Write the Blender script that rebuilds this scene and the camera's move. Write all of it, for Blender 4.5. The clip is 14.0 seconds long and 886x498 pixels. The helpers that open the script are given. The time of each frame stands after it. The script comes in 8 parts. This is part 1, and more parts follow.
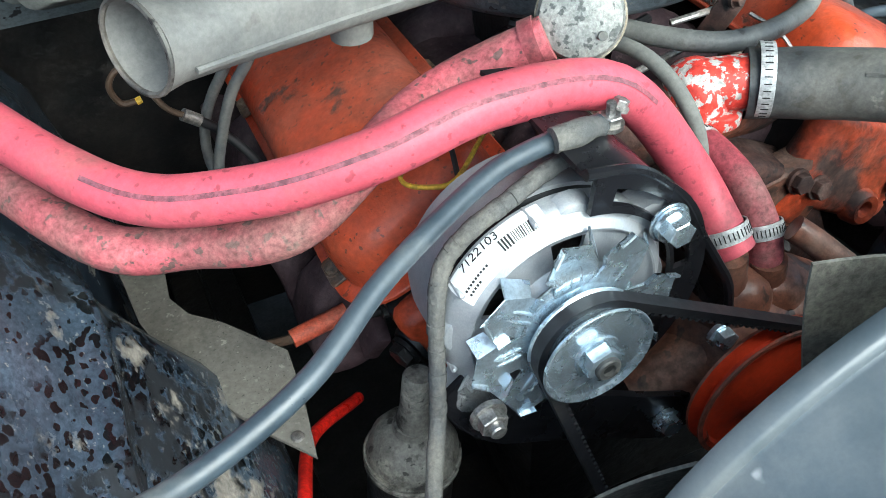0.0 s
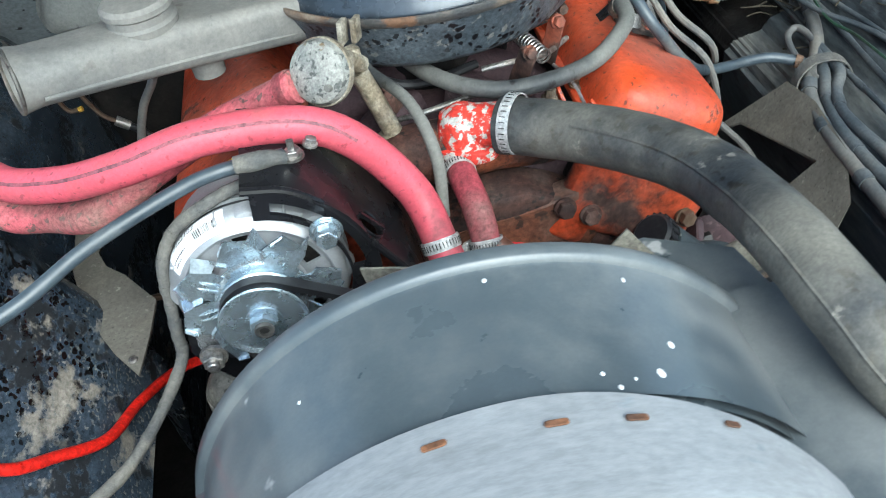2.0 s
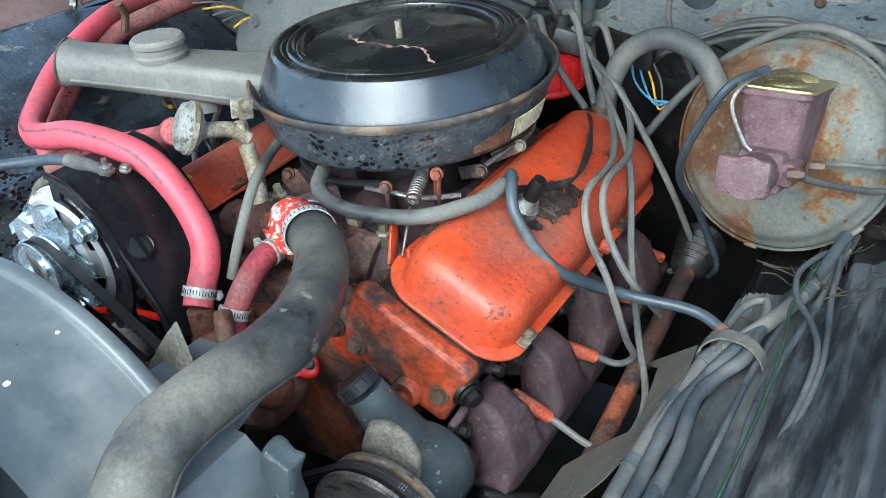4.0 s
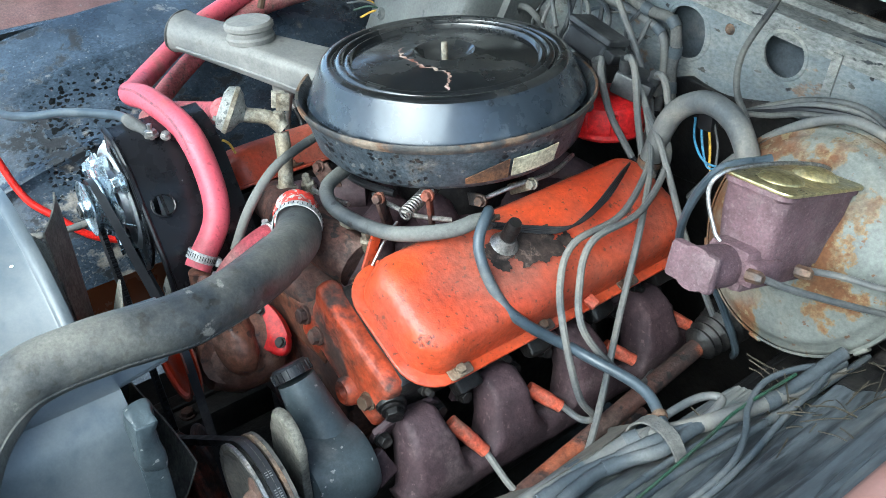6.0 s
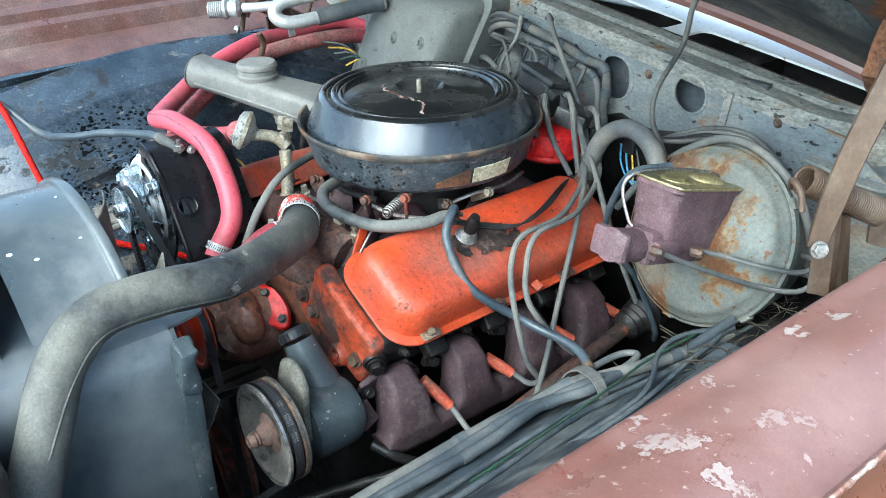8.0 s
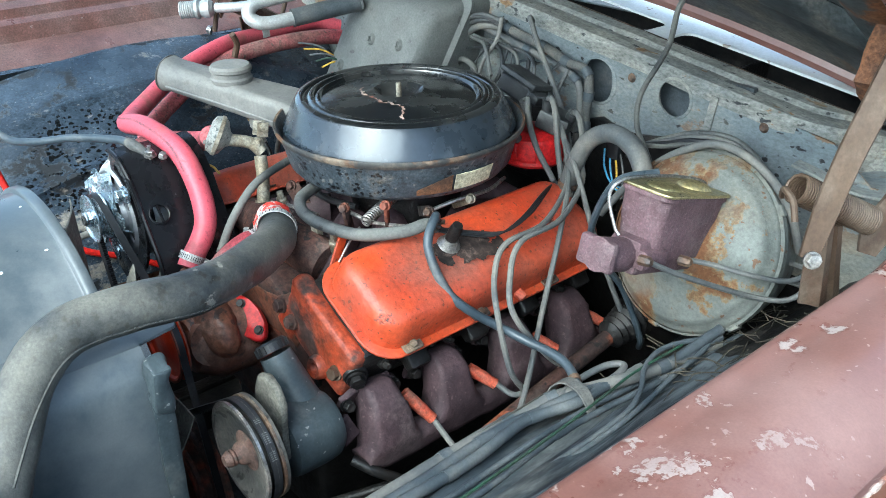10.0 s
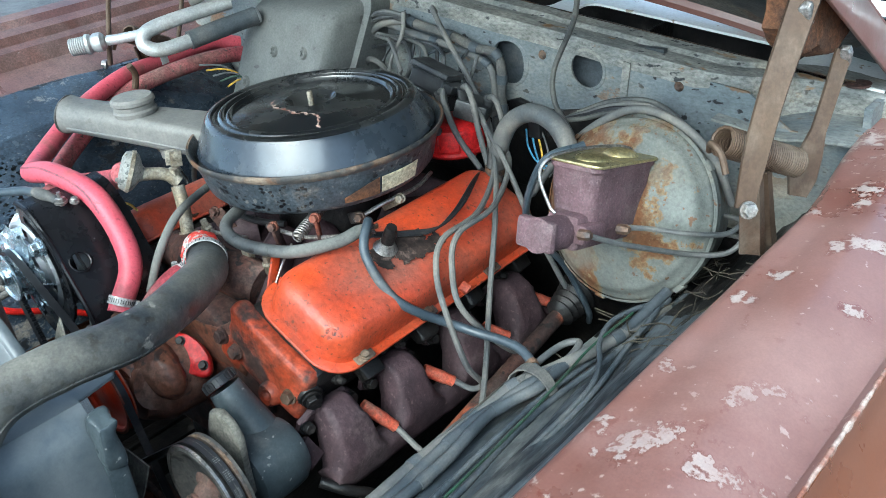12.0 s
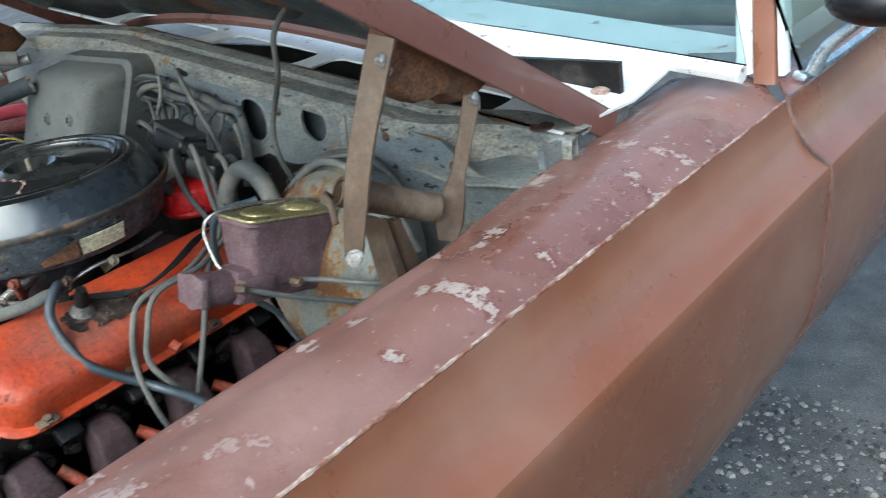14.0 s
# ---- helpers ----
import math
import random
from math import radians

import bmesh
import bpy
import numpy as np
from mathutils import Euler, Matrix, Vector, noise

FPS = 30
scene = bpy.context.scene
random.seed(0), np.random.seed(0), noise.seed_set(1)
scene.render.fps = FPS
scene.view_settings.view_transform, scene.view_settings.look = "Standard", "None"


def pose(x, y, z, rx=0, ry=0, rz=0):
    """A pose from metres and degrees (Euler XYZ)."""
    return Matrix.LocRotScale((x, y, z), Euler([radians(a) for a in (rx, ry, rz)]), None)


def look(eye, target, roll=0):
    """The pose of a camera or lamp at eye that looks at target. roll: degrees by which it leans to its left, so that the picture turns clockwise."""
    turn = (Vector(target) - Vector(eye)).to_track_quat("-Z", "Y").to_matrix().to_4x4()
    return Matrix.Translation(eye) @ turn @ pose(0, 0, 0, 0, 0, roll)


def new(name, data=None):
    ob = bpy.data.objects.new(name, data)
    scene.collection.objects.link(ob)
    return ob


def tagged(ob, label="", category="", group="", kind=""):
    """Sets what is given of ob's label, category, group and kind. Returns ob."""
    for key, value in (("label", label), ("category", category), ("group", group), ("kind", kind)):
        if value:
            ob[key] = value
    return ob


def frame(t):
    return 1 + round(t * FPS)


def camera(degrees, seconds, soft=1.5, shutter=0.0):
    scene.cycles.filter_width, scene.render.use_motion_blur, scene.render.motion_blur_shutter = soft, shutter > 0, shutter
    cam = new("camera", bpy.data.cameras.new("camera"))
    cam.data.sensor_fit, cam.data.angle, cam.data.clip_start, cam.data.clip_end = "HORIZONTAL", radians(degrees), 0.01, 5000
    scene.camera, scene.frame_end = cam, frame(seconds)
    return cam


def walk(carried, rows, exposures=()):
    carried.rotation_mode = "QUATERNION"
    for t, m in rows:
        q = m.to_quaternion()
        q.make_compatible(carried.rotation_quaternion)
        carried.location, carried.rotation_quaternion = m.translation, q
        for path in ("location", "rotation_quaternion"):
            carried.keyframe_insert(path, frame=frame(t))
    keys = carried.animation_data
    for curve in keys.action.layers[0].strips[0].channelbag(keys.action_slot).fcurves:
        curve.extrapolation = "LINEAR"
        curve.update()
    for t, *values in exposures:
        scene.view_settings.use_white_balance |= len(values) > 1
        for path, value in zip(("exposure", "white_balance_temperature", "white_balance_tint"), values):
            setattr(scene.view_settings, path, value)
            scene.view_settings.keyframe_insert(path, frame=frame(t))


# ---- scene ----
cam = camera(52.9, 14.0, 0.55, 0.12)
PATH = [
    (0, (-0.4105, 0.0636, 1.261), (0.1649, 1.4235, -0.088), -2.6),
    (0.5, (-0.4078, 0.0612, 1.265), (0.1761, 1.416, -0.085), -2.5),
    (1, (-0.3916, 0.0541, 1.276), (0.1846, 1.4038, -0.082), -3.4),
    (1.5, (-0.3085, 0.0021, 1.314), (0.0828, 1.3887, -0.073), -7.0),
    (2, (-0.0907, -0.178, 1.367), (0.0059, 1.3078, 0.033), -10.0),
    (2.5, (0.1292, -0.2011, 1.378), (-0.1474, 1.3859, 0.192), -10.4),
    (3, (0.3035, -0.1236, 1.364), (-0.3283, 1.3667, 0.188), -9.9),
    (3.5, (0.4844, -0.1196, 1.355), (-0.3294, 1.3578, 0.28), -7.4),
    (6, (0.8383, 0.1163, 1.397), (-0.5409, 1.1076, 0.34), -3.0),
    (6.5, (0.9536, 0.033, 1.436), (-0.4436, 1.0649, 0.444), -2.5),
    (7, (1.0234, -0.0364, 1.444), (-0.3694, 1.0383, 0.493), -1.6),
    (7.5, (1.0357, -0.0501, 1.434), (-0.3522, 1.0462, 0.502), -1.2),
    (10, (1.0014, -0.0346, 1.43), (-0.3456, 1.1139, 0.5), -0.5),
    (10.5, (0.9648, 0.0104, 1.416), (-0.3094, 1.2231, 0.463), 0.5),
    (11, (0.9211, 0.0705, 1.42), (-0.3102, 1.311, 0.45), -1.9),
    (11.5, (0.9296, 0.0734, 1.418), (-0.2879, 1.3515, 0.477), -4.0),
    (12, (0.9816, -0.024, 1.421), (-0.2601, 1.2299, 0.479), -6.8),
    (12.5, (1.0362, -0.0935, 1.423), (-0.2087, 1.1669, 0.493), -6.4),
    (13, (1.1148, -0.0622, 1.414), (-0.1626, 1.1963, 0.527), -4.8),
    (13.5, (1.2068, 0.0258, 1.395), (-0.1586, 1.2038, 0.529), -7.8),
    (14, (1.2854, 0.2305, 1.378), (0.0236, 1.5323, 0.535), -9.3),
]
walk(cam, [(t, look(eye, target, roll)) for t, eye, target, roll in PATH], [(0, 1.63, 5860, -5), (1.5, 1.55, 5860, -5), (2.5, 1.43, 5740, -3), (3.0, 1.58, 5690, -5), (3.5, 1.52, 5640, -4), (6.0, 1.84, 5560, -5), (10.0, 1.71, 5550, -6), (12.5, 1.55, 5560, -6), (13.5, 1.38, 5700, -4), (14, 1.07, 5850, -3)])

# ---- light ----
world = bpy.data.worlds.new("overcast_sky")
scene.world = world
world.use_nodes = True
_wn = world.node_tree
_wn.nodes.clear()
_sky = _wn.nodes.new("ShaderNodeTexSky")
_sky.sky_type = "NISHITA"
_sky.sun_disc = False
_sky.sun_elevation = radians(43)
_sky.sun_rotation = radians(163)
_sky.air_density, _sky.dust_density, _sky.ozone_density = 1.0, 3.0, 1.0
_hsv = _wn.nodes.new("ShaderNodeHueSaturation")
_hsv.inputs["Saturation"].default_value = 0.8
_bg = _wn.nodes.new("ShaderNodeBackground")
_bg.inputs["Strength"].default_value = 0.15
_wo = _wn.nodes.new("ShaderNodeOutputWorld")
_wn.links.new(_sky.outputs[0], _hsv.inputs["Color"])
_wn.links.new(_hsv.outputs[0], _bg.inputs[0])
_wn.links.new(_bg.outputs[0], _wo.inputs[0])

_sun = bpy.data.lights.new("sun", "SUN")
_sun.energy, _sun.angle, _sun.color = 1.65, radians(60), (1.0, 1.0, 1.0)
sun = new("sun", _sun)
sun.matrix_world = look((0.75, -1.8, 3.14), (0, 0.6, 0.8))


# ---- mesh helpers ----
def finish(bm, name, mat, angle=38):
    me = bpy.data.meshes.new(name)
    bmesh.ops.recalc_face_normals(bm, faces=bm.faces)
    bm.to_mesh(me)
    bm.free()
    for p in me.polygons:
        p.use_smooth = True
    me.set_sharp_from_angle(angle=radians(angle))
    if mat:
        me.materials.append(mat)
    return me


def thing(name, at, label, category, group="", kind=""):
    """A top-level thing: an empty at its base."""
    ob = new(name)
    ob.empty_display_size = 0.02
    ob.location = at
    return tagged(ob, label, category, group, kind)


def origin(ob):
    p = Vector((0, 0, 0))
    while ob:
        p += ob.location
        ob = ob.parent
    return p


def part(name, bm, mat, parent=None, label="", angle=38):
    """Links a bmesh in world places as one mesh object under a thing or a part."""
    if parent is not None:
        bmesh.ops.translate(bm, verts=bm.verts, vec=-origin(parent))
    ob = new(name, finish(bm, name, mat, angle))
    if parent is not None:
        ob.parent = parent
    return tagged(ob, label)


def solo(name, bm, mat, label, category, group="", kind="", angle=38):
    """A thing of one mesh, its origin at its base's middle."""
    bm.verts.ensure_lookup_table()
    lo = Vector([min(v.co[i] for v in bm.verts) for i in range(3)])
    hi = Vector([max(v.co[i] for v in bm.verts) for i in range(3)])
    at = Vector(((lo.x + hi.x) / 2, (lo.y + hi.y) / 2, lo.z))
    bmesh.ops.translate(bm, verts=bm.verts, vec=-at)
    ob = new(name, finish(bm, name, mat, angle))
    ob.location = at
    return tagged(ob, label, category, group, kind)


def axis(p, d, spin=0):
    """A pose at p whose own z looks along d."""
    q = Vector(d).to_track_quat("Z", "Y").to_matrix().to_4x4()
    return Matrix.Translation(p) @ q @ Matrix.Rotation(radians(spin), 4, "Z")


def smooth_line(pts, n=6):
    """Catmull-Rom line through the points, n steps a stretch."""
    P = [Vector(p) for p in pts]
    P = [2 * P[0] - P[1]] + P + [2 * P[-1] - P[-2]]
    out = []
    for i in range(1, len(P) - 2):
        a, b, c, d = P[i - 1:i + 3]
        for k in range(n):
            t = k / n
            out.append(0.5 * (2 * b + (c - a) * t + (2 * a - 5 * b + 4 * c - d) * t * t + (3 * b - a - 3 * c + d) * t ** 3))
    out.append(P[-2])
    return out


def tube(bm, pts, r, seg=12, n=6, raw=False, cap=True, wob=0.0):
    line = [Vector(p) for p in pts] if raw else smooth_line(pts, n)
    rings, up = [], None
    for i, p in enumerate(line):
        t = (line[min(i + 1, len(line) - 1)] - line[max(i - 1, 0)]).normalized()
        if up is None:
            up = t.orthogonal()
        up = (up - t * up.dot(t)).normalized()
        side = t.cross(up)
        f = i / (len(line) - 1)
        rr = r(f) if callable(r) else r
        if wob:
            rr *= 1 + wob * noise.noise(p * 30)
        rings.append([bm.verts.new(p + (up * math.cos(a) + side * math.sin(a)) * rr)
                      for a in (2 * math.pi * k / seg for k in range(seg))])
    for a, b in zip(rings, rings[1:]):
        for k in range(seg):
            bm.faces.new((a[k], a[(k + 1) % seg], b[(k + 1) % seg], b[k]))
    if cap:
        bm.faces.new(rings[0][::-1])
        bm.faces.new(rings[-1])
    return bm


def lathe(bm, prof, m, seg=32, arc=None):
    """Turns (radius, height) pairs about the pose's own z. arc: start and end in degrees."""
    a0, a1 = (0, 360) if arc is None else arc
    cnt = seg if arc is None else seg + 1
    cols = []
    for k in range(cnt):
        a = radians(a0 + (a1 - a0) * k / seg)
        cols.append([bm.verts.new(m @ Vector((max(r, 1e-5) * math.cos(a), max(r, 1e-5) * math.sin(a), h))) for r, h in prof])
    for k in range(seg):
        u, v = cols[k], cols[(k + 1) % cnt]
        for i in range(len(prof) - 1):
            bm.faces.new((u[i], v[i], v[i + 1], u[i + 1]))
    bmesh.ops.remove_doubles(bm, verts=bm.verts, dist=2e-5)
    return bm


def box(bm, size, m, bevel=0.0, seg=2):
    r = bmesh.ops.create_cube(bm, size=1.0, matrix=m @ Matrix.Diagonal((*size, 1)))
    if bevel:
        edges = list({e for v in r["verts"] for e in v.link_edges})
        bmesh.ops.bevel(bm, geom=edges, offset=bevel, segments=seg, affect="EDGES", profile=0.5)
    return bm


def slab(bm, outline, depth, m, bevel=0.0, seg=2):
    """An outline in the pose's own x and y, made thick along its z from 0 to depth."""
    bot = [bm.verts.new(m @ Vector((x, y, 0))) for x, y in outline]
    top = [bm.verts.new(m @ Vector((x, y, depth))) for x, y in outline]
    n = len(outline)
    faces = [bm.faces.new(bot[::-1]), bm.faces.new(top)]
    for k in range(n):
        faces.append(bm.faces.new((bot[k], bot[(k + 1) % n], top[(k + 1) % n], top[k])))
    if bevel:
        edges = list({e for f in faces[:2] for e in f.edges})
        bmesh.ops.bevel(bm, geom=edges, offset=bevel, segments=seg, affect="EDGES", profile=0.5)
    return bm


def loft(bm, rings, cap=True, closed=True):
    vs = [[bm.verts.new(p) for p in ring] for ring in rings]
    n = len(vs[0])
    for a, b in zip(vs, vs[1:]):
        for k in range(n if closed else n - 1):
            bm.faces.new((a[k], a[(k + 1) % n], b[(k + 1) % n], b[k]))
    if cap and closed:
        bm.faces.new(vs[0][::-1])
        bm.faces.new(vs[-1])
    return bm


def sheet(bm, f, nu, nv, thick=0.0, u0=0.0, u1=1.0, v0=0.0, v1=1.0):
    """A sheet from a function of (u, v), made thick along its normals."""
    g = [[bm.verts.new(f(u0 + (u1 - u0) * i / nu, v0 + (v1 - v0) * j / nv)) for j in range(nv + 1)] for i in range(nu + 1)]
    faces = [bm.faces.new((g[i][j], g[i + 1][j], g[i + 1][j + 1], g[i][j + 1])) for i in range(nu) for j in range(nv)]
    if thick:
        bm.normal_update()
        bmesh.ops.solidify(bm, geom=faces, thickness=thick)
    return bm


def rough_up(bm, amp, scale, cuts=0):
    """Uneven cast or dirty surface: shifts the points by noise."""
    if cuts:
        bmesh.ops.subdivide_edges(bm, edges=bm.edges, cuts=cuts, use_grid_fill=True)
    bm.normal_update()
    for v in bm.verts:
        v.co += v.normal * amp * noise.noise(v.co * scale)
    return bm


def hexagon(r):
    return [(r * math.cos(radians(60 * k)), r * math.sin(radians(60 * k))) for k in range(6)]


def bolt(bm, p, d, r=0.007, h=0.006, washer=True, spin=0):
    """A hex head with a washer face that looks along d."""
    m = axis(p, d, spin)
    if washer:
        lathe(bm, [(0, -0.001), (r * 1.25, -0.001), (r * 1.25, h * 0.25), (0, h * 0.25)], m, 16)
    slab(bm, hexagon(r), h * 0.8, m @ Matrix.Translation((0, 0, h * 0.2)), r * 0.08, 1)
    return bm


def B():
    return bmesh.new()


# ---- materials ----
def surface(name, base, var, scale=12.0, amount=0.5, rough=0.5, metal=0.0, bump=0.15, bump_scale=120.0,
            chip=None, chip_scale=9.0, chip_at=0.62, chip_soft=0.03, chip_rough=0.7, chip_metal=0.0,
            dust=None, dust_at=0.5, dust_soft=0.25, dust_scale=5.0, speck=None, speck_scale=160.0, speck_at=0.68, coat=0.0, stretch=(1, 1, 1), drops=None, drop_scale=90.0, drop_size=0.28, grain=0.40, chip_break=0.0,
            chip_rim=None, chip_zones=(), drop_zone=None, speck_zones=(), dust_zones=()):
    """Base colour with broad variation, chips with hard edges, a veil of dust, fine specks and grain."""
    m = bpy.data.materials.new(name)
    m.use_nodes = True
    nt = m.node_tree
    amount, chip_soft, dust_soft = amount * 0.45, chip_soft * 0.5, dust_soft * 0.45
    chip_at, dust_at, speck_at = (0.5 + (a - 0.5) * 0.62 for a in (chip_at, dust_at, speck_at))
    nodes, links = nt.nodes, nt.links
    bsdf = nodes["Principled BSDF"]
    tc = nodes.new("ShaderNodeTexCoord")
    mp = nodes.new("ShaderNodeMapping")
    mp.inputs["Scale"].default_value = stretch
    links.new(tc.outputs["Object"], mp.inputs[0])

    def noise_node(sc, detail=6.0, rgh=0.6, off=0.0):
        nd = nodes.new("ShaderNodeTexNoise")
        nd.inputs["Scale"].default_value, nd.inputs["Detail"].default_value, nd.inputs["Roughness"].default_value = sc, detail, rgh
        if off:
            ad = nodes.new("ShaderNodeVectorMath")
            ad.inputs[1].default_value = (off, off * 0.7, -off)
            links.new(mp.outputs[0], ad.inputs[0])
            links.new(ad.outputs[0], nd.inputs["Vector"])
        else:
            links.new(mp.outputs[0], nd.inputs["Vector"])
        return nd.outputs["Fac"]

    def step(fac, at, soft):
        r = nodes.new("ShaderNodeMapRange")
        r.interpolation_type = "SMOOTHSTEP"
        r.inputs[1].default_value, r.inputs[2].default_value = at - soft, at + soft
        links.new(fac, r.inputs[0])
        return r.outputs[0]

    def mix(a, b, fac):
        mx = nodes.new("ShaderNodeMix")
        mx.data_type = "RGBA"
        for sock, val in ((mx.inputs[6], a), (mx.inputs[7], b)):
            if isinstance(val, tuple):
                sock.default_value = (*val, 1)
            else:
                links.new(val, sock)
        links.new(fac, mx.inputs[0])
        return mx.outputs[2]

    def mixf(a, b, fac):
        mx = nodes.new("ShaderNodeMix")
        for sock, val in ((mx.inputs[2], a), (mx.inputs[3], b)):
            if isinstance(val, (int, float)):
                sock.default_value = val
            else:
                links.new(val, sock)
        links.new(fac, mx.inputs[0])
        return mx.outputs[0]

    def zone(centre, radius, gain):
        """gain at the centre, falling to nothing at the radius, in the mesh's own metres."""
        ds = nodes.new("ShaderNodeVectorMath")
        ds.operation = "DISTANCE"
        ds.inputs[1].default_value = centre
        links.new(tc.outputs["Object"], ds.inputs[0])
        mr = nodes.new("ShaderNodeMapRange")
        mr.interpolation_type = "SMOOTHSTEP"
        mr.inputs[1].default_value, mr.inputs[2].default_value = 0.0, radius
        mr.inputs[3].default_value, mr.inputs[4].default_value = gain, 0.0
        links.new(ds.outputs["Value"], mr.inputs[0])
        return mr.outputs[0]

    def math2(op, a, b):
        nd = nodes.new("ShaderNodeMath")
        nd.operation = op
        for sock, val in ((nd.inputs[0], a), (nd.inputs[1], b)):
            if isinstance(val, (int, float)):
                sock.default_value = val
            else:
                links.new(val, sock)
        return nd.outputs[0]

    col = mix(base, var, step(noise_node(scale), 0.5, amount * 0.5))
    fine = noise_node(bump_scale, 4.0)
    rgh = mixf(max(rough - 0.1, 0.02), min(rough + 0.12, 1), step(noise_node(scale * 2.3, 5, 0.6, 3.1), 0.5, 0.25))
    met = metal
    height = fine
    if speck:
        sp = noise_node(speck_scale, 3.0, 0.5, 7.7)
        for z in speck_zones:
            sp = math2("ADD", sp, zone(*z))
        f = step(sp, speck_at, 0.03)
        col = mix(col, speck, f)
    if drops:
        vo = nodes.new("ShaderNodeTexVoronoi")
        vo.inputs["Scale"].default_value = drop_scale
        wob = nodes.new("ShaderNodeVectorMath")
        wob.operation = "MULTIPLY_ADD"
        wn = nodes.new("ShaderNodeTexNoise")
        wn.inputs["Scale"].default_value, wn.inputs["Detail"].default_value = drop_scale * 1.3, 3.0
        links.new(mp.outputs[0], wn.inputs["Vector"])
        links.new(wn.outputs["Color"], wob.inputs[0])
        wob.inputs[1].default_value = (0.9 / drop_scale,) * 3
        links.new(mp.outputs[0], wob.inputs[2])
        links.new(wob.outputs[0], vo.inputs["Vector"])
        rnd = nodes.new("ShaderNodeMath")
        rnd.operation = "MULTIPLY"
        links.new(noise_node(drop_scale * 0.16, 3.0, 0.5, 2.2), rnd.inputs[0])
        rnd.inputs[1].default_value = -drop_size * 2.6
        ad = nodes.new("ShaderNodeMath")
        links.new(vo.outputs["Distance"], ad.inputs[0])
        links.new(rnd.outputs[0], ad.inputs[1])
        inv = nodes.new("ShaderNodeMath")
        inv.operation = "MULTIPLY"
        inv.inputs[1].default_value = -1.0
        links.new(ad.outputs[0], inv.inputs[0])
        dm = nodes.new("ShaderNodeMath")
        dm.operation = "MULTIPLY"
        links.new(step(inv.outputs[0], drop_size * 0.25, 0.03), dm.inputs[0])
        links.new(step(noise_node(drop_scale * 0.05, 3.0, 0.5, 9.1), 0.47, 0.04), dm.inputs[1])
        dmask = dm.outputs[0]
        if drop_zone:
            dmask = math2("MULTIPLY", dmask, zone(*drop_zone))
        col = mix(col, drops, dmask)
    if chip:
        ch = noise_node(chip_scale, 9.0, 0.62, 11.3)
        for z in chip_zones:
            ch = math2("ADD", ch, zone(*z))
        if chip_rim:
            col = mix(col, chip_rim, step(ch, chip_at - 0.022, 0.012))
        f = step(ch, chip_at, chip_soft)
        if chip_break:
            g = step(noise_node(chip_scale * 7, 6.0, 0.6, 4.4), chip_break, 0.05)
            mm = nodes.new("ShaderNodeMath")
            mm.operation = "MULTIPLY"
            links.new(f, mm.inputs[0])
            links.new(g, mm.inputs[1])
            f = mm.outputs[0]
        col = mix(col, chip, f)
        rgh = mixf(rgh, chip_rough, f)
        met = mixf(met, chip_metal, f)
        ht = nodes.new("ShaderNodeMath")
        ht.operation = "MULTIPLY_ADD"
        links.new(f, ht.inputs[0])
        ht.inputs[1].default_value = -0.6
        links.new(fine, ht.inputs[2])
        height = ht.outputs[0]
    if dust:
        du = noise_node(dust_scale, 7.0, 0.65, 5.9)
        for z in dust_zones:
            du = math2("ADD", du, zone(*z))
        f = step(du, dust_at, dust_soft)
        sc = nodes.new("ShaderNodeMath")
        sc.operation = "MULTIPLY"
        links.new(f, sc.inputs[0])
        sc.inputs[1].default_value = 0.85
        col = mix(col, dust, sc.outputs[0])
        rgh = mixf(rgh, 0.85, sc.outputs[0])
        met = mixf(met, 0.0, sc.outputs[0])
    if grain:
        for sc, amt in ((bump_scale * 1.9, grain), (scale * 4.5, grain * 0.7)):
            r = nodes.new("ShaderNodeMapRange")
            r.inputs[1].default_value, r.inputs[2].default_value = 0.35, 0.65
            r.inputs[3].default_value, r.inputs[4].default_value = 1 - amt, 1 + amt * 0.7
            links.new(noise_node(sc, 5.0, 0.7, sc * 0.01), r.inputs[0])
            mx = nodes.new("ShaderNodeMix")
            mx.data_type, mx.blend_type = "RGBA", "MULTIPLY"
            mx.inputs[0].default_value = 1.0
            links.new(col, mx.inputs[6])
            links.new(r.outputs[0], mx.inputs[7])
            col = mx.outputs[2]
    links.new(col, bsdf.inputs["Base Color"])
    links.new(rgh, bsdf.inputs["Roughness"])
    if isinstance(met, (int, float)):
        bsdf.inputs["Metallic"].default_value = met
    else:
        links.new(met, bsdf.inputs["Metallic"])
    bsdf.inputs["Specular IOR Level"].default_value = 0.5 if rough < 0.4 else 0.32
    bsdf.inputs["Coat Weight"].default_value = coat
    bsdf.inputs["Coat Roughness"].default_value = 0.15
    bp = nodes.new("ShaderNodeBump")
    bp.inputs["Strength"].default_value, bp.inputs["Distance"].default_value = bump, 0.002
    links.new(height, bp.inputs["Height"])
    links.new(bp.outputs[0], bsdf.inputs["Normal"])
    return m


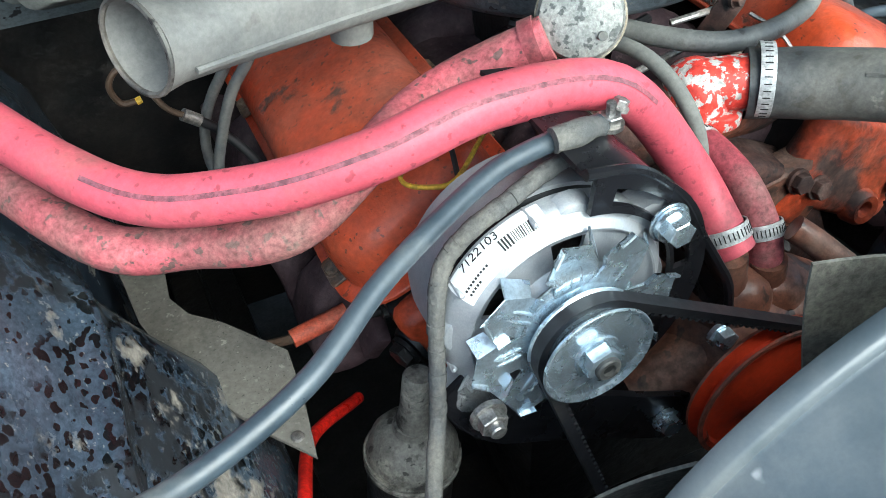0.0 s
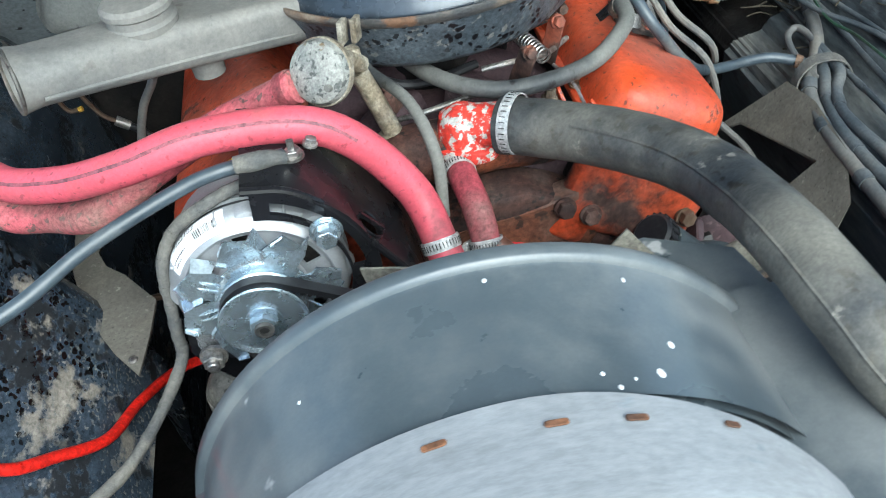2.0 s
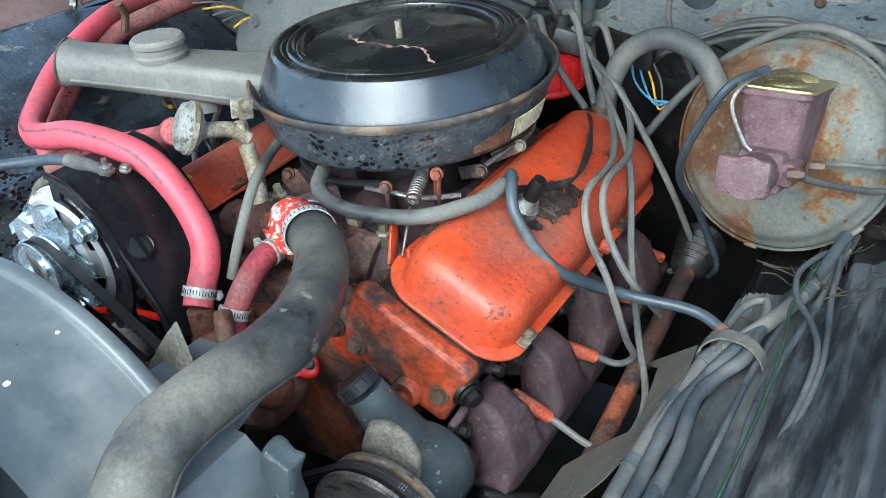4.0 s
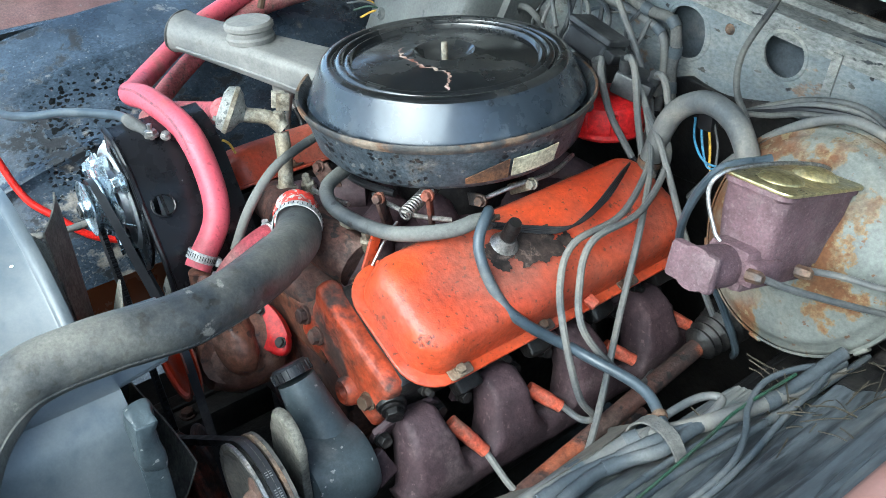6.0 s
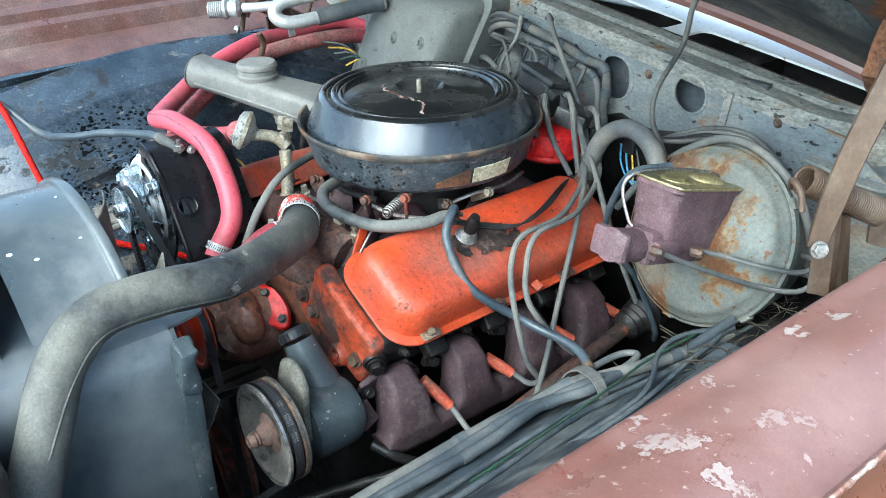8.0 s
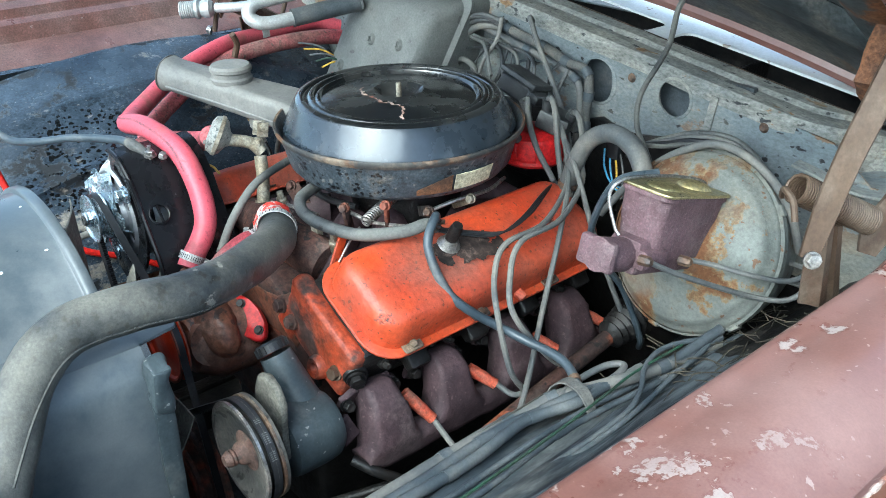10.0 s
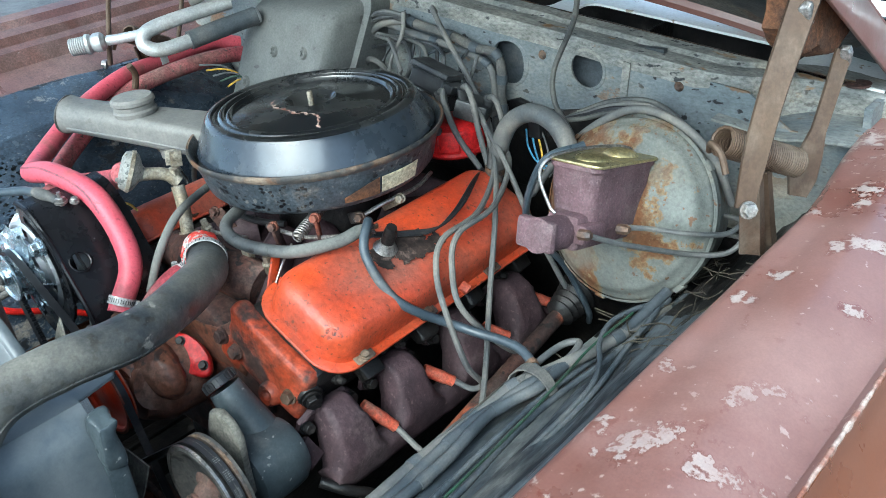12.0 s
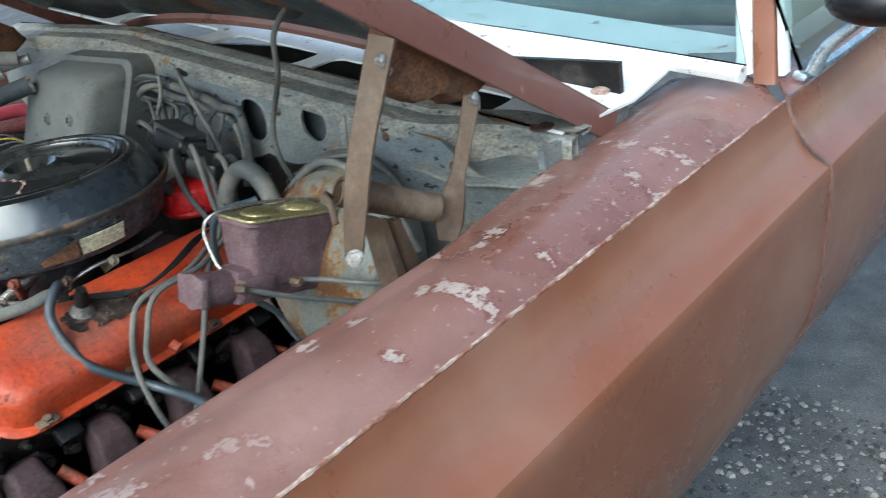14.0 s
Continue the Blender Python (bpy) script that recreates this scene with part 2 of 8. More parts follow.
ORANGE = surface("engine_orange", (0.56, 0.066, 0.014), (0.42, 0.042, 0.013), 9, 0.8, 0.33, 0, 0.7, 75,
                 chip=(0.045, 0.028, 0.024), chip_scale=13, chip_at=0.75, chip_soft=0.06, dust=(0.19, 0.088, 0.062), dust_at=0.64, dust_soft=0.5, dust_scale=6,
                 speck=(0.15, 0.026, 0.014), speck_scale=190, speck_at=0.75, grain=0.22)
ORANGE_OLD = surface("worn_orange_iron", (0.28, 0.055, 0.025), (0.13, 0.05, 0.033), 12, 0.7, 0.6, 0, 0.5, 70,
                     chip=(0.05, 0.032, 0.027), chip_scale=9, chip_at=0.56, chip_soft=0.08, dust=(0.16, 0.105, 0.085), dust_at=0.62, dust_soft=0.3, dust_scale=9)
ORANGE_GRIMY = surface("grimy_orange_iron", (0.42, 0.055, 0.018), (0.24, 0.045, 0.020), 14, 0.8, 0.42, 0, 0.6, 60, chip=(0.045, 0.028, 0.024), chip_scale=12, chip_at=0.57, chip_soft=0.12, dust=(0.17, 0.09, 0.065), dust_at=0.63, dust_soft=0.3, dust_scale=9)
STAIN = surface("dry_oil_stain", (0.018, 0.015, 0.014), (0.055, 0.038, 0.032), 40, 0.8, 0.5, 0, 0.5, 90, chip=(0.12, 0.085, 0.07), chip_scale=40, chip_at=0.66, chip_soft=0.1)
RED_NEW = surface("bright_red_paint", (0.50, 0.010, 0.012), (0.38, 0.010, 0.012), 15, 0.6, 0.45, 0, 0.1, 90, chip=(0.08, 0.03, 0.02), chip_at=0.7)
IRON = surface("rusty_brown_iron", (0.085, 0.036, 0.026), (0.032, 0.02, 0.018), 16, 0.8, 0.7, 0, 0.9, 90,
               dust=(0.16, 0.11, 0.09), dust_at=0.66, dust_soft=0.25, dust_scale=9, chip=(0.20, 0.055, 0.025), chip_scale=7, chip_at=0.64, chip_soft=0.08, speck=(0.012, 0.01, 0.01), speck_scale=60, speck_at=0.66)
NECK = surface("red_brown_iron", (0.150, 0.060, 0.036), (0.085, 0.036, 0.025), 18, 0.8, 0.42, 0, 0.4, 70, dust=(0.17, 0.115, 0.09), dust_at=0.62, dust_soft=0.3, dust_scale=12, speck=(0.03, 0.018, 0.015), speck_scale=60, speck_at=0.72)
MANIFOLD = surface("purple_rust_iron", (0.072, 0.042, 0.047), (0.034, 0.021, 0.025), 14, 0.8, 0.7, 0, 0.6, 110,
                   speck=(0.088, 0.056, 0.060), speck_scale=160, speck_at=0.76, dust=(0.13, 0.095, 0.095), dust_at=0.64, dust_scale=9, grain=0.24)
# near-black for greasy iron, and plainly for lining end and lower firewall
NEAR_BLACK = surface("greasy_and_plain_black", (0.006, 0.006, 0.0065), (0.016, 0.014, 0.013), 16, 0.6, 0.42, 0, 0.9, 90, dust=(0.055, 0.047, 0.042), dust_at=0.72, dust_soft=0.2, dust_scale=13, grain=0.3)
BLACK = surface("satin_black_paint", (0.007, 0.007, 0.008), (0.010, 0.010, 0.012), 12, 0.6, 0.27, 0, 0.02, 150, speck=(0.2, 0.2, 0.2), speck_scale=150, speck_at=0.96, coat=0.0, grain=0.05)
BLACK.node_tree.nodes["Principled BSDF"].inputs["Specular IOR Level"].default_value = 0.3
GLOSS_BLACK = surface("glossy_black_enamel", (0.011, 0.012, 0.014), (0.007, 0.008, 0.009), 9, 0.6, 0.13, 0, 0.05, 60,
                      dust=(0.075, 0.075, 0.07), dust_at=0.66, dust_soft=0.5, dust_scale=9, speck=(0.13, 0.12, 0.10), speck_scale=230, speck_at=0.90, coat=1.0, grain=0.2)
# the lid's black made bluer and lighter: sky sheen put into the colour
SKIRT = surface("sky_sheen_satin_black_enamel", (0.036, 0.046, 0.060), (0.024, 0.031, 0.041), 8, 0.7, 0.24, 0.2, 0.05, 90, dust=(0.12, 0.13, 0.14), dust_at=0.66, dust_scale=9, speck=(0.02, 0.024, 0.03), speck_scale=60, speck_at=0.74, coat=0.4, grain=0.12)
PUMP = surface("dusty_teal_black_paint", (0.035, 0.046, 0.053), (0.055, 0.068, 0.075), 12, 0.7, 0.4, 0, 0.2, 130, dust=(0.13, 0.135, 0.13), dust_at=0.64, dust_soft=0.25, dust_scale=10, speck=(0.25, 0.25, 0.24), speck_scale=110, speck_at=0.80, grain=0.16)
PINK_DIRTY = surface("grimy_pink_rubber", (0.50, 0.085, 0.115), (0.40, 0.08, 0.095), 7, 0.8, 0.5, 0, 0.2, 130,
                     dust=(0.19, 0.125, 0.105), dust_at=0.53, dust_soft=0.40, dust_scale=9, speck=(0.1, 0.05, 0.05), speck_scale=120, speck_at=0.70)
PAN = surface("dirty_black_steel_pan", (0.080, 0.095, 0.110), (0.040, 0.050, 0.060), 14, 0.7, 0.42, 0, 0.4, 130,
              drops=(0.006, 0.006, 0.008), drop_scale=110, drop_size=0.30, dust=(0.20, 0.165, 0.13), dust_at=0.68, dust_soft=0.2, dust_scale=12, speck=(0.15, 0.15, 0.145), speck_scale=90, speck_at=0.74)
RUST_RIM = surface("rust_edged_steel", (0.12, 0.066, 0.04), (0.05, 0.045, 0.045), 26, 0.6, 0.6, 0.1, 0.4, 120, dust=(0.25, 0.19, 0.13), dust_at=0.62, dust_scale=14)
SNORKEL = surface("dusty_grey_steel", (0.105, 0.108, 0.108), (0.18, 0.174, 0.162), 9, 0.7, 0.5, 0, 0.35, 120,
                  dust=(0.26, 0.245, 0.22), dust_at=0.56, dust_soft=0.6, dust_scale=7, speck=(0.07, 0.07, 0.07), speck_scale=70, speck_at=0.78, grain=0.14)
RUBBER = surface("dusty_black_rubber", (0.030, 0.033, 0.036), (0.065, 0.067, 0.067), 7, 0.7, 0.5, 0, 0.3, 160, dust=(0.16, 0.157, 0.142), dust_at=0.55, dust_soft=0.25, dust_scale=6, speck=(0.014, 0.014, 0.015), speck_scale=90, speck_at=0.72, grain=0.15)
COIL = surface("dull_black_plastic", (0.013, 0.014, 0.016), (0.034, 0.036, 0.039), 14, 0.7, 0.36, 0, 0.1, 150, dust=(0.13, 0.132, 0.13), dust_at=0.57, dust_soft=0.3, dust_scale=16, grain=0.2)
RUBBER_CLEAN = surface("black_rubber", (0.014, 0.014, 0.016), (0.021, 0.021, 0.023), 14, 0.7, 0.42, 0, 0.1, 150, dust=(0.1, 0.09, 0.08), dust_at=0.72, dust_scale=10, grain=0.15)
RADHOSE = surface("dust_blotched_black_hose", (0.017, 0.021, 0.027), (0.036, 0.04, 0.044), 11, 0.7, 0.40, 0, 0.25, 160, dust=(0.19, 0.178, 0.150), dust_at=0.56, dust_soft=0.45, dust_scale=8, dust_zones=(((0.10, -0.20, 0.24), 0.2, 0.05),), speck=(0.011, 0.011, 0.012), speck_scale=70, speck_at=0.68, chip=(0.20, 0.19, 0.17), chip_scale=26, chip_at=0.76, chip_soft=0.05, grain=0.2)
CABLE = surface("grey_sheathed_cable", (0.072, 0.077, 0.081), (0.125, 0.122, 0.116), 14, 0.7, 0.5, 0, 0.1, 150, dust=(0.20, 0.185, 0.16), dust_at=0.62, dust_scale=10, grain=0.14)
CABLE_BLUE = surface("blue_grey_cable", (0.026, 0.037, 0.048), (0.055, 0.07, 0.084), 14, 0.7, 0.36, 0, 0.06, 150, dust=(0.15, 0.15, 0.14), dust_at=0.68, dust_scale=10, grain=0.14)
PINK = surface("faded_pink_rubber", (0.56, 0.085, 0.12), (0.46, 0.075, 0.10), 7, 0.8, 0.42, 0, 0.15, 130,
               chip=(0.25, 0.062, 0.075), chip_scale=20, chip_at=0.85, chip_soft=0.16, chip_zones=(((0.20, -0.03, -0.07), 0.13, 0.24),),
               dust=(0.24, 0.10, 0.09), dust_at=0.70, dust_soft=0.25, dust_scale=11, speck=(0.30, 0.05, 0.07), speck_scale=150, speck_at=0.74, grain=0.14)
PINK_OLD = surface("dirty_red_rubber", (0.32, 0.05, 0.07), (0.22, 0.04, 0.05), 9, 0.7, 0.6, 0, 0.2, 130, dust=(0.17, 0.10, 0.09), dust_at=0.56, dust_soft=0.3, dust_scale=9)
ALU = surface("cast_aluminium", (0.42, 0.43, 0.445), (0.34, 0.35, 0.365), 14, 0.7, 0.42, 0.5, 0.2, 420, grain=0.08)
ZINC = surface("bright_zinc", (0.60, 0.68, 0.74), (0.42, 0.50, 0.56), 22, 0.8, 0.26, 0.85, 0.12, 160, grain=0.2)
CLAMP = surface("bright_clamp_steel", (0.46, 0.47, 0.47), (0.34, 0.34, 0.335), 40, 0.7, 0.36, 0.2, 0.1, 160, dust=(0.25, 0.2, 0.17), dust_at=0.70, dust_scale=40)
STEEL = surface("worn_steel", (0.42, 0.41, 0.40), (0.28, 0.26, 0.24), 30, 0.7, 0.4, 0.9, 0.15, 150, dust=(0.2, 0.16, 0.13), dust_at=0.66, dust_scale=30)
BRASS = surface("tarnished_brass", (0.24, 0.20, 0.14), (0.15, 0.12, 0.09), 30, 0.7, 0.5, 0.4, 0.3, 150, dust=(0.32, 0.30, 0.25), dust_at=0.52, dust_scale=25)
SHROUD = surface("grey_plastic", (0.060, 0.075, 0.087), (0.043, 0.055, 0.065), 3, 0.8, 0.27, 0, 0.05, 220,
                 dust=(0.15, 0.157, 0.158), dust_at=0.58, dust_soft=0.3, dust_scale=5, speck=(0.4, 0.4, 0.4), speck_scale=34, speck_at=0.90, coat=0.35, grain=0.06)
PANEL = surface("pale_grey_panel", (0.29, 0.298, 0.31), (0.225, 0.235, 0.25), 7, 0.7, 0.4, 0, 0.1, 80, chip=(0.22, 0.24, 0.26), chip_scale=20, chip_at=0.72, stretch=(0.5, 1.6, 1), grain=0.14)
BROWN = surface("faded_brown_paint", (0.152, 0.062, 0.047), (0.19, 0.092, 0.075), 4, 0.8, 0.25, 0, 0.05, 220,
                chip=(0.35, 0.29, 0.26), chip_scale=17, chip_at=0.70, chip_soft=0.014, chip_break=0.46, chip_rim=(0.125, 0.036, 0.024), dust=(0.26, 0.15, 0.13), dust_at=0.6, dust_soft=0.4, dust_scale=3.5,
                speck=(0.36, 0.27, 0.235), speck_scale=105, speck_at=0.83, coat=0.3, grain=0.08,
                chip_zones=(((-0.10, 0.80, 0.77), 0.42, 0.065), ((-0.06, 0.12, 0.77), 0.22, 0.020), ((-0.06, 0.46, 0.77), 0.2, 0.025)), speck_zones=(((-0.08, 0.06, 0.77), 0.20, 0.05), ((-0.10, 0.78, 0.77), 0.40, 0.05)))
HOOD_BROWN = surface("faded_hood_paint", (0.165, 0.058, 0.043), (0.20, 0.088, 0.070), 4, 0.8, 0.27, 0, 0.05, 220, chip=(0.30, 0.24, 0.21), chip_scale=15, chip_at=0.80, chip_soft=0.012, dust=(0.25, 0.145, 0.125), dust_at=0.62, dust_soft=0.4, dust_scale=3.5, coat=0.3, grain=0.08)
BROWN_SIDE = surface("brown_body_paint", (0.165, 0.053, 0.022), (0.185, 0.064, 0.030), 3, 0.8, 0.24, 0, 0.03, 220,
                     dust=(0.23, 0.115, 0.075), dust_at=0.64, dust_soft=0.4, dust_scale=2.5, coat=0.5, grain=0.05)
BROWN_FAR = surface("dull_brown_paint", (0.100, 0.044, 0.036), (0.128, 0.066, 0.056), 5, 0.8, 0.34, 0, 0.1, 160,
                    chip=(0.20, 0.045, 0.026), chip_scale=6, chip_at=0.70, chip_soft=0.10, dust=(0.18, 0.125, 0.11), dust_at=0.62, dust_soft=0.4, dust_scale=6, speck=(0.2, 0.16, 0.15), speck_scale=120, speck_at=0.86)
PRIMER = surface("worn_paint_edge", (0.44, 0.33, 0.28), (0.22, 0.09, 0.06), 40, 0.5, 0.6)
APRON = surface("blue_black_apron_paint", (0.018, 0.027, 0.041), (0.050, 0.068, 0.092), 6, 0.8, 0.20, 0, 0.25, 150,
                chip=(0.007, 0.009, 0.012), chip_scale=16, chip_at=0.60, chip_soft=0.05, chip_break=0.45, chip_zones=(((0.15, -0.02, 0.42), 0.30, 0.05),), dust=(0.25, 0.225, 0.19), dust_at=0.745, dust_soft=0.10, dust_scale=22, dust_zones=(((0.115, 0.0, 0.508), 0.08, 0.12), ((0.19, 0.02, 0.38), 0.14, 0.10), ((0.14, -0.06, 0.45), 0.10, 0.10)), speck=(0.15, 0.152, 0.15), speck_scale=260, speck_at=0.80,
                speck_zones=(((0.15, -0.02, 0.40), 0.24, 0.10),), drops=(0.004, 0.005, 0.006), drop_scale=150, drop_size=0.42, drop_zone=((0.090, -0.02, 0.54), 0.17, 3.2), stretch=(1, 0.7, 1))
APRON_FOLDS = surface("dusty_blue_grey_lining", (0.095, 0.108, 0.118), (0.026, 0.034, 0.043), 5, 0.9, 0.45, 0, 0.4, 90,
                      dust=(0.20, 0.198, 0.18), dust_at=0.60, dust_soft=0.25, dust_scale=9, chip=(0.012, 0.015, 0.019), chip_scale=7, chip_at=0.60, chip_soft=0.10, speck=(0.03, 0.035, 0.04), speck_scale=70, speck_at=0.70, stretch=(1, 0.25, 1), grain=0.3)
FIREWALL = surface("dusty_blue_grey_paint", (0.095, 0.118, 0.133), (0.155, 0.172, 0.18), 5, 0.8, 0.45, 0, 0.3, 120,
                   dust=(0.31, 0.295, 0.25), dust_at=0.57, dust_soft=0.25, dust_scale=5, chip=(0.15, 0.095, 0.06), chip_scale=12, chip_at=0.68, speck=(0.012, 0.012, 0.014), speck_scale=90, speck_at=0.76, stretch=(0.6, 1, 1), grain=0.26)
HEATER = surface("grey_green_plastic", (0.108, 0.116, 0.113), (0.145, 0.150, 0.143), 6, 0.7, 0.5, 0, 0.25, 150, dust=(0.16, 0.157, 0.147), dust_at=0.6, dust_soft=0.6, dust_scale=5, speck=(0.06, 0.062, 0.063), speck_scale=60, speck_at=0.80, grain=0.18)
BOOSTER = surface("rusty_plated_steel", (0.118, 0.126, 0.116), (0.165, 0.172, 0.158), 9, 0.8, 0.5, 0.15, 0.35, 110,
                  chip=(0.125, 0.055, 0.024), chip_scale=14, chip_at=0.67, chip_soft=0.08, chip_break=0.40, chip_rough=0.85, chip_rim=(0.20, 0.145, 0.075), chip_zones=(((-0.07, -0.07, 0.05), 0.14, 0.22), ((-0.085, -0.05, 0.215), 0.11, 0.24), ((0.015, -0.06, 0.16), 0.08, 0.20), ((0.05, -0.02, 0.02), 0.09, 0.16), ((-0.10, -0.06, 0.13), 0.11, 0.20)),
                  dust=(0.19, 0.178, 0.145), dust_at=0.62, dust_soft=0.25, dust_scale=8, speck=(0.12, 0.065, 0.035), speck_scale=110, speck_at=0.76, grain=0.2)
GOLD = surface("gold_plated_steel", (0.55, 0.46, 0.22), (0.45, 0.39, 0.21), 14, 0.7, 0.35, 0.85, 0.05, 120, dust=(0.36, 0.31, 0.21), dust_at=0.66, dust_scale=14)
VALVE_DISC = surface("mottled_zinc_steel", (0.20, 0.205, 0.195), (0.30, 0.295, 0.27), 60, 0.9, 0.5, 0.1, 0.4, 220, chip=(0.14, 0.10, 0.06), chip_scale=40, chip_at=0.72, chip_soft=0.05, speck=(0.09, 0.095, 0.09), speck_scale=150, speck_at=0.66, grain=0.3)
PUMP_DOME = surface("grimy_grey_zinc", (0.15, 0.145, 0.13), (0.095, 0.09, 0.08), 26, 0.9, 0.55, 0, 0.5, 160, chip=(0.022, 0.02, 0.018), chip_scale=30, chip_at=0.62, chip_soft=0.1, dust=(0.27, 0.25, 0.21), dust_at=0.62, dust_scale=16, speck=(0.03, 0.028, 0.025), speck_scale=120, speck_at=0.70, grain=0.3)
PAN_RIM = surface("worn_rim_steel", (0.070, 0.066, 0.062), (0.042, 0.044, 0.048), 26, 0.8, 0.5, 0.1, 0.3, 120, chip=(0.125, 0.07, 0.042), chip_scale=12, chip_at=0.58, chip_soft=0.06, dust=(0.22, 0.18, 0.14), dust_at=0.64, dust_scale=20, grain=0.2)
FADED_PRINT = surface("faded_pale_print", (0.20, 0.20, 0.195), (0.08, 0.08, 0.08), 160, 0.9, 0.6, grain=0.3)
MASTER = surface("purple_brown_cast_iron", (0.150, 0.088, 0.098), (0.098, 0.058, 0.066), 22, 0.7, 0.75, 0, 0.9, 200, dust=(0.20, 0.15, 0.15), dust_at=0.66, dust_scale=14, speck=(0.155, 0.105, 0.11), speck_scale=230, speck_at=0.70, grain=0.22)
WHITE = surface("white_body_paint", (0.68, 0.69, 0.70), (0.62, 0.63, 0.64), 5, 0.7, 0.4, 0, 0.06, 120, dust=(0.45, 0.42, 0.37), dust_at=0.72, dust_scale=9, chip=(0.3, 0.24, 0.2), chip_scale=30, chip_at=0.74, grain=0.1)
TAN_STEEL = surface("dull_tan_steel", (0.098, 0.064, 0.042), (0.062, 0.038, 0.026), 9, 0.7, 0.5, 0.2, 0.3, 130, chip=(0.10, 0.055, 0.035), chip_scale=16, chip_at=0.70, chip_soft=0.1, dust=(0.15, 0.115, 0.086), dust_at=0.62, dust_scale=14, stretch=(1, 1, 0.8), grain=0.16)
FLAP = surface("dusty_rubber_flap", (0.088, 0.082, 0.072), (0.125, 0.116, 0.10), 6, 0.7, 0.8, 0, 0.4, 120, chip=(0.040, 0.037, 0.033), chip_scale=340, chip_at=0.70, speck=(0.17, 0.16, 0.14), speck_scale=200, speck_at=0.78, dust=(0.15, 0.135, 0.112), dust_at=0.6, dust_scale=12, grain=0.2)
RED_WIRE = surface("red_insulation", (0.65, 0.015, 0.01), (0.55, 0.015, 0.01), 20, 0.6, 0.35)
YELLOW_WIRE = surface("yellow_insulation", (0.60, 0.36, 0.03), (0.45, 0.28, 0.05), 30, 0.6, 0.5)
BLUE_WIRE = surface("blue_insulation", (0.08, 0.3, 0.5), (0.1, 0.25, 0.4), 30, 0.6, 0.5)
GREEN_WIRE = surface("green_insulation", (0.025, 0.065, 0.04), (0.03, 0.05, 0.035), 30, 0.6, 0.5)
BOOT = surface("orange_silicone_boot", (0.50, 0.09, 0.045), (0.36, 0.07, 0.045), 20, 0.7, 0.55, dust=(0.2, 0.11, 0.08), dust_at=0.62, dust_scale=30)
STICKER = surface("yellowed_paper_sticker", (0.62, 0.58, 0.42), (0.52, 0.48, 0.34), 20, 0.7, 0.6, dust=(0.3, 0.25, 0.18), dust_at=0.68, dust_scale=30)
LABEL = surface("white_label_paper", (0.82, 0.82, 0.82), (0.78, 0.78, 0.78), 20, 0.7, 0.5, 0, 0.02, grain=0.03)
INK = surface("black_ink", (0.015, 0.015, 0.015), (0.02, 0.02, 0.02), 20, 0.7, 0.6)
GROUND = surface("gravelly_asphalt", (0.075, 0.076, 0.078), (0.13, 0.132, 0.134), 2, 0.8, 0.7, 0, 0.9, 120,
                 speck=(0.24, 0.24, 0.235), speck_scale=240, speck_at=0.76, chip=(0.03, 0.031, 0.033), chip_scale=1.1, chip_at=0.62, chip_soft=0.5, chip_rough=0.5)
DARK = surface("plain_dark", (0.012, 0.012, 0.013), (0.02, 0.019, 0.018), 12, 0.6, 0.8)


def glass(name, tint):
    m = bpy.data.materials.new(name)
    m.use_nodes = True
    b = m.node_tree.nodes["Principled BSDF"]
    b.inputs["Base Color"].default_value = (*tint, 1)
    b.inputs["Roughness"].default_value = 0.03
    b.inputs["Transmission Weight"].default_value = 1.0
    b.inputs["IOR"].default_value = 1.45
    return m


ORANGE_RED = surface("red_orange_paint", (0.52, 0.04, 0.012), (0.42, 0.035, 0.012), 9, 0.8, 0.4, 0, 0.25, 90, chip=(0.05, 0.025, 0.02), chip_scale=14, chip_at=0.76, chip_soft=0.06, grain=0.15)
TAPE = surface("dusty_cloth_tape", (0.062, 0.064, 0.066), (0.115, 0.11, 0.10), 20, 0.8, 0.8, 0, 0.7, 200, dust=(0.18, 0.165, 0.14), dust_at=0.62, dust_soft=0.3, dust_scale=14, grain=0.22)
PIPE = surface("dull_silver_pipe", (0.50, 0.51, 0.51), (0.36, 0.37, 0.37), 18, 0.7, 0.42, 0.5, 0.2, 150, dust=(0.3, 0.28, 0.25), dust_at=0.66, dust_scale=14, grain=0.15)
LOOM = surface("dark_blue_grey_conduit", (0.032, 0.041, 0.050), (0.075, 0.085, 0.094), 12, 0.8, 0.5, 0, 0.4, 160, dust=(0.125, 0.125, 0.12), dust_at=0.62, dust_soft=0.25, dust_scale=9, grain=0.18)
LIP = surface("dusty_tan_grey_paint", (0.26, 0.25, 0.22), (0.16, 0.168, 0.165), 8, 0.9, 0.5, 0, 0.3, 120, dust=(0.29, 0.265, 0.22), dust_at=0.58, dust_soft=0.2, dust_scale=9, chip=(0.20, 0.12, 0.06), chip_scale=22, chip_at=0.70, chip_soft=0.05, speck=(0.03, 0.032, 0.035), speck_scale=90, speck_at=0.74, stretch=(0.55, 1, 1))
UNDERHOOD = surface("grimy_blue_grey_underside", (0.060, 0.072, 0.076), (0.025, 0.030, 0.034), 6, 0.9, 0.5, 0, 0.4, 90, dust=(0.19, 0.18, 0.155), dust_at=0.60, dust_soft=0.2, dust_scale=7, chip=(0.16, 0.075, 0.035), chip_scale=5, chip_at=0.66, chip_soft=0.06)
BLADE = surface("dusty_olive_steel", (0.17, 0.16, 0.135), (0.11, 0.105, 0.09), 12, 0.8, 0.7, 0, 0.4, 120, dust=(0.15, 0.14, 0.115), dust_at=0.6, dust_soft=0.3, dust_scale=10)
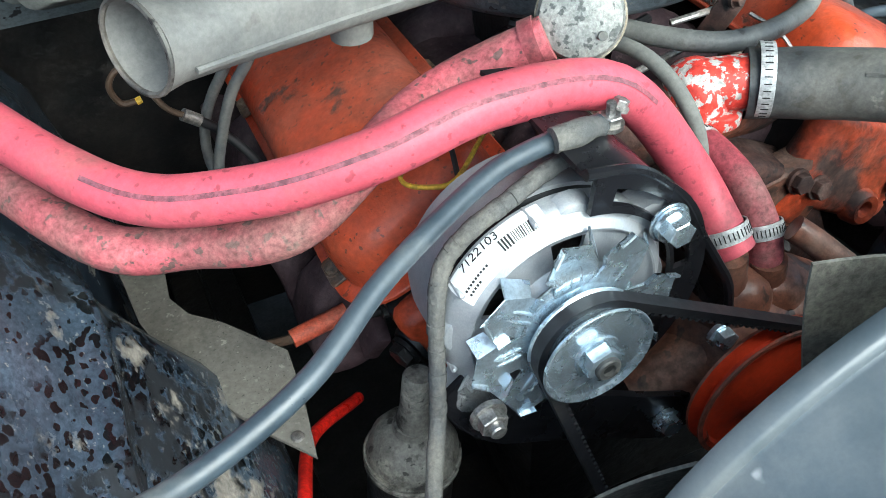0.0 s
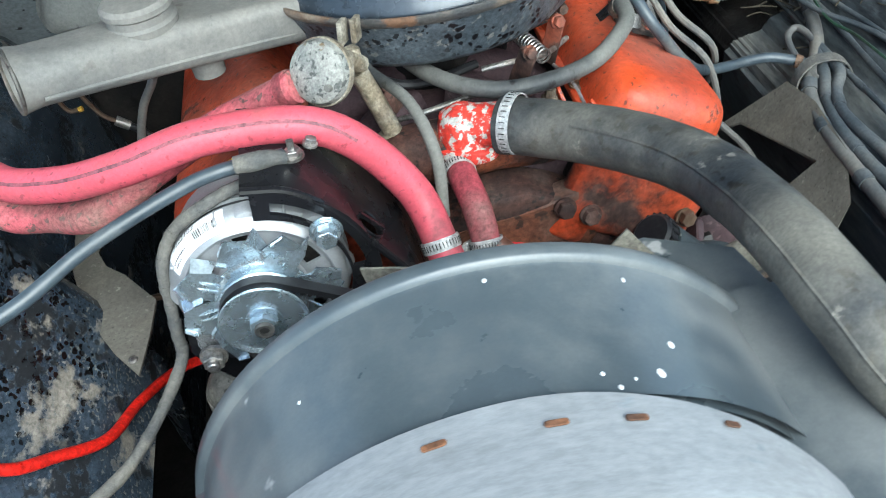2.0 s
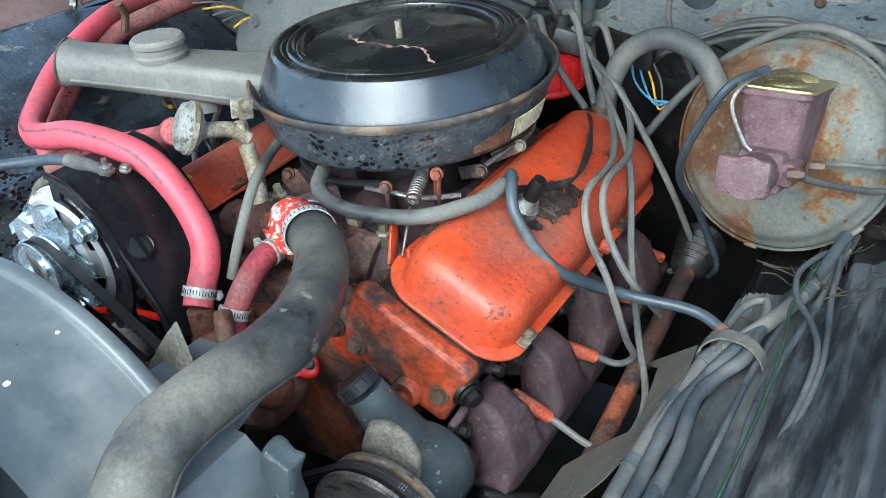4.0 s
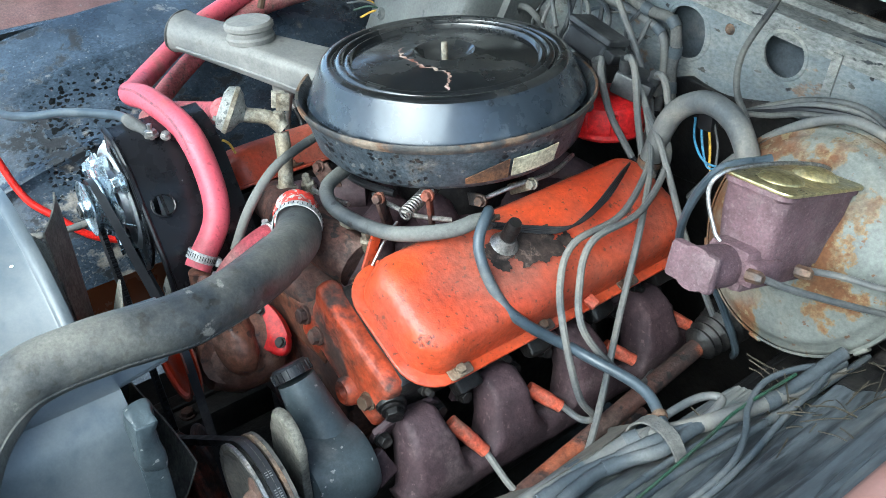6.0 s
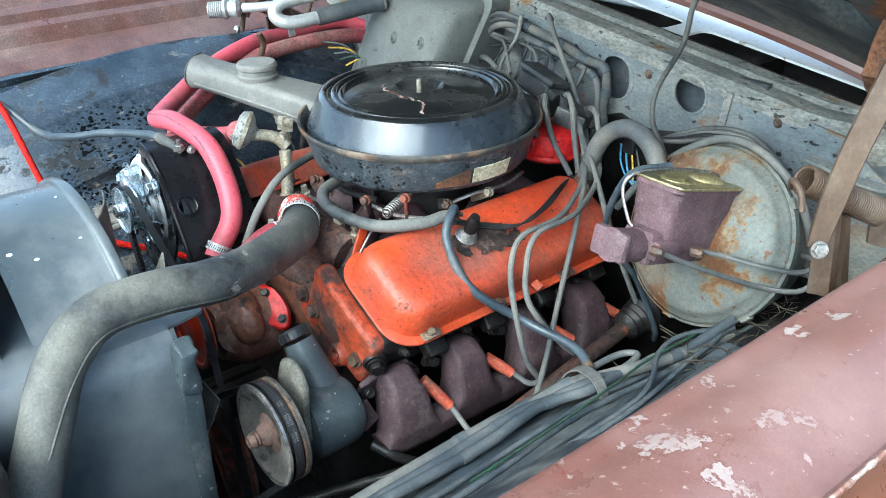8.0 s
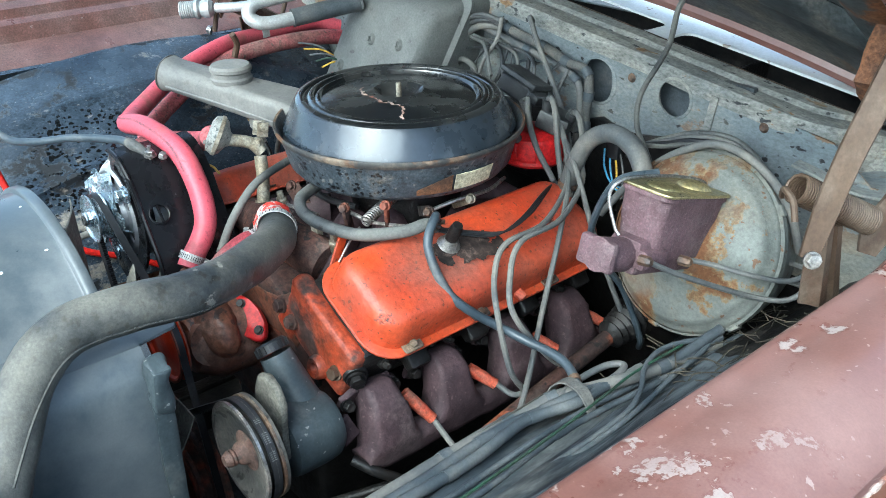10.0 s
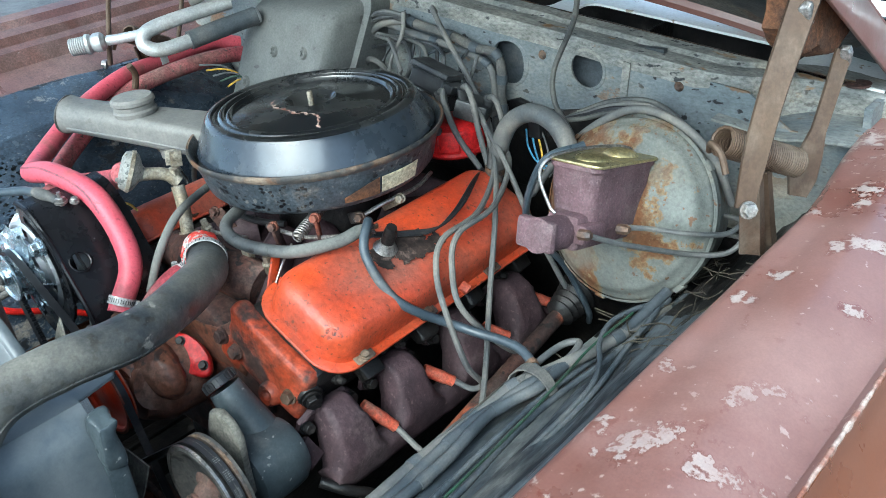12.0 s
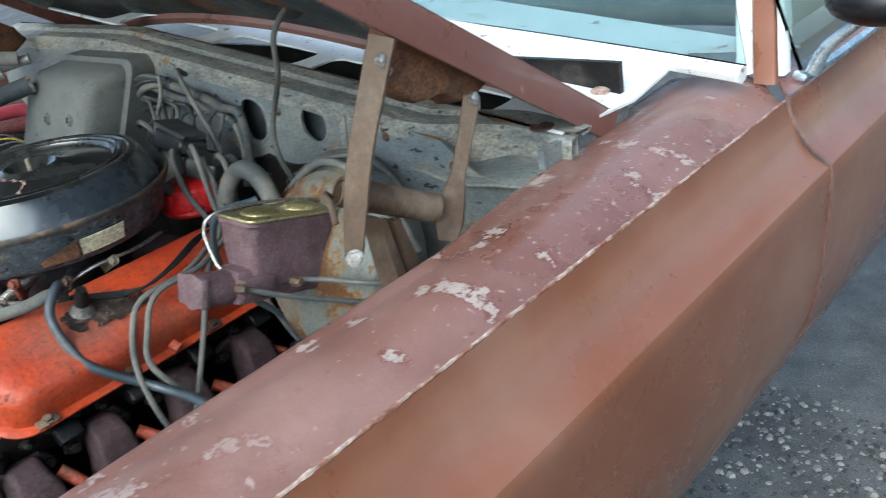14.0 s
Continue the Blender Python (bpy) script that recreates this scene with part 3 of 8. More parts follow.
DUSTY_STEEL = surface("dusty_dark_steel", (0.045, 0.046, 0.046), (0.10, 0.094, 0.085), 14, 0.8, 0.45, 0.2, 0.4, 120, dust=(0.19, 0.165, 0.14), dust_at=0.58, dust_soft=0.3, dust_scale=12, speck=(0.012, 0.012, 0.012), speck_scale=70, speck_at=0.70, grain=0.25)
TWIG = surface("dry_twig", (0.060, 0.050, 0.034), (0.028, 0.024, 0.018), 30, 0.8, 0.8)
RUST = surface("brown_rust", (0.17, 0.075, 0.036), (0.075, 0.04, 0.026), 30, 0.7, 0.85, 0, 0.6, 160)
STRIPE = surface("faded_grey_print", (0.16, 0.06, 0.075), (0.25, 0.07, 0.09), 60, 0.6, 0.6)

GLASS = glass("tinted_windscreen_glass", (0.72, 0.86, 0.86))


def plate(bm, outline, holes, depth, m):
    """A flat plate with holes through it, in the pose's own x and y, thick along its z."""
    loops = []
    for ring in [outline] + holes:
        vs = [bm.verts.new(m @ Vector((x, y, 0))) for x, y in ring]
        loops += [bm.edges.new((vs[k], vs[(k + 1) % len(vs)])) for k in range(len(vs))]
    r = bmesh.ops.triangle_fill(bm, edges=loops, use_beauty=True)
    faces = [f for f in r["geom"] if isinstance(f, bmesh.types.BMFace)]
    ext = bmesh.ops.extrude_face_region(bm, geom=faces)
    d = (m.to_3x3() @ Vector((0, 0, depth)))
    bmesh.ops.translate(bm, verts=[g for g in ext["geom"] if isinstance(g, bmesh.types.BMVert)], vec=d)
    return bm


def ring2(cx, cy, rx, ry=None, n=24):
    ry = ry or rx
    return [(cx + rx * math.cos(2 * math.pi * k / n), cy + ry * math.sin(2 * math.pi * k / n)) for k in range(n)]


def rounded(w, h, r, n=6, cx=0.0, cy=0.0):
    """A rectangle with round corners, middle at (cx, cy)."""
    out = []
    for sx, sy, a0 in ((1, 1, 0), (-1, 1, 90), (-1, -1, 180), (1, -1, 270)):
        for k in range(n + 1):
            a = radians(a0 + 90 * k / n)
            out.append((cx + sx * (w / 2 - r) + r * math.cos(a), cy + sy * (h / 2 - r) + r * math.sin(a)))
    return out


def at_y(y):
    """A pose whose own x, y, z are the car's x, z and front."""
    return Matrix.Translation((0, y, 0)) @ Matrix.Rotation(radians(90), 4, "X")


def profile_sheet(bm, prof, ys, thick, wave=0.0):
    """A bent panel: an (x, z) profile drawn along y."""
    g = [[bm.verts.new((x + wave * noise.noise((x * 5, y * 5, z * 5)), y, z)) for x, z in prof] for y in ys]
    faces = [bm.faces.new((a[j], a[j + 1], b[j + 1], b[j])) for a, b in zip(g, g[1:]) for j in range(len(prof) - 1)]
    bm.normal_update()
    bmesh.ops.solidify(bm, geom=faces, thickness=thick)
    return bm


def span(a, b, n):
    return [a + (b - a) * k / n for k in range(n + 1)]


# ---- ground ----
bm = B()
bmesh.ops.create_grid(bm, x_segments=8, y_segments=8, size=60)
part("ground", bm, GROUND)
tagged(bpy.data.objects["ground"], "dark gravelly asphalt with damp and dusty patches", "ground", kind="structure")

GRAVEL = bpy.data.materials.new("mixed_gravel")
GRAVEL.use_nodes = True
_g = GRAVEL.node_tree
_geo = _g.nodes.new("ShaderNodeNewGeometry")
_ramp = _g.nodes.new("ShaderNodeValToRGB")
_ramp.color_ramp.elements[0].color = (0.03, 0.032, 0.036, 1)
_ramp.color_ramp.elements[1].color = (0.25, 0.245, 0.235, 1)
_ramp.color_ramp.elements[0].position, _ramp.color_ramp.elements[1].position = 0.35, 1.0
_g.links.new(_geo.outputs["Random Per Island"], _ramp.inputs[0])
_g.links.new(_ramp.outputs[0], _g.nodes["Principled BSDF"].inputs["Base Color"])
_g.nodes["Principled BSDF"].inputs["Roughness"].default_value = 0.6
random.seed(11)
verts, faces = [], []
for k in range(5200):
    y = random.uniform(1.1, 2.25)
    x = random.uniform(0.35, 1.4)
    if y > 2.08 + 0.12 * noise.noise((x * 4, y * 3, 0)) + (0.25 if random.random() < 0.04 else 0):
        continue
    r = 0.003 + 0.009 * random.random() ** 3
    a, o = random.uniform(0, 6.28), len(verts)
    q = random.uniform(0.6, 1.0)
    for j in range(5):
        t = a + j * 1.2566
        verts.append((x + r * math.cos(t), y + r * q * math.sin(t), 0.0005))
    for j in range(4):
        t = a + 0.5 + j * 1.5708
        verts.append((x + 0.6 * r * math.cos(t), y + 0.6 * r * q * math.sin(t), r * random.uniform(0.5, 0.9)))
    faces += [(o + 5, o + 6, o + 7, o + 8), (o, o + 1, o + 5), (o + 1, o + 6, o + 5), (o + 1, o + 2, o + 6), (o + 2, o + 3, o + 7), (o + 2, o + 7, o + 6), (o + 3, o + 4, o + 8), (o + 3, o + 8, o + 7), (o + 4, o, o + 8), (o, o + 5, o + 8)]
me = bpy.data.meshes.new("gravel")
me.from_pydata(verts, [], faces)
me.materials.append(GRAVEL)
tagged(new("gravel", me), "loose dark and pale gravel stones on damp asphalt", "gravel", kind="stuff")

# ---- body: fenders, door, cowl, windscreen ----
TOP = [(0.666, 0.925), (0.667, 0.955), (0.669, 0.964), (0.6735, 0.9690), (0.680, 0.9708), (0.688, 0.9708), (0.696, 0.9712), (0.705, 0.9738), (0.72, 0.979), (0.755, 0.983), (0.785, 0.976), (0.806, 0.963), (0.820, 0.960), (0.829, 0.972)]
SIDE = [(0.833, 0.972), (0.8345, 0.964), (0.8375, 0.953), (0.8425, 0.942), (0.8495, 0.927), (0.8575, 0.912), (0.868, 0.8995), (0.879, 0.8920), (0.8885, 0.8875), (0.8935, 0.8835), (0.8960, 0.877), (0.8965, 0.868), (0.8955, 0.84), (0.893, 0.79), (0.888, 0.73), (0.877, 0.66), (0.858, 0.60), (0.826, 0.53), (0.792, 0.46), (0.76, 0.40), (0.70, 0.30), (0.66, 0.22)]
FAR_TOP = [(-0.725, 0.935), (-0.735, 0.966), (-0.75, 0.975), (-0.79, 0.987), (-0.812, 0.994), (-0.818, 1.012), (-0.826, 1.024), (-0.842, 1.030), (-0.848, 1.024), (-0.856, 1.03), (-0.862, 1.046), (-0.885, 1.054), (-0.892, 1.046), (-0.90, 1.053), (-0.908, 1.066), (-0.94, 1.072)]
FAR_SIDE = [(-0.944, 1.07), (-0.955, 1.0), (-0.96, 0.9), (-0.95, 0.7), (-0.92, 0.5), (-0.88, 0.25)]


def inner_shift(y):
    """The fender's inner edge draws in towards the windscreen."""
    ks = ((-1.0, 0.0), (0.86, 0.0), (1.0, -0.017), (1.22, -0.037), (1.6, -0.056))
    for (a, u), (b, v) in zip(ks, ks[1:]):
        if y <= b:
            return u + (v - u) * (y - a) / (b - a)
    return ks[-1][1]


def fender_top(y0, y1, n):
    rows = []
    for y in span(y0, y1, n):
        rows.append([Vector((x + inner_shift(y) * (0.829 - x) / 0.143, min(y, 1.545 - 0.125 * max(0.0, (x - 0.75) / 0.08)), z + 0.0008 * noise.noise((x * 9, y * 9, 0)))) for x, z in TOP])
    bm = loft(B(), rows, False, False)
    bm.normal_update()
    bmesh.ops.solidify(bm, geom=list(bm.faces), thickness=0.002)
    return bm


f = thing("front_fender", (0.8, 0.3, 0.2), "brown front fender with flaking paint beside the engine bay", "fender", "front fenders")
part("top_panel", fender_top(-0.8, 1.50, 60), BROWN, f, "faded brown paint with pale chipped patches")
part("side_panel", profile_sheet(B(), SIDE, span(-0.8, 1.415, 40), 0.002), BROWN_SIDE, f, "brown side with a body line", 25)
bm = B()
tube(bm, [(0.831 + 0.0006 * noise.noise((y * 40, 0, 0)), y, 0.9732 + 0.0006 * noise.noise((y * 70, 3, 0))) for y in span(-0.8, 1.415, 420)], lambda t: 0.0017 + 0.0022 * abs(noise.noise((t * 140, 0, 0))) + 0.0009 * noise.noise((t * 400, 2, 0)), 6, raw=True)
part("crease_edge", bm, PRIMER, f, "crease worn through to pale primer")
f = thing("front_fender", (-0.85, 0.3, 0.2), "dull brown grooved front fender at the far side of the bay", "fender", "front fenders")
part("top_panel", profile_sheet(B(), FAR_TOP, span(-0.8, 1.415, 40), 0.002), BROWN_FAR, f, "dull brown paint with rusty patches", 20)
part("side_panel", profile_sheet(B(), FAR_SIDE, span(-0.8, 1.415, 40), 0.002), BROWN_SIDE, f)
door = thing("front_door", (0.8, 2.0, 0.2), "brown car door with thin chrome window frame", "car door")
part("door_skin", profile_sheet(B(), SIDE, span(1.423, 2.7, 20), 0.002), BROWN_SIDE, door, "brown door skin with a body line", 25)
part("door_top", loft(B(), [[Vector((0.829 - 0.072 * w, 1.427 + w * 0.125 + v * 1.15, 0.9735 + 0.012 * math.sin(w * 1.6))) for w in span(0, 1, 5)] for v in span(0, 1, 10)], False, False), HOOD_BROWN, door, "brown door top under the window")
part("shut_edge", tube(B(), [(0.7615, 1.546, 0.987), (0.79, 1.497, 0.98), (0.815, 1.452, 0.974), (0.831, 1.426, 0.974), (0.838, 1.419, 0.953), (0.851, 1.419, 0.929), (0.872, 1.419, 0.9035), (0.8945, 1.419, 0.8825), (0.8965, 1.419, 0.84), (0.894, 1.419, 0.79), (0.878, 1.419, 0.66), (0.858, 1.419, 0.60)], 0.0032, 6, 5), BROWN_FAR, door, "dull worn door edge")

mir = thing("door_mirror", (0.90, 1.5, 1.0), "black door mirror on a bent chrome arm", "mirror")
bm = B()
bmesh.ops.create_uvsphere(bm, u_segments=24, v_segments=14, radius=1.0, matrix=Matrix.Translation((0.925, 1.50, 1.092)) @ Matrix.Diagonal((0.072, 0.05, 0.034, 1)))
part("mirror_shell", bm, BLACK, mir)
part("mirror_arm", tube(B(), [(0.838, 1.50, 0.99), (0.852, 1.50, 1.02), (0.872, 1.50, 1.042), (0.905, 1.50, 1.068)], lambda f: 0.011 - 0.004 * f, 12, 5), ZINC, mir, "chrome arm")
part("belt_moulding", tube(B(), [(0.815, 1.50, 0.985), (0.835, 1.60, 0.985), (0.845, 2.6, 0.99)], 0.007, 8, 2), ZINC, door, "chrome belt moulding")
bm = B()
box(bm, (0.006, 1.2, 0.36), Matrix.Translation((0.745, 2.14, 1.15)) @ Matrix.Rotation(radians(-20), 4, "Y"))
part("door_glass", bm, GLASS, door)

# apron with the wiring looms, driver's side
AP = [(0.672, 0.945), (0.655, 0.93), (0.62, 0.875), (0.56, 0.815), (0.49, 0.762), (0.43, 0.732), (0.395, 0.712), (0.39, 0.3)]


def apron(u, v):
    k = min(int(v * 7), 6)
    f = v * 7 - k
    x, z = (AP[k][i] + (AP[k + 1][i] - AP[k][i]) * f for i in (0, 1))
    y = -0.05 + 1.25 * u
    w = 0.012 * noise.noise((v * 22 + 0.8 * math.sin(y * 4), y * 3.0, 0)) + 0.003 * noise.noise((v * 70, y * 7, 5))
    w *= min(1.0, v * 10)
    return Vector((x - 0.6 * w, y, z + 0.8 * w))


# rear 30 percent of the lining is split off and set near-black
solo("rear_lining", sheet(B(), apron, 24, 100, 0.003, 0.70, 1.0), NEAR_BLACK, "near-black rear end of the inner fender lining", "inner fender", kind="structure")
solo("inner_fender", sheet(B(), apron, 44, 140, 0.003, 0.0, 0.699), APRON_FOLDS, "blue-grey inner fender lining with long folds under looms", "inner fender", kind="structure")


def wheelhouse(u, v):
    y = -0.15 + 1.21 * u
    h = math.sqrt(max(0.0, 1 - ((y - 0.60) / 0.46) ** 2))
    px = [(-0.745, 0.966, 0.0), (-0.70, 0.945, 0.012), (-0.64, 0.845, 0.15), (-0.55, 0.76, 0.19), (-0.49, 0.68, 0.17), (-0.455, 0.55, 0.1), (-0.44, 0.3, 0.0)]
    s = min(1.0, max(0.0, (0.66 - y) / 0.14))
    s = s * s * (3 - 2 * s)
    for i, (dx, dz) in ((4, (0.012, 0.015)), (5, (0.055, 0.10)), (6, (0.069, 0.37))):
        px[i] = (px[i][0] + dx * s, px[i][1] + dz * s, px[i][2])
    k = min(int(v * 6), 5)
    f = v * 6 - k
    a, b = px[k], px[k + 1]
    x, z, g = (a[i] + (b[i] - a[i]) * f for i in range(3))
    bead = 0.007 * s * math.exp(-((v - 0.685) / 0.012) ** 2) + 0.010 * math.exp(-((v - 0.175) / 0.011) ** 2) - 0.006 * math.exp(-((v - 0.205) / 0.014) ** 2)
    return Vector((x + 0.006 * noise.noise((x * 7, y * 7, z * 7)) + bead, y, z + g * h + bead))


solo("wheelhouse", sheet(B(), wheelhouse, 70, 160, 0.003), APRON, "blue-black domed wheelhouse panel with peeling spotted paint", "inner fender", kind="structure")

# firewall, cowl and hood
FW = 1.07
fw = thing("wall_firewall", (0, FW, 0.35), "dusty blue-grey steel firewall with holes and harness", "firewall", kind="structure")
holes = [ring2(0.249, 1.006, 0.029), ring2(0.10, 1.0, 0.03, 0.04)]
part("firewall_panel", plate(B(), [(-0.78, 0.80), (0.66, 0.80), (0.66, 0.955), (0.56, 0.962), (0.50, 1.006), (0.3, 1.033), (0, 1.072), (-0.3, 1.11), (-0.78, 1.11)], holes, 0.004, at_y(FW)), FIREWALL, fw)
# lower firewall is one plain near-black sheet
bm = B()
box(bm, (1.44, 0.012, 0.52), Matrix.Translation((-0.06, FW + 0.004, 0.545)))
part("lower_firewall_sheet", bm, NEAR_BLACK, fw, "black sheet over the lower firewall")
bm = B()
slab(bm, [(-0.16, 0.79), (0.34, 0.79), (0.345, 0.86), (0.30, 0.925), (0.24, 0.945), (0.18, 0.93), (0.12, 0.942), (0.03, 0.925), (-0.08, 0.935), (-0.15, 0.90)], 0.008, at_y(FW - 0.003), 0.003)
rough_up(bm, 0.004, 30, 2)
part("sound_pad", bm, NEAR_BLACK, fw, "torn black sound-deadening pad")
for x, z in ((0.167, 1.019), (0.40, 1.0), (-0.02, 1.02), (0.52, 0.97), (0.33, 0.94)):
    bm = B()
    lathe(bm, [(0, 0.005), (0.004, 0.0045), (0.006, 0.002), (0.0075, 0), (0, 0)], axis((x, FW - 0.004, z), (0, -1, 0)), 14)
    part("grommet", bm, RUST_RIM, fw)
for cx, cz, r in ((0.249, 1.006, 0.029), (0.10, 1.0, 0.036)):
    bm = B()
    lathe(bm, [(r - 0.001, 0.0), (r + 0.004, 0.0), (r + 0.003, 0.0012), (r - 0.001, 0.0016)], axis((cx, FW - 0.004, cz), (0, -1, 0)), 32)
    part("hole_rim", bm, FIREWALL, fw)
bm = B()
box(bm, (0.012, 0.003, 0.052), Matrix.Translation((0.315, FW - 0.0055, 1.0)) @ Matrix.Rotation(radians(8), 4, "Y"))
part("tape_strip", bm, LIP, fw, "strip of tan tape")
bm = B()
rows = []
for x in span(-0.80, 0.665, 60):
    zl = 1.086 - 0.13 * max(x, -0.3)
    k = min(1.0, max(0.0, (x - 0.44) / 0.14))
    k = k * k * (3 - 2 * k)
    back = 0.07 * k
    rows.append([Vector((x, y + back, z + 0.0015 * noise.noise((x * 20, y * 30, 1)))) for y, z in
                 ((FW - 0.004, zl - 0.03 - 0.055 * k), (FW - 0.005, zl - 0.011), (FW, zl - 0.004), (FW + 0.018, zl - 0.002), (FW + 0.022, zl - 0.006), (FW + 0.04, zl - 0.005), (FW + 0.046, zl + 0.001), (FW + 0.068 - back * 0.9, zl + 0.003), (FW + 0.073 - back * 0.9, zl), (FW + 0.074 - back * 0.9, zl - 0.04))])
loft(bm, rows, False, False)
part("cowl_lip", bm, LIP, fw, "grey cowl lip pressed with two grooves", 25)
bm = B()
rows = []
for x in span(-0.80, 0.62, 50):
    zl = 1.086 - 0.13 * max(x, -0.3)
    w = 0.006 + 0.003 * noise.noise((x * 14, 0, 0))
    rows.append([Vector((x, FW + 0.0735 - w, zl + 0.0045)), Vector((x, FW + 0.0755, zl + 0.002)), Vector((x, FW + 0.0755, zl - 0.012 - w))])
loft(bm, rows, False, False)
part("lip_edge", bm, RUST_RIM, fw, "tan rusty edge of the lip")
bm = B()
box(bm, (1.16, 0.01, 0.75), Matrix.Translation((-0.22, FW + 0.03, 0.665)))
part("firewall_backing", bm, LOOM, fw)

cowl = thing("cowl_panel", (0, 1.3, 1.0), "white painted cowl panel with open vent slots", "cowl panel")
slots = [rounded(0.365, 0.075, 0.02, 4, 0.338, 1.184), rounded(0.225, 0.075, 0.02, 4, 0.003, 1.188), rounded(0.24, 0.075, 0.02, 4, -0.28, 1.19), rounded(0.24, 0.075, 0.02, 4, -0.56, 1.19)]
slots.append([(0.52, 1.285), (0.55, 1.258), (0.60, 1.262), (0.632, 1.266), (0.632, 1.274), (0.60, 1.271), (0.56, 1.268), (0.535, 1.295)])
edge = [(-0.86, 1.1455), (0.645, 1.1455), (0.665, 1.30), (0.655, 1.49), (0.70, 1.512), (0.76, 1.552), (0.79, 1.57), (-0.79, 1.57), (-0.86, 1.425)]
bm = plate(B(), edge, slots, -0.004, Matrix.Identity(4))
for v in bm.verts:
    v.co.z += 1.082 - 0.122 * v.co.x + 0.08 * max(0.0, v.co.y - 1.30)
part("cowl_sheet", bm, WHITE, cowl, "white painted sheet with open vent slots")
bm = B()
box(bm, (1.34, 0.22, 0.01), Matrix.Translation((-0.03, 1.20, 0.92)))
part("plenum_floor", bm, IRON, cowl, "dark rusty plenum floor")
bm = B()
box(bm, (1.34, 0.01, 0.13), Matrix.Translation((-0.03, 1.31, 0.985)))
part("plenum_wall", bm, NEAR_BLACK, cowl)
bm = B()
box(bm, (0.01, 0.21, 0.13), Matrix.Translation((0.645, 1.20, 0.93)))
part("plenum_end", bm, FIREWALL, cowl)
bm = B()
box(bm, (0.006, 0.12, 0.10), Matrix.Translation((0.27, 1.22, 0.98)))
part("plenum_rib", bm, NEAR_BLACK, cowl)
bm = B()
lathe(bm, [(0, 0.006), (0.007, 0.006), (0.014, 0.002), (0.014, -0.004), (0, -0.004)], Matrix.Translation((0.61, 1.30, 1.0085)), 16)
part("cowl_bolt", bm, PRIMER, cowl)
bm = sheet(B(), lambda u, v: Vector((0.46 + 0.20 * u, 1.045 + 0.13 * v, 0.955 + 0.012 * u + 0.006 * v + 0.05 * max(0, 0.3 - u) + 0.004 * noise.noise((u * 3, v * 3, 0)))), 12, 8, 0.004)
part("corner_shelf", bm, FIREWALL, cowl, "grey corner shelf beside the fender")
bm = B()
lathe(bm, [(0, 0.004), (0.010, 0.0038), (0.0165, 0.002), (0.0165, -0.001), (0.008, -0.003), (0, -0.003)], Matrix.Translation((0.612, 1.149, 1.006)), 20)
lathe(bm, [(0.0068 + 0.0007 * (k % 2), -0.0022 * k) for k in range(20)], Matrix.Translation((0.6115, 1.149, 1.004)), 14)
bolt(bm, (0.611, 1.149, 0.962), (0, 0, 1), 0.0125, 0.008)
part("bump_stop", bm, IRON, cowl, "rusty hood bump stop bolt")

wind = thing("window_windscreen", (0, 1.6, 1.02), "tinted car windscreen in a white surround", "windscreen", kind="structure")


def ws(u, v):
    x = -0.775 + 1.55 * u
    return Vector((x * (1 - 0.36 * v), 1.415 + 0.04 * (1 - (x / 0.8) ** 2) + 0.42 * v, 1.088 - 0.085 * x + 0.42 * v))


pane = part("pane", sheet(B(), ws, 32, 8, 0.005), GLASS, wind)
bm = B()
tube(bm, [ws(u, 0.0) + Vector((0, -0.010, -0.012)) for u in span(0, 1, 30)], 0.013, 8, raw=True)
part("lower_surround", bm, WHITE, wind)
for sg in (1, -1):
    base, rise = Vector((sg * 0.742, 1.50, 0.992 if sg > 0 else 1.12)), Vector((-sg * 0.178, 0.41, 0.42))
    for nm, mt, off, wd, lb in (("pillar", WHITE, 0.0, 0.024, "white windscreen pillar"), ("pillar_skin", BROWN_SIDE, 0.031, 0.034, "brown painted pillar skin"), ("drip_rail", WHITE, 0.0555, 0.009, "pale drip rail")):
        a = base + Vector((sg * off, 0, 0))
        rows = []
        for t in span(-0.01 if nm != "pillar_skin" else -0.035, 1, 6):
            c = a + rise * t
            rows.append([c + Vector((x, y, 0)) for x, y in rounded(wd, 0.03, 0.004, 3)])
        part(nm, loft(B(), rows), mt, wind, lb)
bm = B()
box(bm, (1.46, 0.5, 0.04), Matrix.Translation((0, 1.95, 1.02)), 0.01)
solo("dashboard", bm, HEATER, "grey dashboard top behind the windscreen", "dashboard")

HOOD_A = 32.5
hood = thing("car_hood", (0, 1.25, 0.96), "open brown hood, dark dirty underside, on two hinges", "car hood")
HM = Matrix.Translation((0, 1.25, 0.955)) @ Matrix.Rotation(radians(-HOOD_A), 4, "X") @ Matrix.Rotation(radians(180), 4, "Z")


def crown(x):
    """How far the hood's middle bows back and up from its corners."""
    return 1 - (x / 0.655) ** 2


def hood_at(x, d, z):
    p = HM @ Vector((x, d, z))
    return p + Vector((0, -0.03 * crown(x), 0.085 * (0.655 - p.x) + 0.082 * crown(x)))


def hood_sheet(half, y1, z, thick, y0=0.0):
    return sheet(B(), lambda u, v: hood_at(-half + 2 * half * u, y0 + (y1 - y0) * v, z), 24, 8, thick)


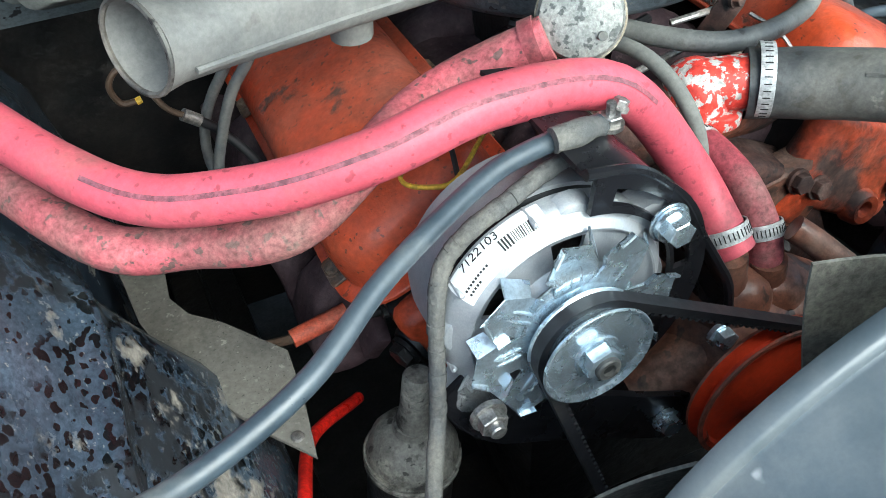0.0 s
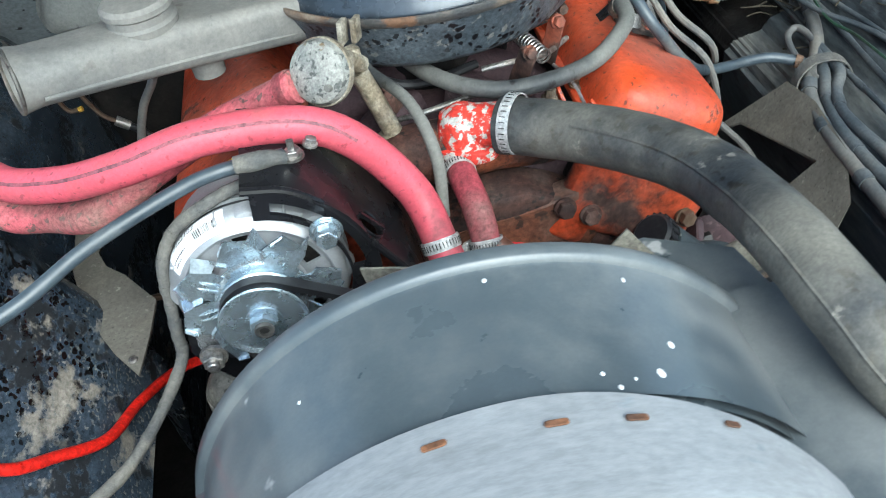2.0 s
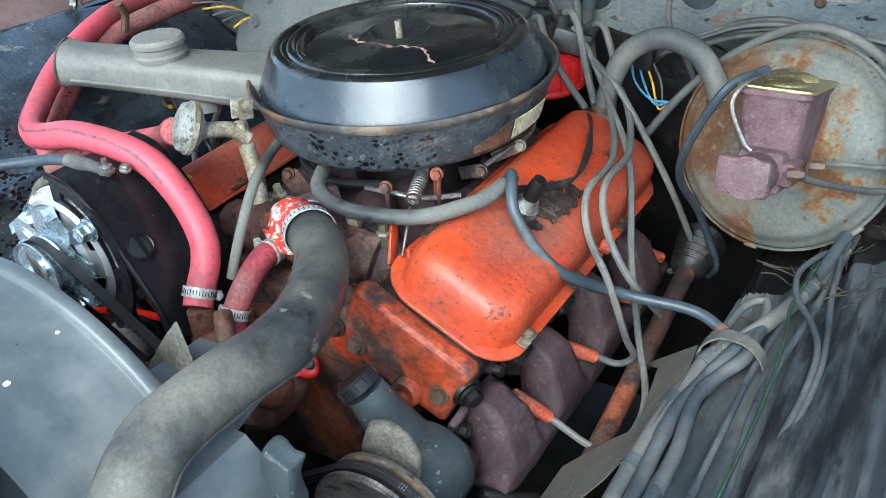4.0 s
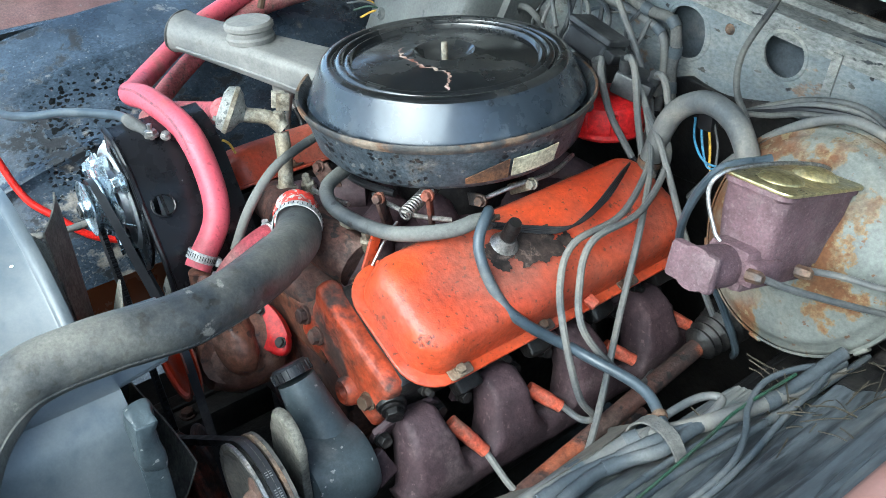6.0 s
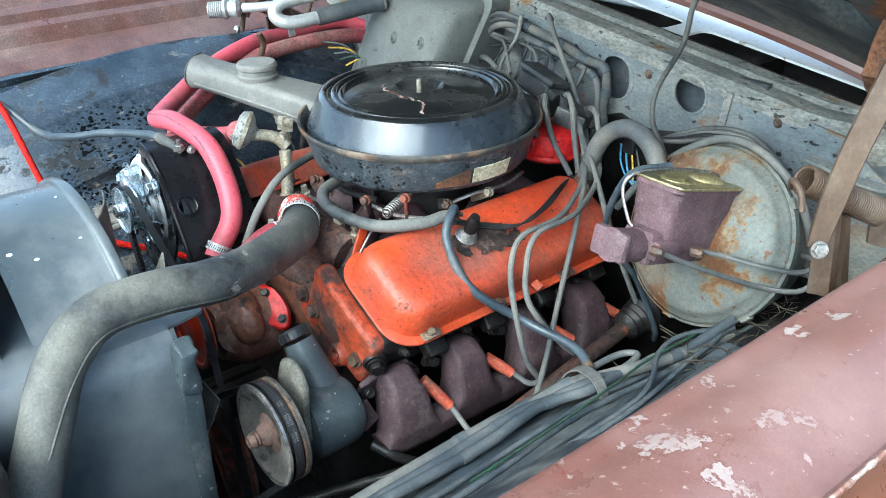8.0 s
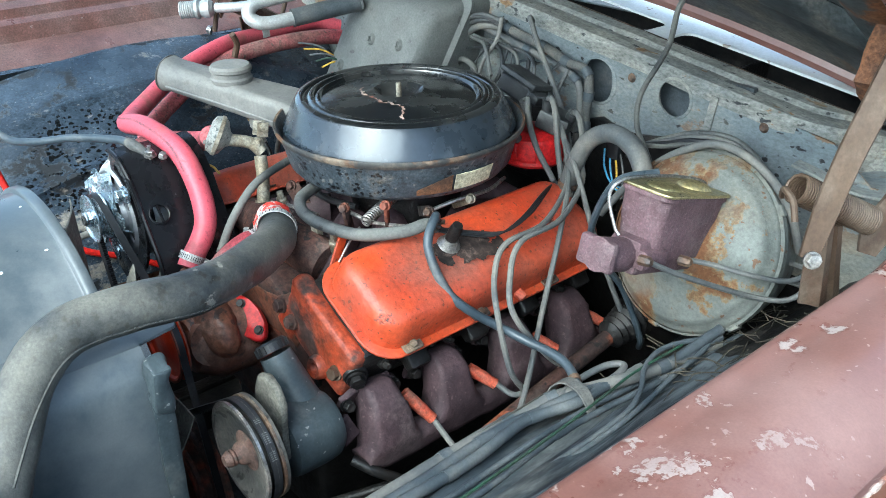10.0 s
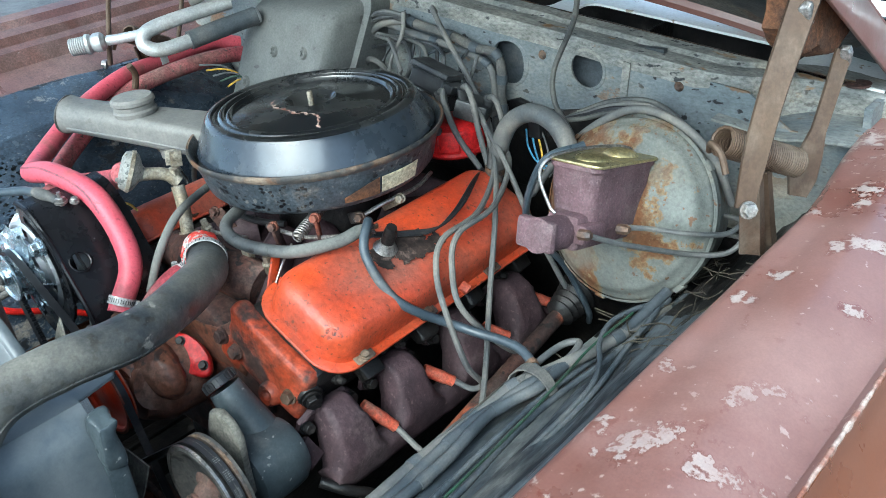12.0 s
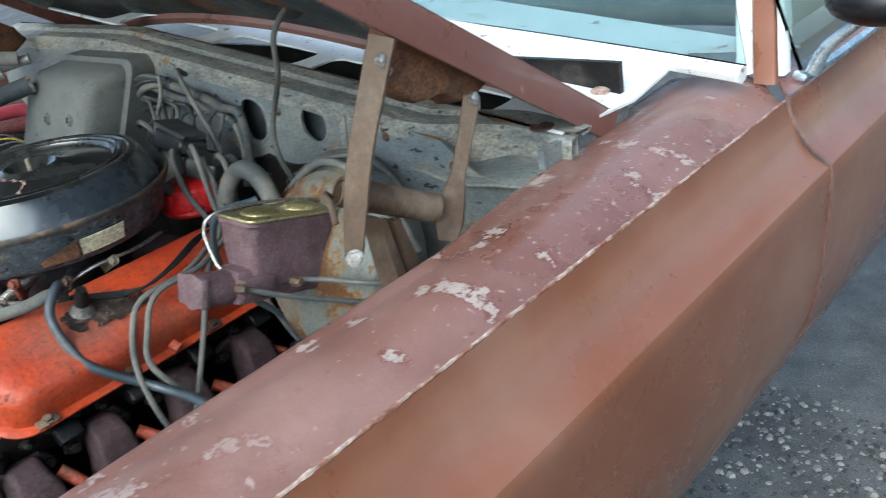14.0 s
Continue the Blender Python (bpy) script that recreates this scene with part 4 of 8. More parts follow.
part("outer_skin", hood_sheet(0.655, 1.40, 0.040, 0.003), HOOD_BROWN, hood)
for s in (1, -1):
    bm = B()
    box(bm, (0.006, 1.40, 0.040), Matrix.Translation((0, 0, 0.0 if s < 0 else 0.111)) @ HM @ Matrix.Translation((s * 0.652, 0.70, 0.018)), 0.002)
    part("side_edge", bm, HOOD_BROWN, hood)
bm = B()
tube(bm, [hood_at(x, 0.004, 0.024) for x in span(-0.65, 0.65, 30)], 0.014, 8, raw=True)
part("rear_edge", bm, HOOD_BROWN, hood, "rolled brown rear lip")
part("inner_panel", hood_sheet(0.645, 1.38, 0.028, 0.003, 0.02), UNDERHOOD, hood, "grimy blue-grey inner panel with rust")
for x in (-0.585, -0.2, 0.2, 0.585):
    part("stiffening_rib", sheet(B(), lambda u, v: hood_at(x - 0.04 + 0.08 * u, 0.16 + 1.2 * v, 0.026 - 0.02 * math.sin(math.pi * min(1, max(0, u))) ** 0.5), 8, 6, 0.002), UNDERHOOD, hood)
for y in (0.30, 0.7, 1.3):
    part("cross_rib", sheet(B(), lambda u, v: hood_at(-0.62 + 1.24 * u, y - 0.05 + 0.1 * v, 0.025 - 0.02 * math.sin(math.pi * min(1, max(0, v))) ** 0.5), 20, 8, 0.002), UNDERHOOD, hood)


def bar(bm, a, b, w, t, side=(1, 0, 0)):
    a, b = Vector(a), Vector(b)
    d = (b - a).normalized()
    s = Vector(side)
    s = (s - d * s.dot(d)).normalized()
    n = d.cross(s)
    m = Matrix.Translation((a + b) / 2) @ Matrix((s, n, d)).transposed().to_4x4()
    return box(bm, (t, w, (b - a).length), m, min(w, t) * 0.3)


def strap(line, widths, t, side):
    """A flat steel strap along a line, its flat face turned as side says."""
    rows = []
    for i, p in enumerate(line):
        d = (line[min(i + 1, len(line) - 1)] - line[max(i - 1, 0)]).normalized()
        w = Vector(side(i / (len(line) - 1)))
        w = (w - d * w.dot(d)).normalized()
        n = d.cross(w)
        f = i / (len(line) - 1) * (len(widths) - 1)
        k = min(int(f), len(widths) - 2)
        hw = (widths[k] + (widths[k + 1] - widths[k]) * (f - k)) / 2
        rows.append([p + w * (a * hw) + n * b for a, b in ((-1, -t * 0.3), (-0.9, -t), (0.9, -t), (1, -t * 0.3), (1, t * 0.3), (0.9, t), (-0.9, t), (-1, t * 0.3))])
    return loft(B(), rows)


YZ = Matrix(((0, 0, 1, 0), (1, 0, 0, 0), (0, 1, 0, 0), (0, 0, 0, 1)))
for s in (1, -1):
    h = thing("hood_hinge", (s * 0.63, 0.85, 0.90), "tan rust-stained hood hinge with two arms", "hood hinge", "hood hinges")
    arm = smooth_line([(s * 0.634, 0.770, 0.995), (s * 0.636, 0.784, 1.045), (s * 0.640, 0.802, 1.10), (s * 0.646, 0.826, 1.155), (s * 0.652, 0.848, 1.205)], 5)
    part("front_arm", strap(arm, (0.020, 0.026, 0.027, 0.028, 0.030), 0.0035, lambda f: (0.75 * s, 0.55 - 0.2 * f, -0.2)), TAN_STEEL, h)
    arm = smooth_line([(s * 0.634, 0.912, 0.950), (s * 0.636, 0.920, 0.975), (s * 0.640, 0.932, 1.008), (s * 0.643, 0.950, 1.045), (s * 0.648, 0.974, 1.105)], 5)
    part("rear_arm", strap(arm, (0.022, 0.034, 0.030, 0.018, 0.018, 0.020), 0.0035, lambda f: (0.75 * s, 0.6, -0.2)), TAN_STEEL, h)
    # pressed base with two upright channels
    prof = [(0.000, -0.010), (0.012, -0.003), (0.020, 0.006), (0.034, 0.006), (0.042, -0.002), (0.054, -0.004), (0.062, 0.006), (0.076, 0.006), (0.088, -0.004)]
    rows = []
    for k in range(9):
        f = k / 8
        a = Vector((s * 0.618, 0.812 + 0.010 * f, 1.020 - 0.110 * f))
        rows.append([a + Vector((s * dz, (0.50 + 0.30 * f) * dx, -0.25 * dx + 0.004 * noise.noise((dx * 40, f * 3, 0)))) for dx, dz in prof])
    bm = loft(B(), rows, False, False)
    bm.normal_update()
    bmesh.ops.solidify(bm, geom=list(bm.faces), thickness=0.003)
    part("base_plate", bm, TAN_STEEL, h, "pressed tan base with upright channels")
    part("spring_hook", tube(B(), [(s * 0.611, 0.774, 1.026), (s * 0.602, 0.780, 1.044), (s * 0.590, 0.784, 1.052), (s * 0.582, 0.795, 1.046), (s * 0.578, 0.802, 1.036)], 0.0038, 8, 5), TAN_STEEL, h)
    a, b = Vector((s * 0.592, 0.801, 1.050)), Vector((s * 0.633, 0.905, 0.993))
    d = (b - a).normalized()
    u = d.orthogonal().normalized()
    w = d.cross(u)
    turns = 34
    pts = [a.lerp(b, k / (turns * 12)) + (u * math.cos(k * math.pi / 6) + w * math.sin(k * math.pi / 6)) * 0.0155 for k in range(turns * 12)]
    part("coil_spring", tube(B(), pts, 0.0021, 6, raw=True), TAN_STEEL, h, "rusty tight coil spring")
    bm = lathe(B(), [(0.0, 0.0), (0.0142, 0.0), (0.0142, (b - a).length - 0.03), (0, (b - a).length - 0.03)], axis(a + d * 0.028, d), 20)
    part("spring_core", bm, TAN_STEEL, h)
    bm = B()
    slab(bm, [(0.86, 1.155), (0.885, 1.21), (0.96, 1.19), (1.03, 1.15), (1.05, 1.12), (1.00, 1.095), (0.965, 1.10), (0.93, 1.125), (0.90, 1.12)], 0.03, Matrix.Translation((s * 0.60, 0, 0)) @ YZ, 0.004)
    rough_up(bm, 0.009, 26, 3)
    part("hood_bracket", bm, RUST, h, "flaking rusty bracket under the hood")
    for p in ((0.652, 0.842, 1.178), (0.650, 0.974, 1.100)):
        bm = box(B(), (0.014, 0.014, 0.024), Matrix.Translation((s * p[0], p[1], p[2])) @ Matrix.Rotation(radians(25), 4, "X"), 0.005)
        part("bare_steel_joint", rough_up(bm, 0.004, 90, 2), STEEL, h, "bare bright steel at the joint")
    bm = B()
    bolt(bm, (s * 0.640, 0.766, 0.996), (s * 0.7, -0.6, 0.3), 0.0075, 0.009)
    part("pivot_pin", bm, STEEL, h)

# added dark plate that stops light leaking up from below, with one opening
bm = B()
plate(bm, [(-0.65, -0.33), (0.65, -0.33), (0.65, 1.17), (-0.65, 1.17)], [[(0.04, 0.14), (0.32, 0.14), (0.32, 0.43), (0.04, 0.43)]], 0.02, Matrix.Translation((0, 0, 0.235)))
part("floor_light_block", bm, DARK)
tagged(bpy.data.objects["floor_light_block"], "added dark plate below the engine that blocks light", "undertray", kind="structure")
# added unseen wall that closes the bay in front; radiator and low parts follow
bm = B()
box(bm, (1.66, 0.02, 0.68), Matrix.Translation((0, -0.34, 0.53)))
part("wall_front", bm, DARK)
tagged(bpy.data.objects["wall_front"], "plain dark panel added unseen to close the nose", "panel", kind="structure")
bm = B()
box(bm, (0.72, 0.05, 0.56), Matrix.Translation((-0.03, 0.0, 0.63)), 0.006)
solo("radiator", bm, NEAR_BLACK, "black radiator in front of the fan shroud", "radiator")
for s in (1, -1):
    bm = B()
    box(bm, (0.09, 1.6, 0.11), Matrix.Translation((s * 0.37, 0.5, 0.33)), 0.01)
    rail = thing("frame_rail", (s * 0.37, 0.6, 0.275), "greasy black chassis rail low in the bay", "chassis rail", "chassis rails")
    part("rail_box", bm, NEAR_BLACK, rail)
    part("rail_seam", box(B(), (0.006, 1.58, 0.012), Matrix.Translation((s * 0.37, 0.5, 0.3875)), 0.002, 1), NEAR_BLACK, rail)
    for y in (0.25, 0.42, 0.60, 0.78):
        part("rail_bolt", bolt(B(), (s * 0.345, y, 0.386), (0, 0, 1), 0.011, 0.011, True, 90 * y), IRON, rail, "rusty bolt")
bm = B()
box(bm, (0.7, 0.2, 0.08), Matrix.Translation((0, 0.55, 0.29)), 0.01)
solo("crossmember", bm, NEAR_BLACK, "greasy black front crossmember under the engine", "crossmember")

# ---- engine castings ----
EX = -0.02
bm = B()
box(bm, (0.26, 0.46, 0.34), Matrix.Translation((EX, 0.72, 0.56)), 0.02)
rough_up(bm, 0.006, 25, 2)
block = thing("engine_block", (EX, 0.72, 0.39), "greasy orange and brown iron engine block", "engine block")
part("block_casting", bm, NEAR_BLACK, block)
bm = B()
slab(bm, [(-0.15, 0.58), (0.13, 0.58), (0.15, 0.70), (0.10, 0.80), (0.04, 0.83), (-0.08, 0.83), (-0.14, 0.80), (-0.19, 0.70)], 0.05, at_y(0.522), 0.008)
rough_up(bm, 0.003, 40, 1)
part("front_cover", bm, IRON, block, "rusty brown front cover")
bm = B()
box(bm, (0.26, 0.42, 0.09), Matrix.Translation((EX, 0.73, 0.80)), 0.03, 3)
rough_up(bm, 0.006, 30, 2)
intake = thing("intake_manifold", (EX, 0.73, 0.76), "dirty purple-brown cast iron intake manifold", "intake manifold")
part("plenum", bm, MANIFOLD, intake)
for s in (1, -1):
    for y in (0.545, 0.66, 0.78, 0.90):
        bm = B()
        tube(bm, [(EX + s * 0.03, 0.73 + (y - 0.73) * 0.5, 0.85), (EX + s * 0.08, 0.73 + (y - 0.73) * 0.85, 0.845), (EX + s * 0.145, y, 0.80)], 0.026, 10, 4, wob=0.1)
        part("runner", bm, MANIFOLD, intake)
bm = B()
tube(bm, [(EX - 0.10, 0.54, 0.845), (EX - 0.03, 0.525, 0.862), (EX + 0.04, 0.525, 0.862), (EX + 0.10, 0.54, 0.845)], 0.03, 12, 4, wob=0.12)
part("water_crossover", bm, IRON, intake)
for s in (1, -1):
    for y in (0.53, 0.60, 0.72, 0.84, 0.92):
        bm = B()
        bolt(bm, (EX + s * 0.118, y, 0.832), (-s * 0.3, 0, 1), 0.0085, 0.009, True, y * 300)
        part("intake_bolt", bm, RUST_RIM, intake)
for p, q, w, mt in (((0.06, 0.60, 0.86), (0.075, 0.58, 0.915), 0.02, IRON), ((0.105, 0.63, 0.87), (0.115, 0.62, 0.92), 0.018, ORANGE_OLD), ((-0.06, 0.60, 0.86), (-0.07, 0.585, 0.90), 0.022, IRON), ((0.10, 0.69, 0.885), (0.135, 0.68, 0.90), 0.016, RUST_RIM), ((0.115, 0.74, 0.885), (0.15, 0.745, 0.905), 0.014, BRASS)):
    bm = box(B(), (0.005, w, (Vector(q) - Vector(p)).length), axis((Vector(p) + Vector(q)) / 2, Vector(q) - Vector(p)), 0.0015)
    bolt(bm, Vector(q), (0.3, -1, 0.2), 0.006, 0.008)
    part("linkage_tab", bm, mt, intake)
for pts in ([(0.03, 0.60, 0.895), (0.07, 0.595, 0.90), (0.10, 0.61, 0.892), (0.13, 0.64, 0.887)], [(0.12, 0.68, 0.89), (0.14, 0.72, 0.905), (0.145, 0.78, 0.905), (0.12, 0.84, 0.90)], [(-0.08, 0.58, 0.87), (-0.04, 0.56, 0.885), (0.02, 0.57, 0.888)]):
    part("linkage_rod", tube(B(), pts, 0.003, 8, 5), STEEL, intake)
for p in ((0.085, 0.555, 0.86), (-0.075, 0.57, 0.865), (0.05, 0.55, 0.875)):
    bm = B()
    lathe(bm, [(0, 0.03), (0.005, 0.03), (0.006, 0.02), (0.009, 0.018), (0.009, 0.008), (0.007, 0.0), (0, 0.0)], axis(p, (0.1, -0.2, 1)), 6)
    part("brass_fitting", bm, BRASS, intake)
bm = B()
lathe(bm, [(0.0, 0.80), (0.08, 0.80), (0.085, 0.86), (0.075, 0.90), (0.065, 0.93), (0, 0.93)], Matrix.Translation((0, 0.745, 0)), 20)
solo("carburettor", rough_up(bm, 0.004, 40), NEAR_BLACK, "dark greasy carburettor under the air cleaner", "carburettor")

# valve cover frame: across the engine, along it, and out of the flange
VC_C, VC_S, VC_N = Vector((0.185, 0.712, 0.822)), Vector((0.888, 0, -0.459)), Vector((0.459, 0, 0.888))


def cover_pose(side):
    s = Vector((VC_S.x, 0, VC_S.z))
    n = Vector((VC_N.x, 0, VC_N.z))
    c = VC_C.copy()
    if side < 0:
        c.x, s.x, n.x = 2 * EX - c.x, -s.x, -n.x
    m = Matrix.Identity(4)
    m.col[0], m.col[1], m.col[2], m.col[3] = (*s, 0), (0, 1, 0, 0), (*n, 0), (*c, 1)
    return m


for side in (1, -1):
    m = cover_pose(side)
    vc = thing("valve_cover", m @ Vector((0, 0, 0)), "orange painted rocker cover with burnt dark patches" if side > 0 else "orange rocker cover with worn grey patches under red hoses", "rocker cover", "rocker covers")
    bm = B()
    L, Wd = 0.44, 0.165
    loft(bm, [[m @ Vector((x, y, h)) for x, y in rounded(Wd - 2 * inset, L - 2 * inset, r, 7)] for inset, h, r in ((0.002, 0.0, 0.045), (0.0, 0.0012, 0.046), (0.0, 0.004, 0.046), (0.001, 0.005, 0.046), (0.016, 0.0052, 0.046))])
    part("cover_flange", bm, ORANGE, vc)
    bm = B()
    rings = []
    for k in range(15):
        q = k / 14 * math.pi / 2
        inset = 0.011 + 0.009 * k / 14 + 0.036 * (1 - math.cos(q)) ** 1.7
        rings.append([m @ Vector((x, y, 0.004 + 0.055 * math.sin(q) ** 0.75 + 0.002 * math.cos(y * 16) * math.sin(q) ** 4)) for x, y in rounded(Wd - 2 * inset, L - 2 * inset, 0.040 - 0.022 * (1 - math.cos(q)), 9)])
    loft(bm, rings)
    part("cover_shell", bm, ORANGE, vc, "", 75)
    for x, y in ((0.075, -0.163), (0.075, -0.046), (0.075, 0.09), (-0.075, -0.12), (-0.075, 0.12)):
        bm = B()
        p = m @ Vector((x, y, 0.007))
        slab(bm, rounded(0.016, 0.03, 0.004, 3), 0.003, m @ Matrix.Translation((x, y, 0.0065)), 0.0008, 1)
        bolt(bm, m @ Vector((x, y, 0.0095)), m.to_3x3() @ Vector((0, 0, 1)), 0.006, 0.006)
        part("hold_down_clip", bm, RUST_RIM, vc)
    head = thing("cylinder_head", m @ Vector((0.0, 0, -0.09)), "greasy black iron cylinder head, orange at its end", "cylinder head", "cylinder heads")
    bm = B()
    box(bm, (0.136, 0.455, 0.085), m @ Matrix.Translation((-0.008, -0.004, -0.0445)), 0.012)
    rough_up(bm, 0.005, 35, 3)
    part("head_casting", bm, NEAR_BLACK, head)
    bm = B()
    box(bm, (0.150, 0.030, 0.092), m @ Matrix.Translation((-0.016, -0.228, -0.047)), 0.012, 3)
    box(bm, (0.05, 0.035, 0.10), m @ Matrix.Translation((-0.060, -0.226, -0.06)) @ Matrix.Rotation(radians(18), 4, "Y"), 0.012, 3)
    rough_up(bm, 0.004, 35, 2)
    part("head_end", bm, ORANGE_GRIMY, head, "worn orange end face")
    bm = B()
    lathe(bm, [(0.006, 0.002), (0.008, 0.010), (0.0135, 0.0115), (0.0165, 0.008), (0.018, -0.004), (0, -0.004), (0.006, 0.002)], axis(m @ Vector((0.010, -0.243, -0.078)), (0, -1, 0.15)), 20)
    part("end_boss", bm, ORANGE_GRIMY, head, "hollow orange cast boss")
    bm = B()
    bolt(bm, m @ Vector((0.066, -0.232, -0.036)), m.to_3x3() @ Vector((1, -0.4, 0.2)), 0.0105, 0.010, True, 15)
    lathe(bm, [(0.0, 0.0), (0.017, 0.0), (0.015, 0.004), (0, 0.004)], axis(m @ Vector((0.060, -0.230, -0.037)), m.to_3x3() @ Vector((1, -0.4, 0.2))), 20)
    part("corner_bolt", bm, NEAR_BLACK, head, "large greasy hex bolt")
    bm = B()
    bolt(bm, m @ Vector((0.040, -0.243, -0.050)), (0.2, -1, 0.2), 0.0085, 0.011)
    part("end_plug", bm, TAN_STEEL, head, "tan hex plug")
    for y in (-0.16, -0.05, 0.06, 0.17):
        bm = B()
        bolt(bm, m @ Vector((0.062, y, -0.02)), m.to_3x3() @ Vector((1, 0, 0.25)), 0.009, 0.009)
        part("head_bolt", bm, NEAR_BLACK, head)
    random.seed(21)
    for y in (-0.19, -0.125, -0.09, -0.02, 0.02, 0.095, 0.13, 0.20):
        bm = B()
        p = m @ Vector((0.058 + 0.012 * random.random(), y, -0.012 - 0.03 * random.random()))
        dd = m.to_3x3() @ Vector((1, 0.2 * (random.random() - 0.5), 0.5))
        lathe(bm, [(0, 0.017), (0.004, 0.0165), (0.0048, 0.010), (0.0045, 0.008), (0.0075, 0.0075), (0.008, 0.0), (0, 0.0)], axis(p, dd), 8)
        part("stud_nut", bm, NEAR_BLACK, head)
    for y in (-0.155, -0.05, 0.055, 0.165):
        bm = B()
        box(bm, (0.03, 0.035, 0.022), m @ Matrix.Translation((0.070, y + 0.018, -0.045)) @ Matrix.Rotation(radians(20), 4, "Y"), 0.005)
        rough_up(bm, 0.003, 60, 1)
        part("port_flange", bm, NEAR_BLACK, head)
    ex = thing("exhaust_manifold", (m @ Vector((0.10, 0, -0.16))), "rough purple-brown cast iron exhaust manifold", "exhaust manifold", "exhaust manifolds")
    sx = 1 if side > 0 else -1

    def mx(x):
        return x if side > 0 else 2 * EX - x
    ports = (0.506, 0.616, 0.740, 0.862)[0 if side > 0 else 1:]
    low = ((0.226, 0.652), (0.242, 0.668), (0.258, 0.672), (0.274, 0.660), (0.270, 0.632), (0.240, 0.620))
    high = ((0.206, 0.742), (0.238, 0.748), (0.264, 0.728), (0.279, 0.676), (0.271, 0.634), (0.240, 0.620))
    wide = (0.028, 0.028, 0.032, 0.040, 0.05, 0.05)
    rows = []
    y0 = ports[0] - 0.046
    for j in range(78):
        y = y0 + 0.0062 * j
        ring = []
        for (lx, lz), (hx, hz), hw in zip(low, high, wide):
            k = max(min(1.0, max(0.0, (hw - abs(y - c)) / 0.012 + 0.5)) for c in ports)
            k = k * k * (3 - 2 * k)
            ring.append(Vector((mx(lx + (hx - lx) * k), y, max(lz + (hz - lz) * k, 0.655 - 0.9 * (y - y0)))))
        rows.append(ring)
    bm = loft(B(), rows)
    bmesh.ops.bevel(bm, geom=[e for e in bm.edges if abs((e.verts[0].co - e.verts[1].co).normalized().y) > 0.6], offset=0.004, segments=2, affect="EDGES", profile=0.5)
    for _ in range(3):
        bmesh.ops.smooth_vert(bm, verts=bm.verts, factor=0.5, use_axis_x=True, use_axis_y=True, use_axis_z=True)
    rough_up(bm, 0.003, 26)
    part("manifold_casting", rough_up(bm, 0.0007, 120), MANIFOLD, ex, "", 85)
    for y in ports:
        bm = B()
        slab(bm, [(-0.034, -0.022), (-0.046, -0.012), (-0.046, 0.010), (-0.030, 0.022), (0.030, 0.022), (0.042, 0.008), (0.042, -0.012), (0.03, -0.022)], 0.010,
             Matrix.Translation((mx(0.206), y, 0.722)) @ Matrix(((0, 0.4 * sx, 0.9 * sx, 0), (1, 0, 0, 0), (0, 0.9, -0.4, 0), (0, 0, 0, 1))), 0.002, 1)
        part("port_flange", rough_up(bm, 0.0015, 90, 1), MANIFOLD, ex)
        for dy in (-0.038, 0.036):
            bm = B()
            bolt(bm, (mx(0.218), y + dy, 0.720), (sx * 0.9, 0, 0.1), 0.0075, 0.011, True, y * 400 + dy * 900)
            part("flange_bolt", bm, NEAR_BLACK, ex)
    bm = B()
    box(bm, (0.014, 0.030, 0.034), Matrix.Translation((mx(0.226), ports[0] - 0.050, 0.690)) @ Matrix.Rotation(radians(-22 * sx), 4, "Y") @ Matrix.Rotation(radians(20), 4, "X"), 0.003)
    part("front_lug", rough_up(bm, 0.001, 80, 1), MANIFOLD, ex)

# spark plug boots
for y, x0, z0, x1, z1 in ((0.558, 0.240, 0.714, 0.268, 0.674), (0.668, 0.246, 0.705, 0.274, 0.681), (0.795, 0.246, 0.703, 0.272, 0.682), (0.905, 0.243, 0.70, 0.268, 0.68)):
    bm = B()
    tube(bm, [(x0, y - 0.014, z0), (x1, y + 0.012, z1)], lambda f: 0.0088 if f < 0.8 else 0.0078, 12, 5)
    solo("spark_plug_boot", bm, BOOT, "faded orange silicone spark plug boot", "spark plug boot", "spark plug boots")
bm = B()
tube(bm, [(-0.285, 0.575, 0.72), (-0.335, 0.57, 0.715)], 0.008, 10, 5)
solo("spark_plug_boot", bm, BOOT, "faded orange silicone spark plug boot", "spark plug boot", "spark plug boots")

bm = B()
tube(bm, [(-0.333, 0.57, 0.715), (-0.36, 0.578, 0.71), (-0.39, 0.60, 0.69), (-0.41, 0.64, 0.65)], 0.0042, 8, 5)
solo("plug_wire", bm, TAN_STEEL, "dull tan spark plug wire", "plug wire", "plug wires")

# ---- air cleaner ----
AC = Vector((-0.001, 0.7375, 0))
ac = thing("air_cleaner", (AC.x, AC.y, 0.925), "round black air cleaner with glossy lid, rusty rim and snorkel", "air cleaner")
AM = Matrix.Translation(AC)
bm = B()
lathe(bm, [(0.03, 0.922), (0.148, 0.922), (0.160, 0.926), (0.167, 0.934), (0.1745, 0.962), (0.1805, 0.976), (0.1840, 0.984), (0.1855, 0.988), (0.1835, 0.989), (0.178, 0.981), (0.1735, 0.966), (0.03, 0.955)], AM, 96)
part("base_pan", bm, PAN, ac, "blue-black pan with mud spots")
bm = B()
lathe(bm, [(0.1825, 0.979), (0.1858, 0.9835), (0.1868, 0.9875), (0.1855, 0.9905), (0.1825, 0.9895)], AM, 96)
part("rolled_rim", bm, PAN_RIM, ac, "rust-patched rolled rim")
# sloping skirt in its own colour that carries the sky's bluish sheen
bm = B()
lathe(bm, [(0.1725, 0.983), (0.1715, 0.986), (0.1695, 0.990), (0.1545, 1.0205), (0.1520, 1.0245)], AM, 128)
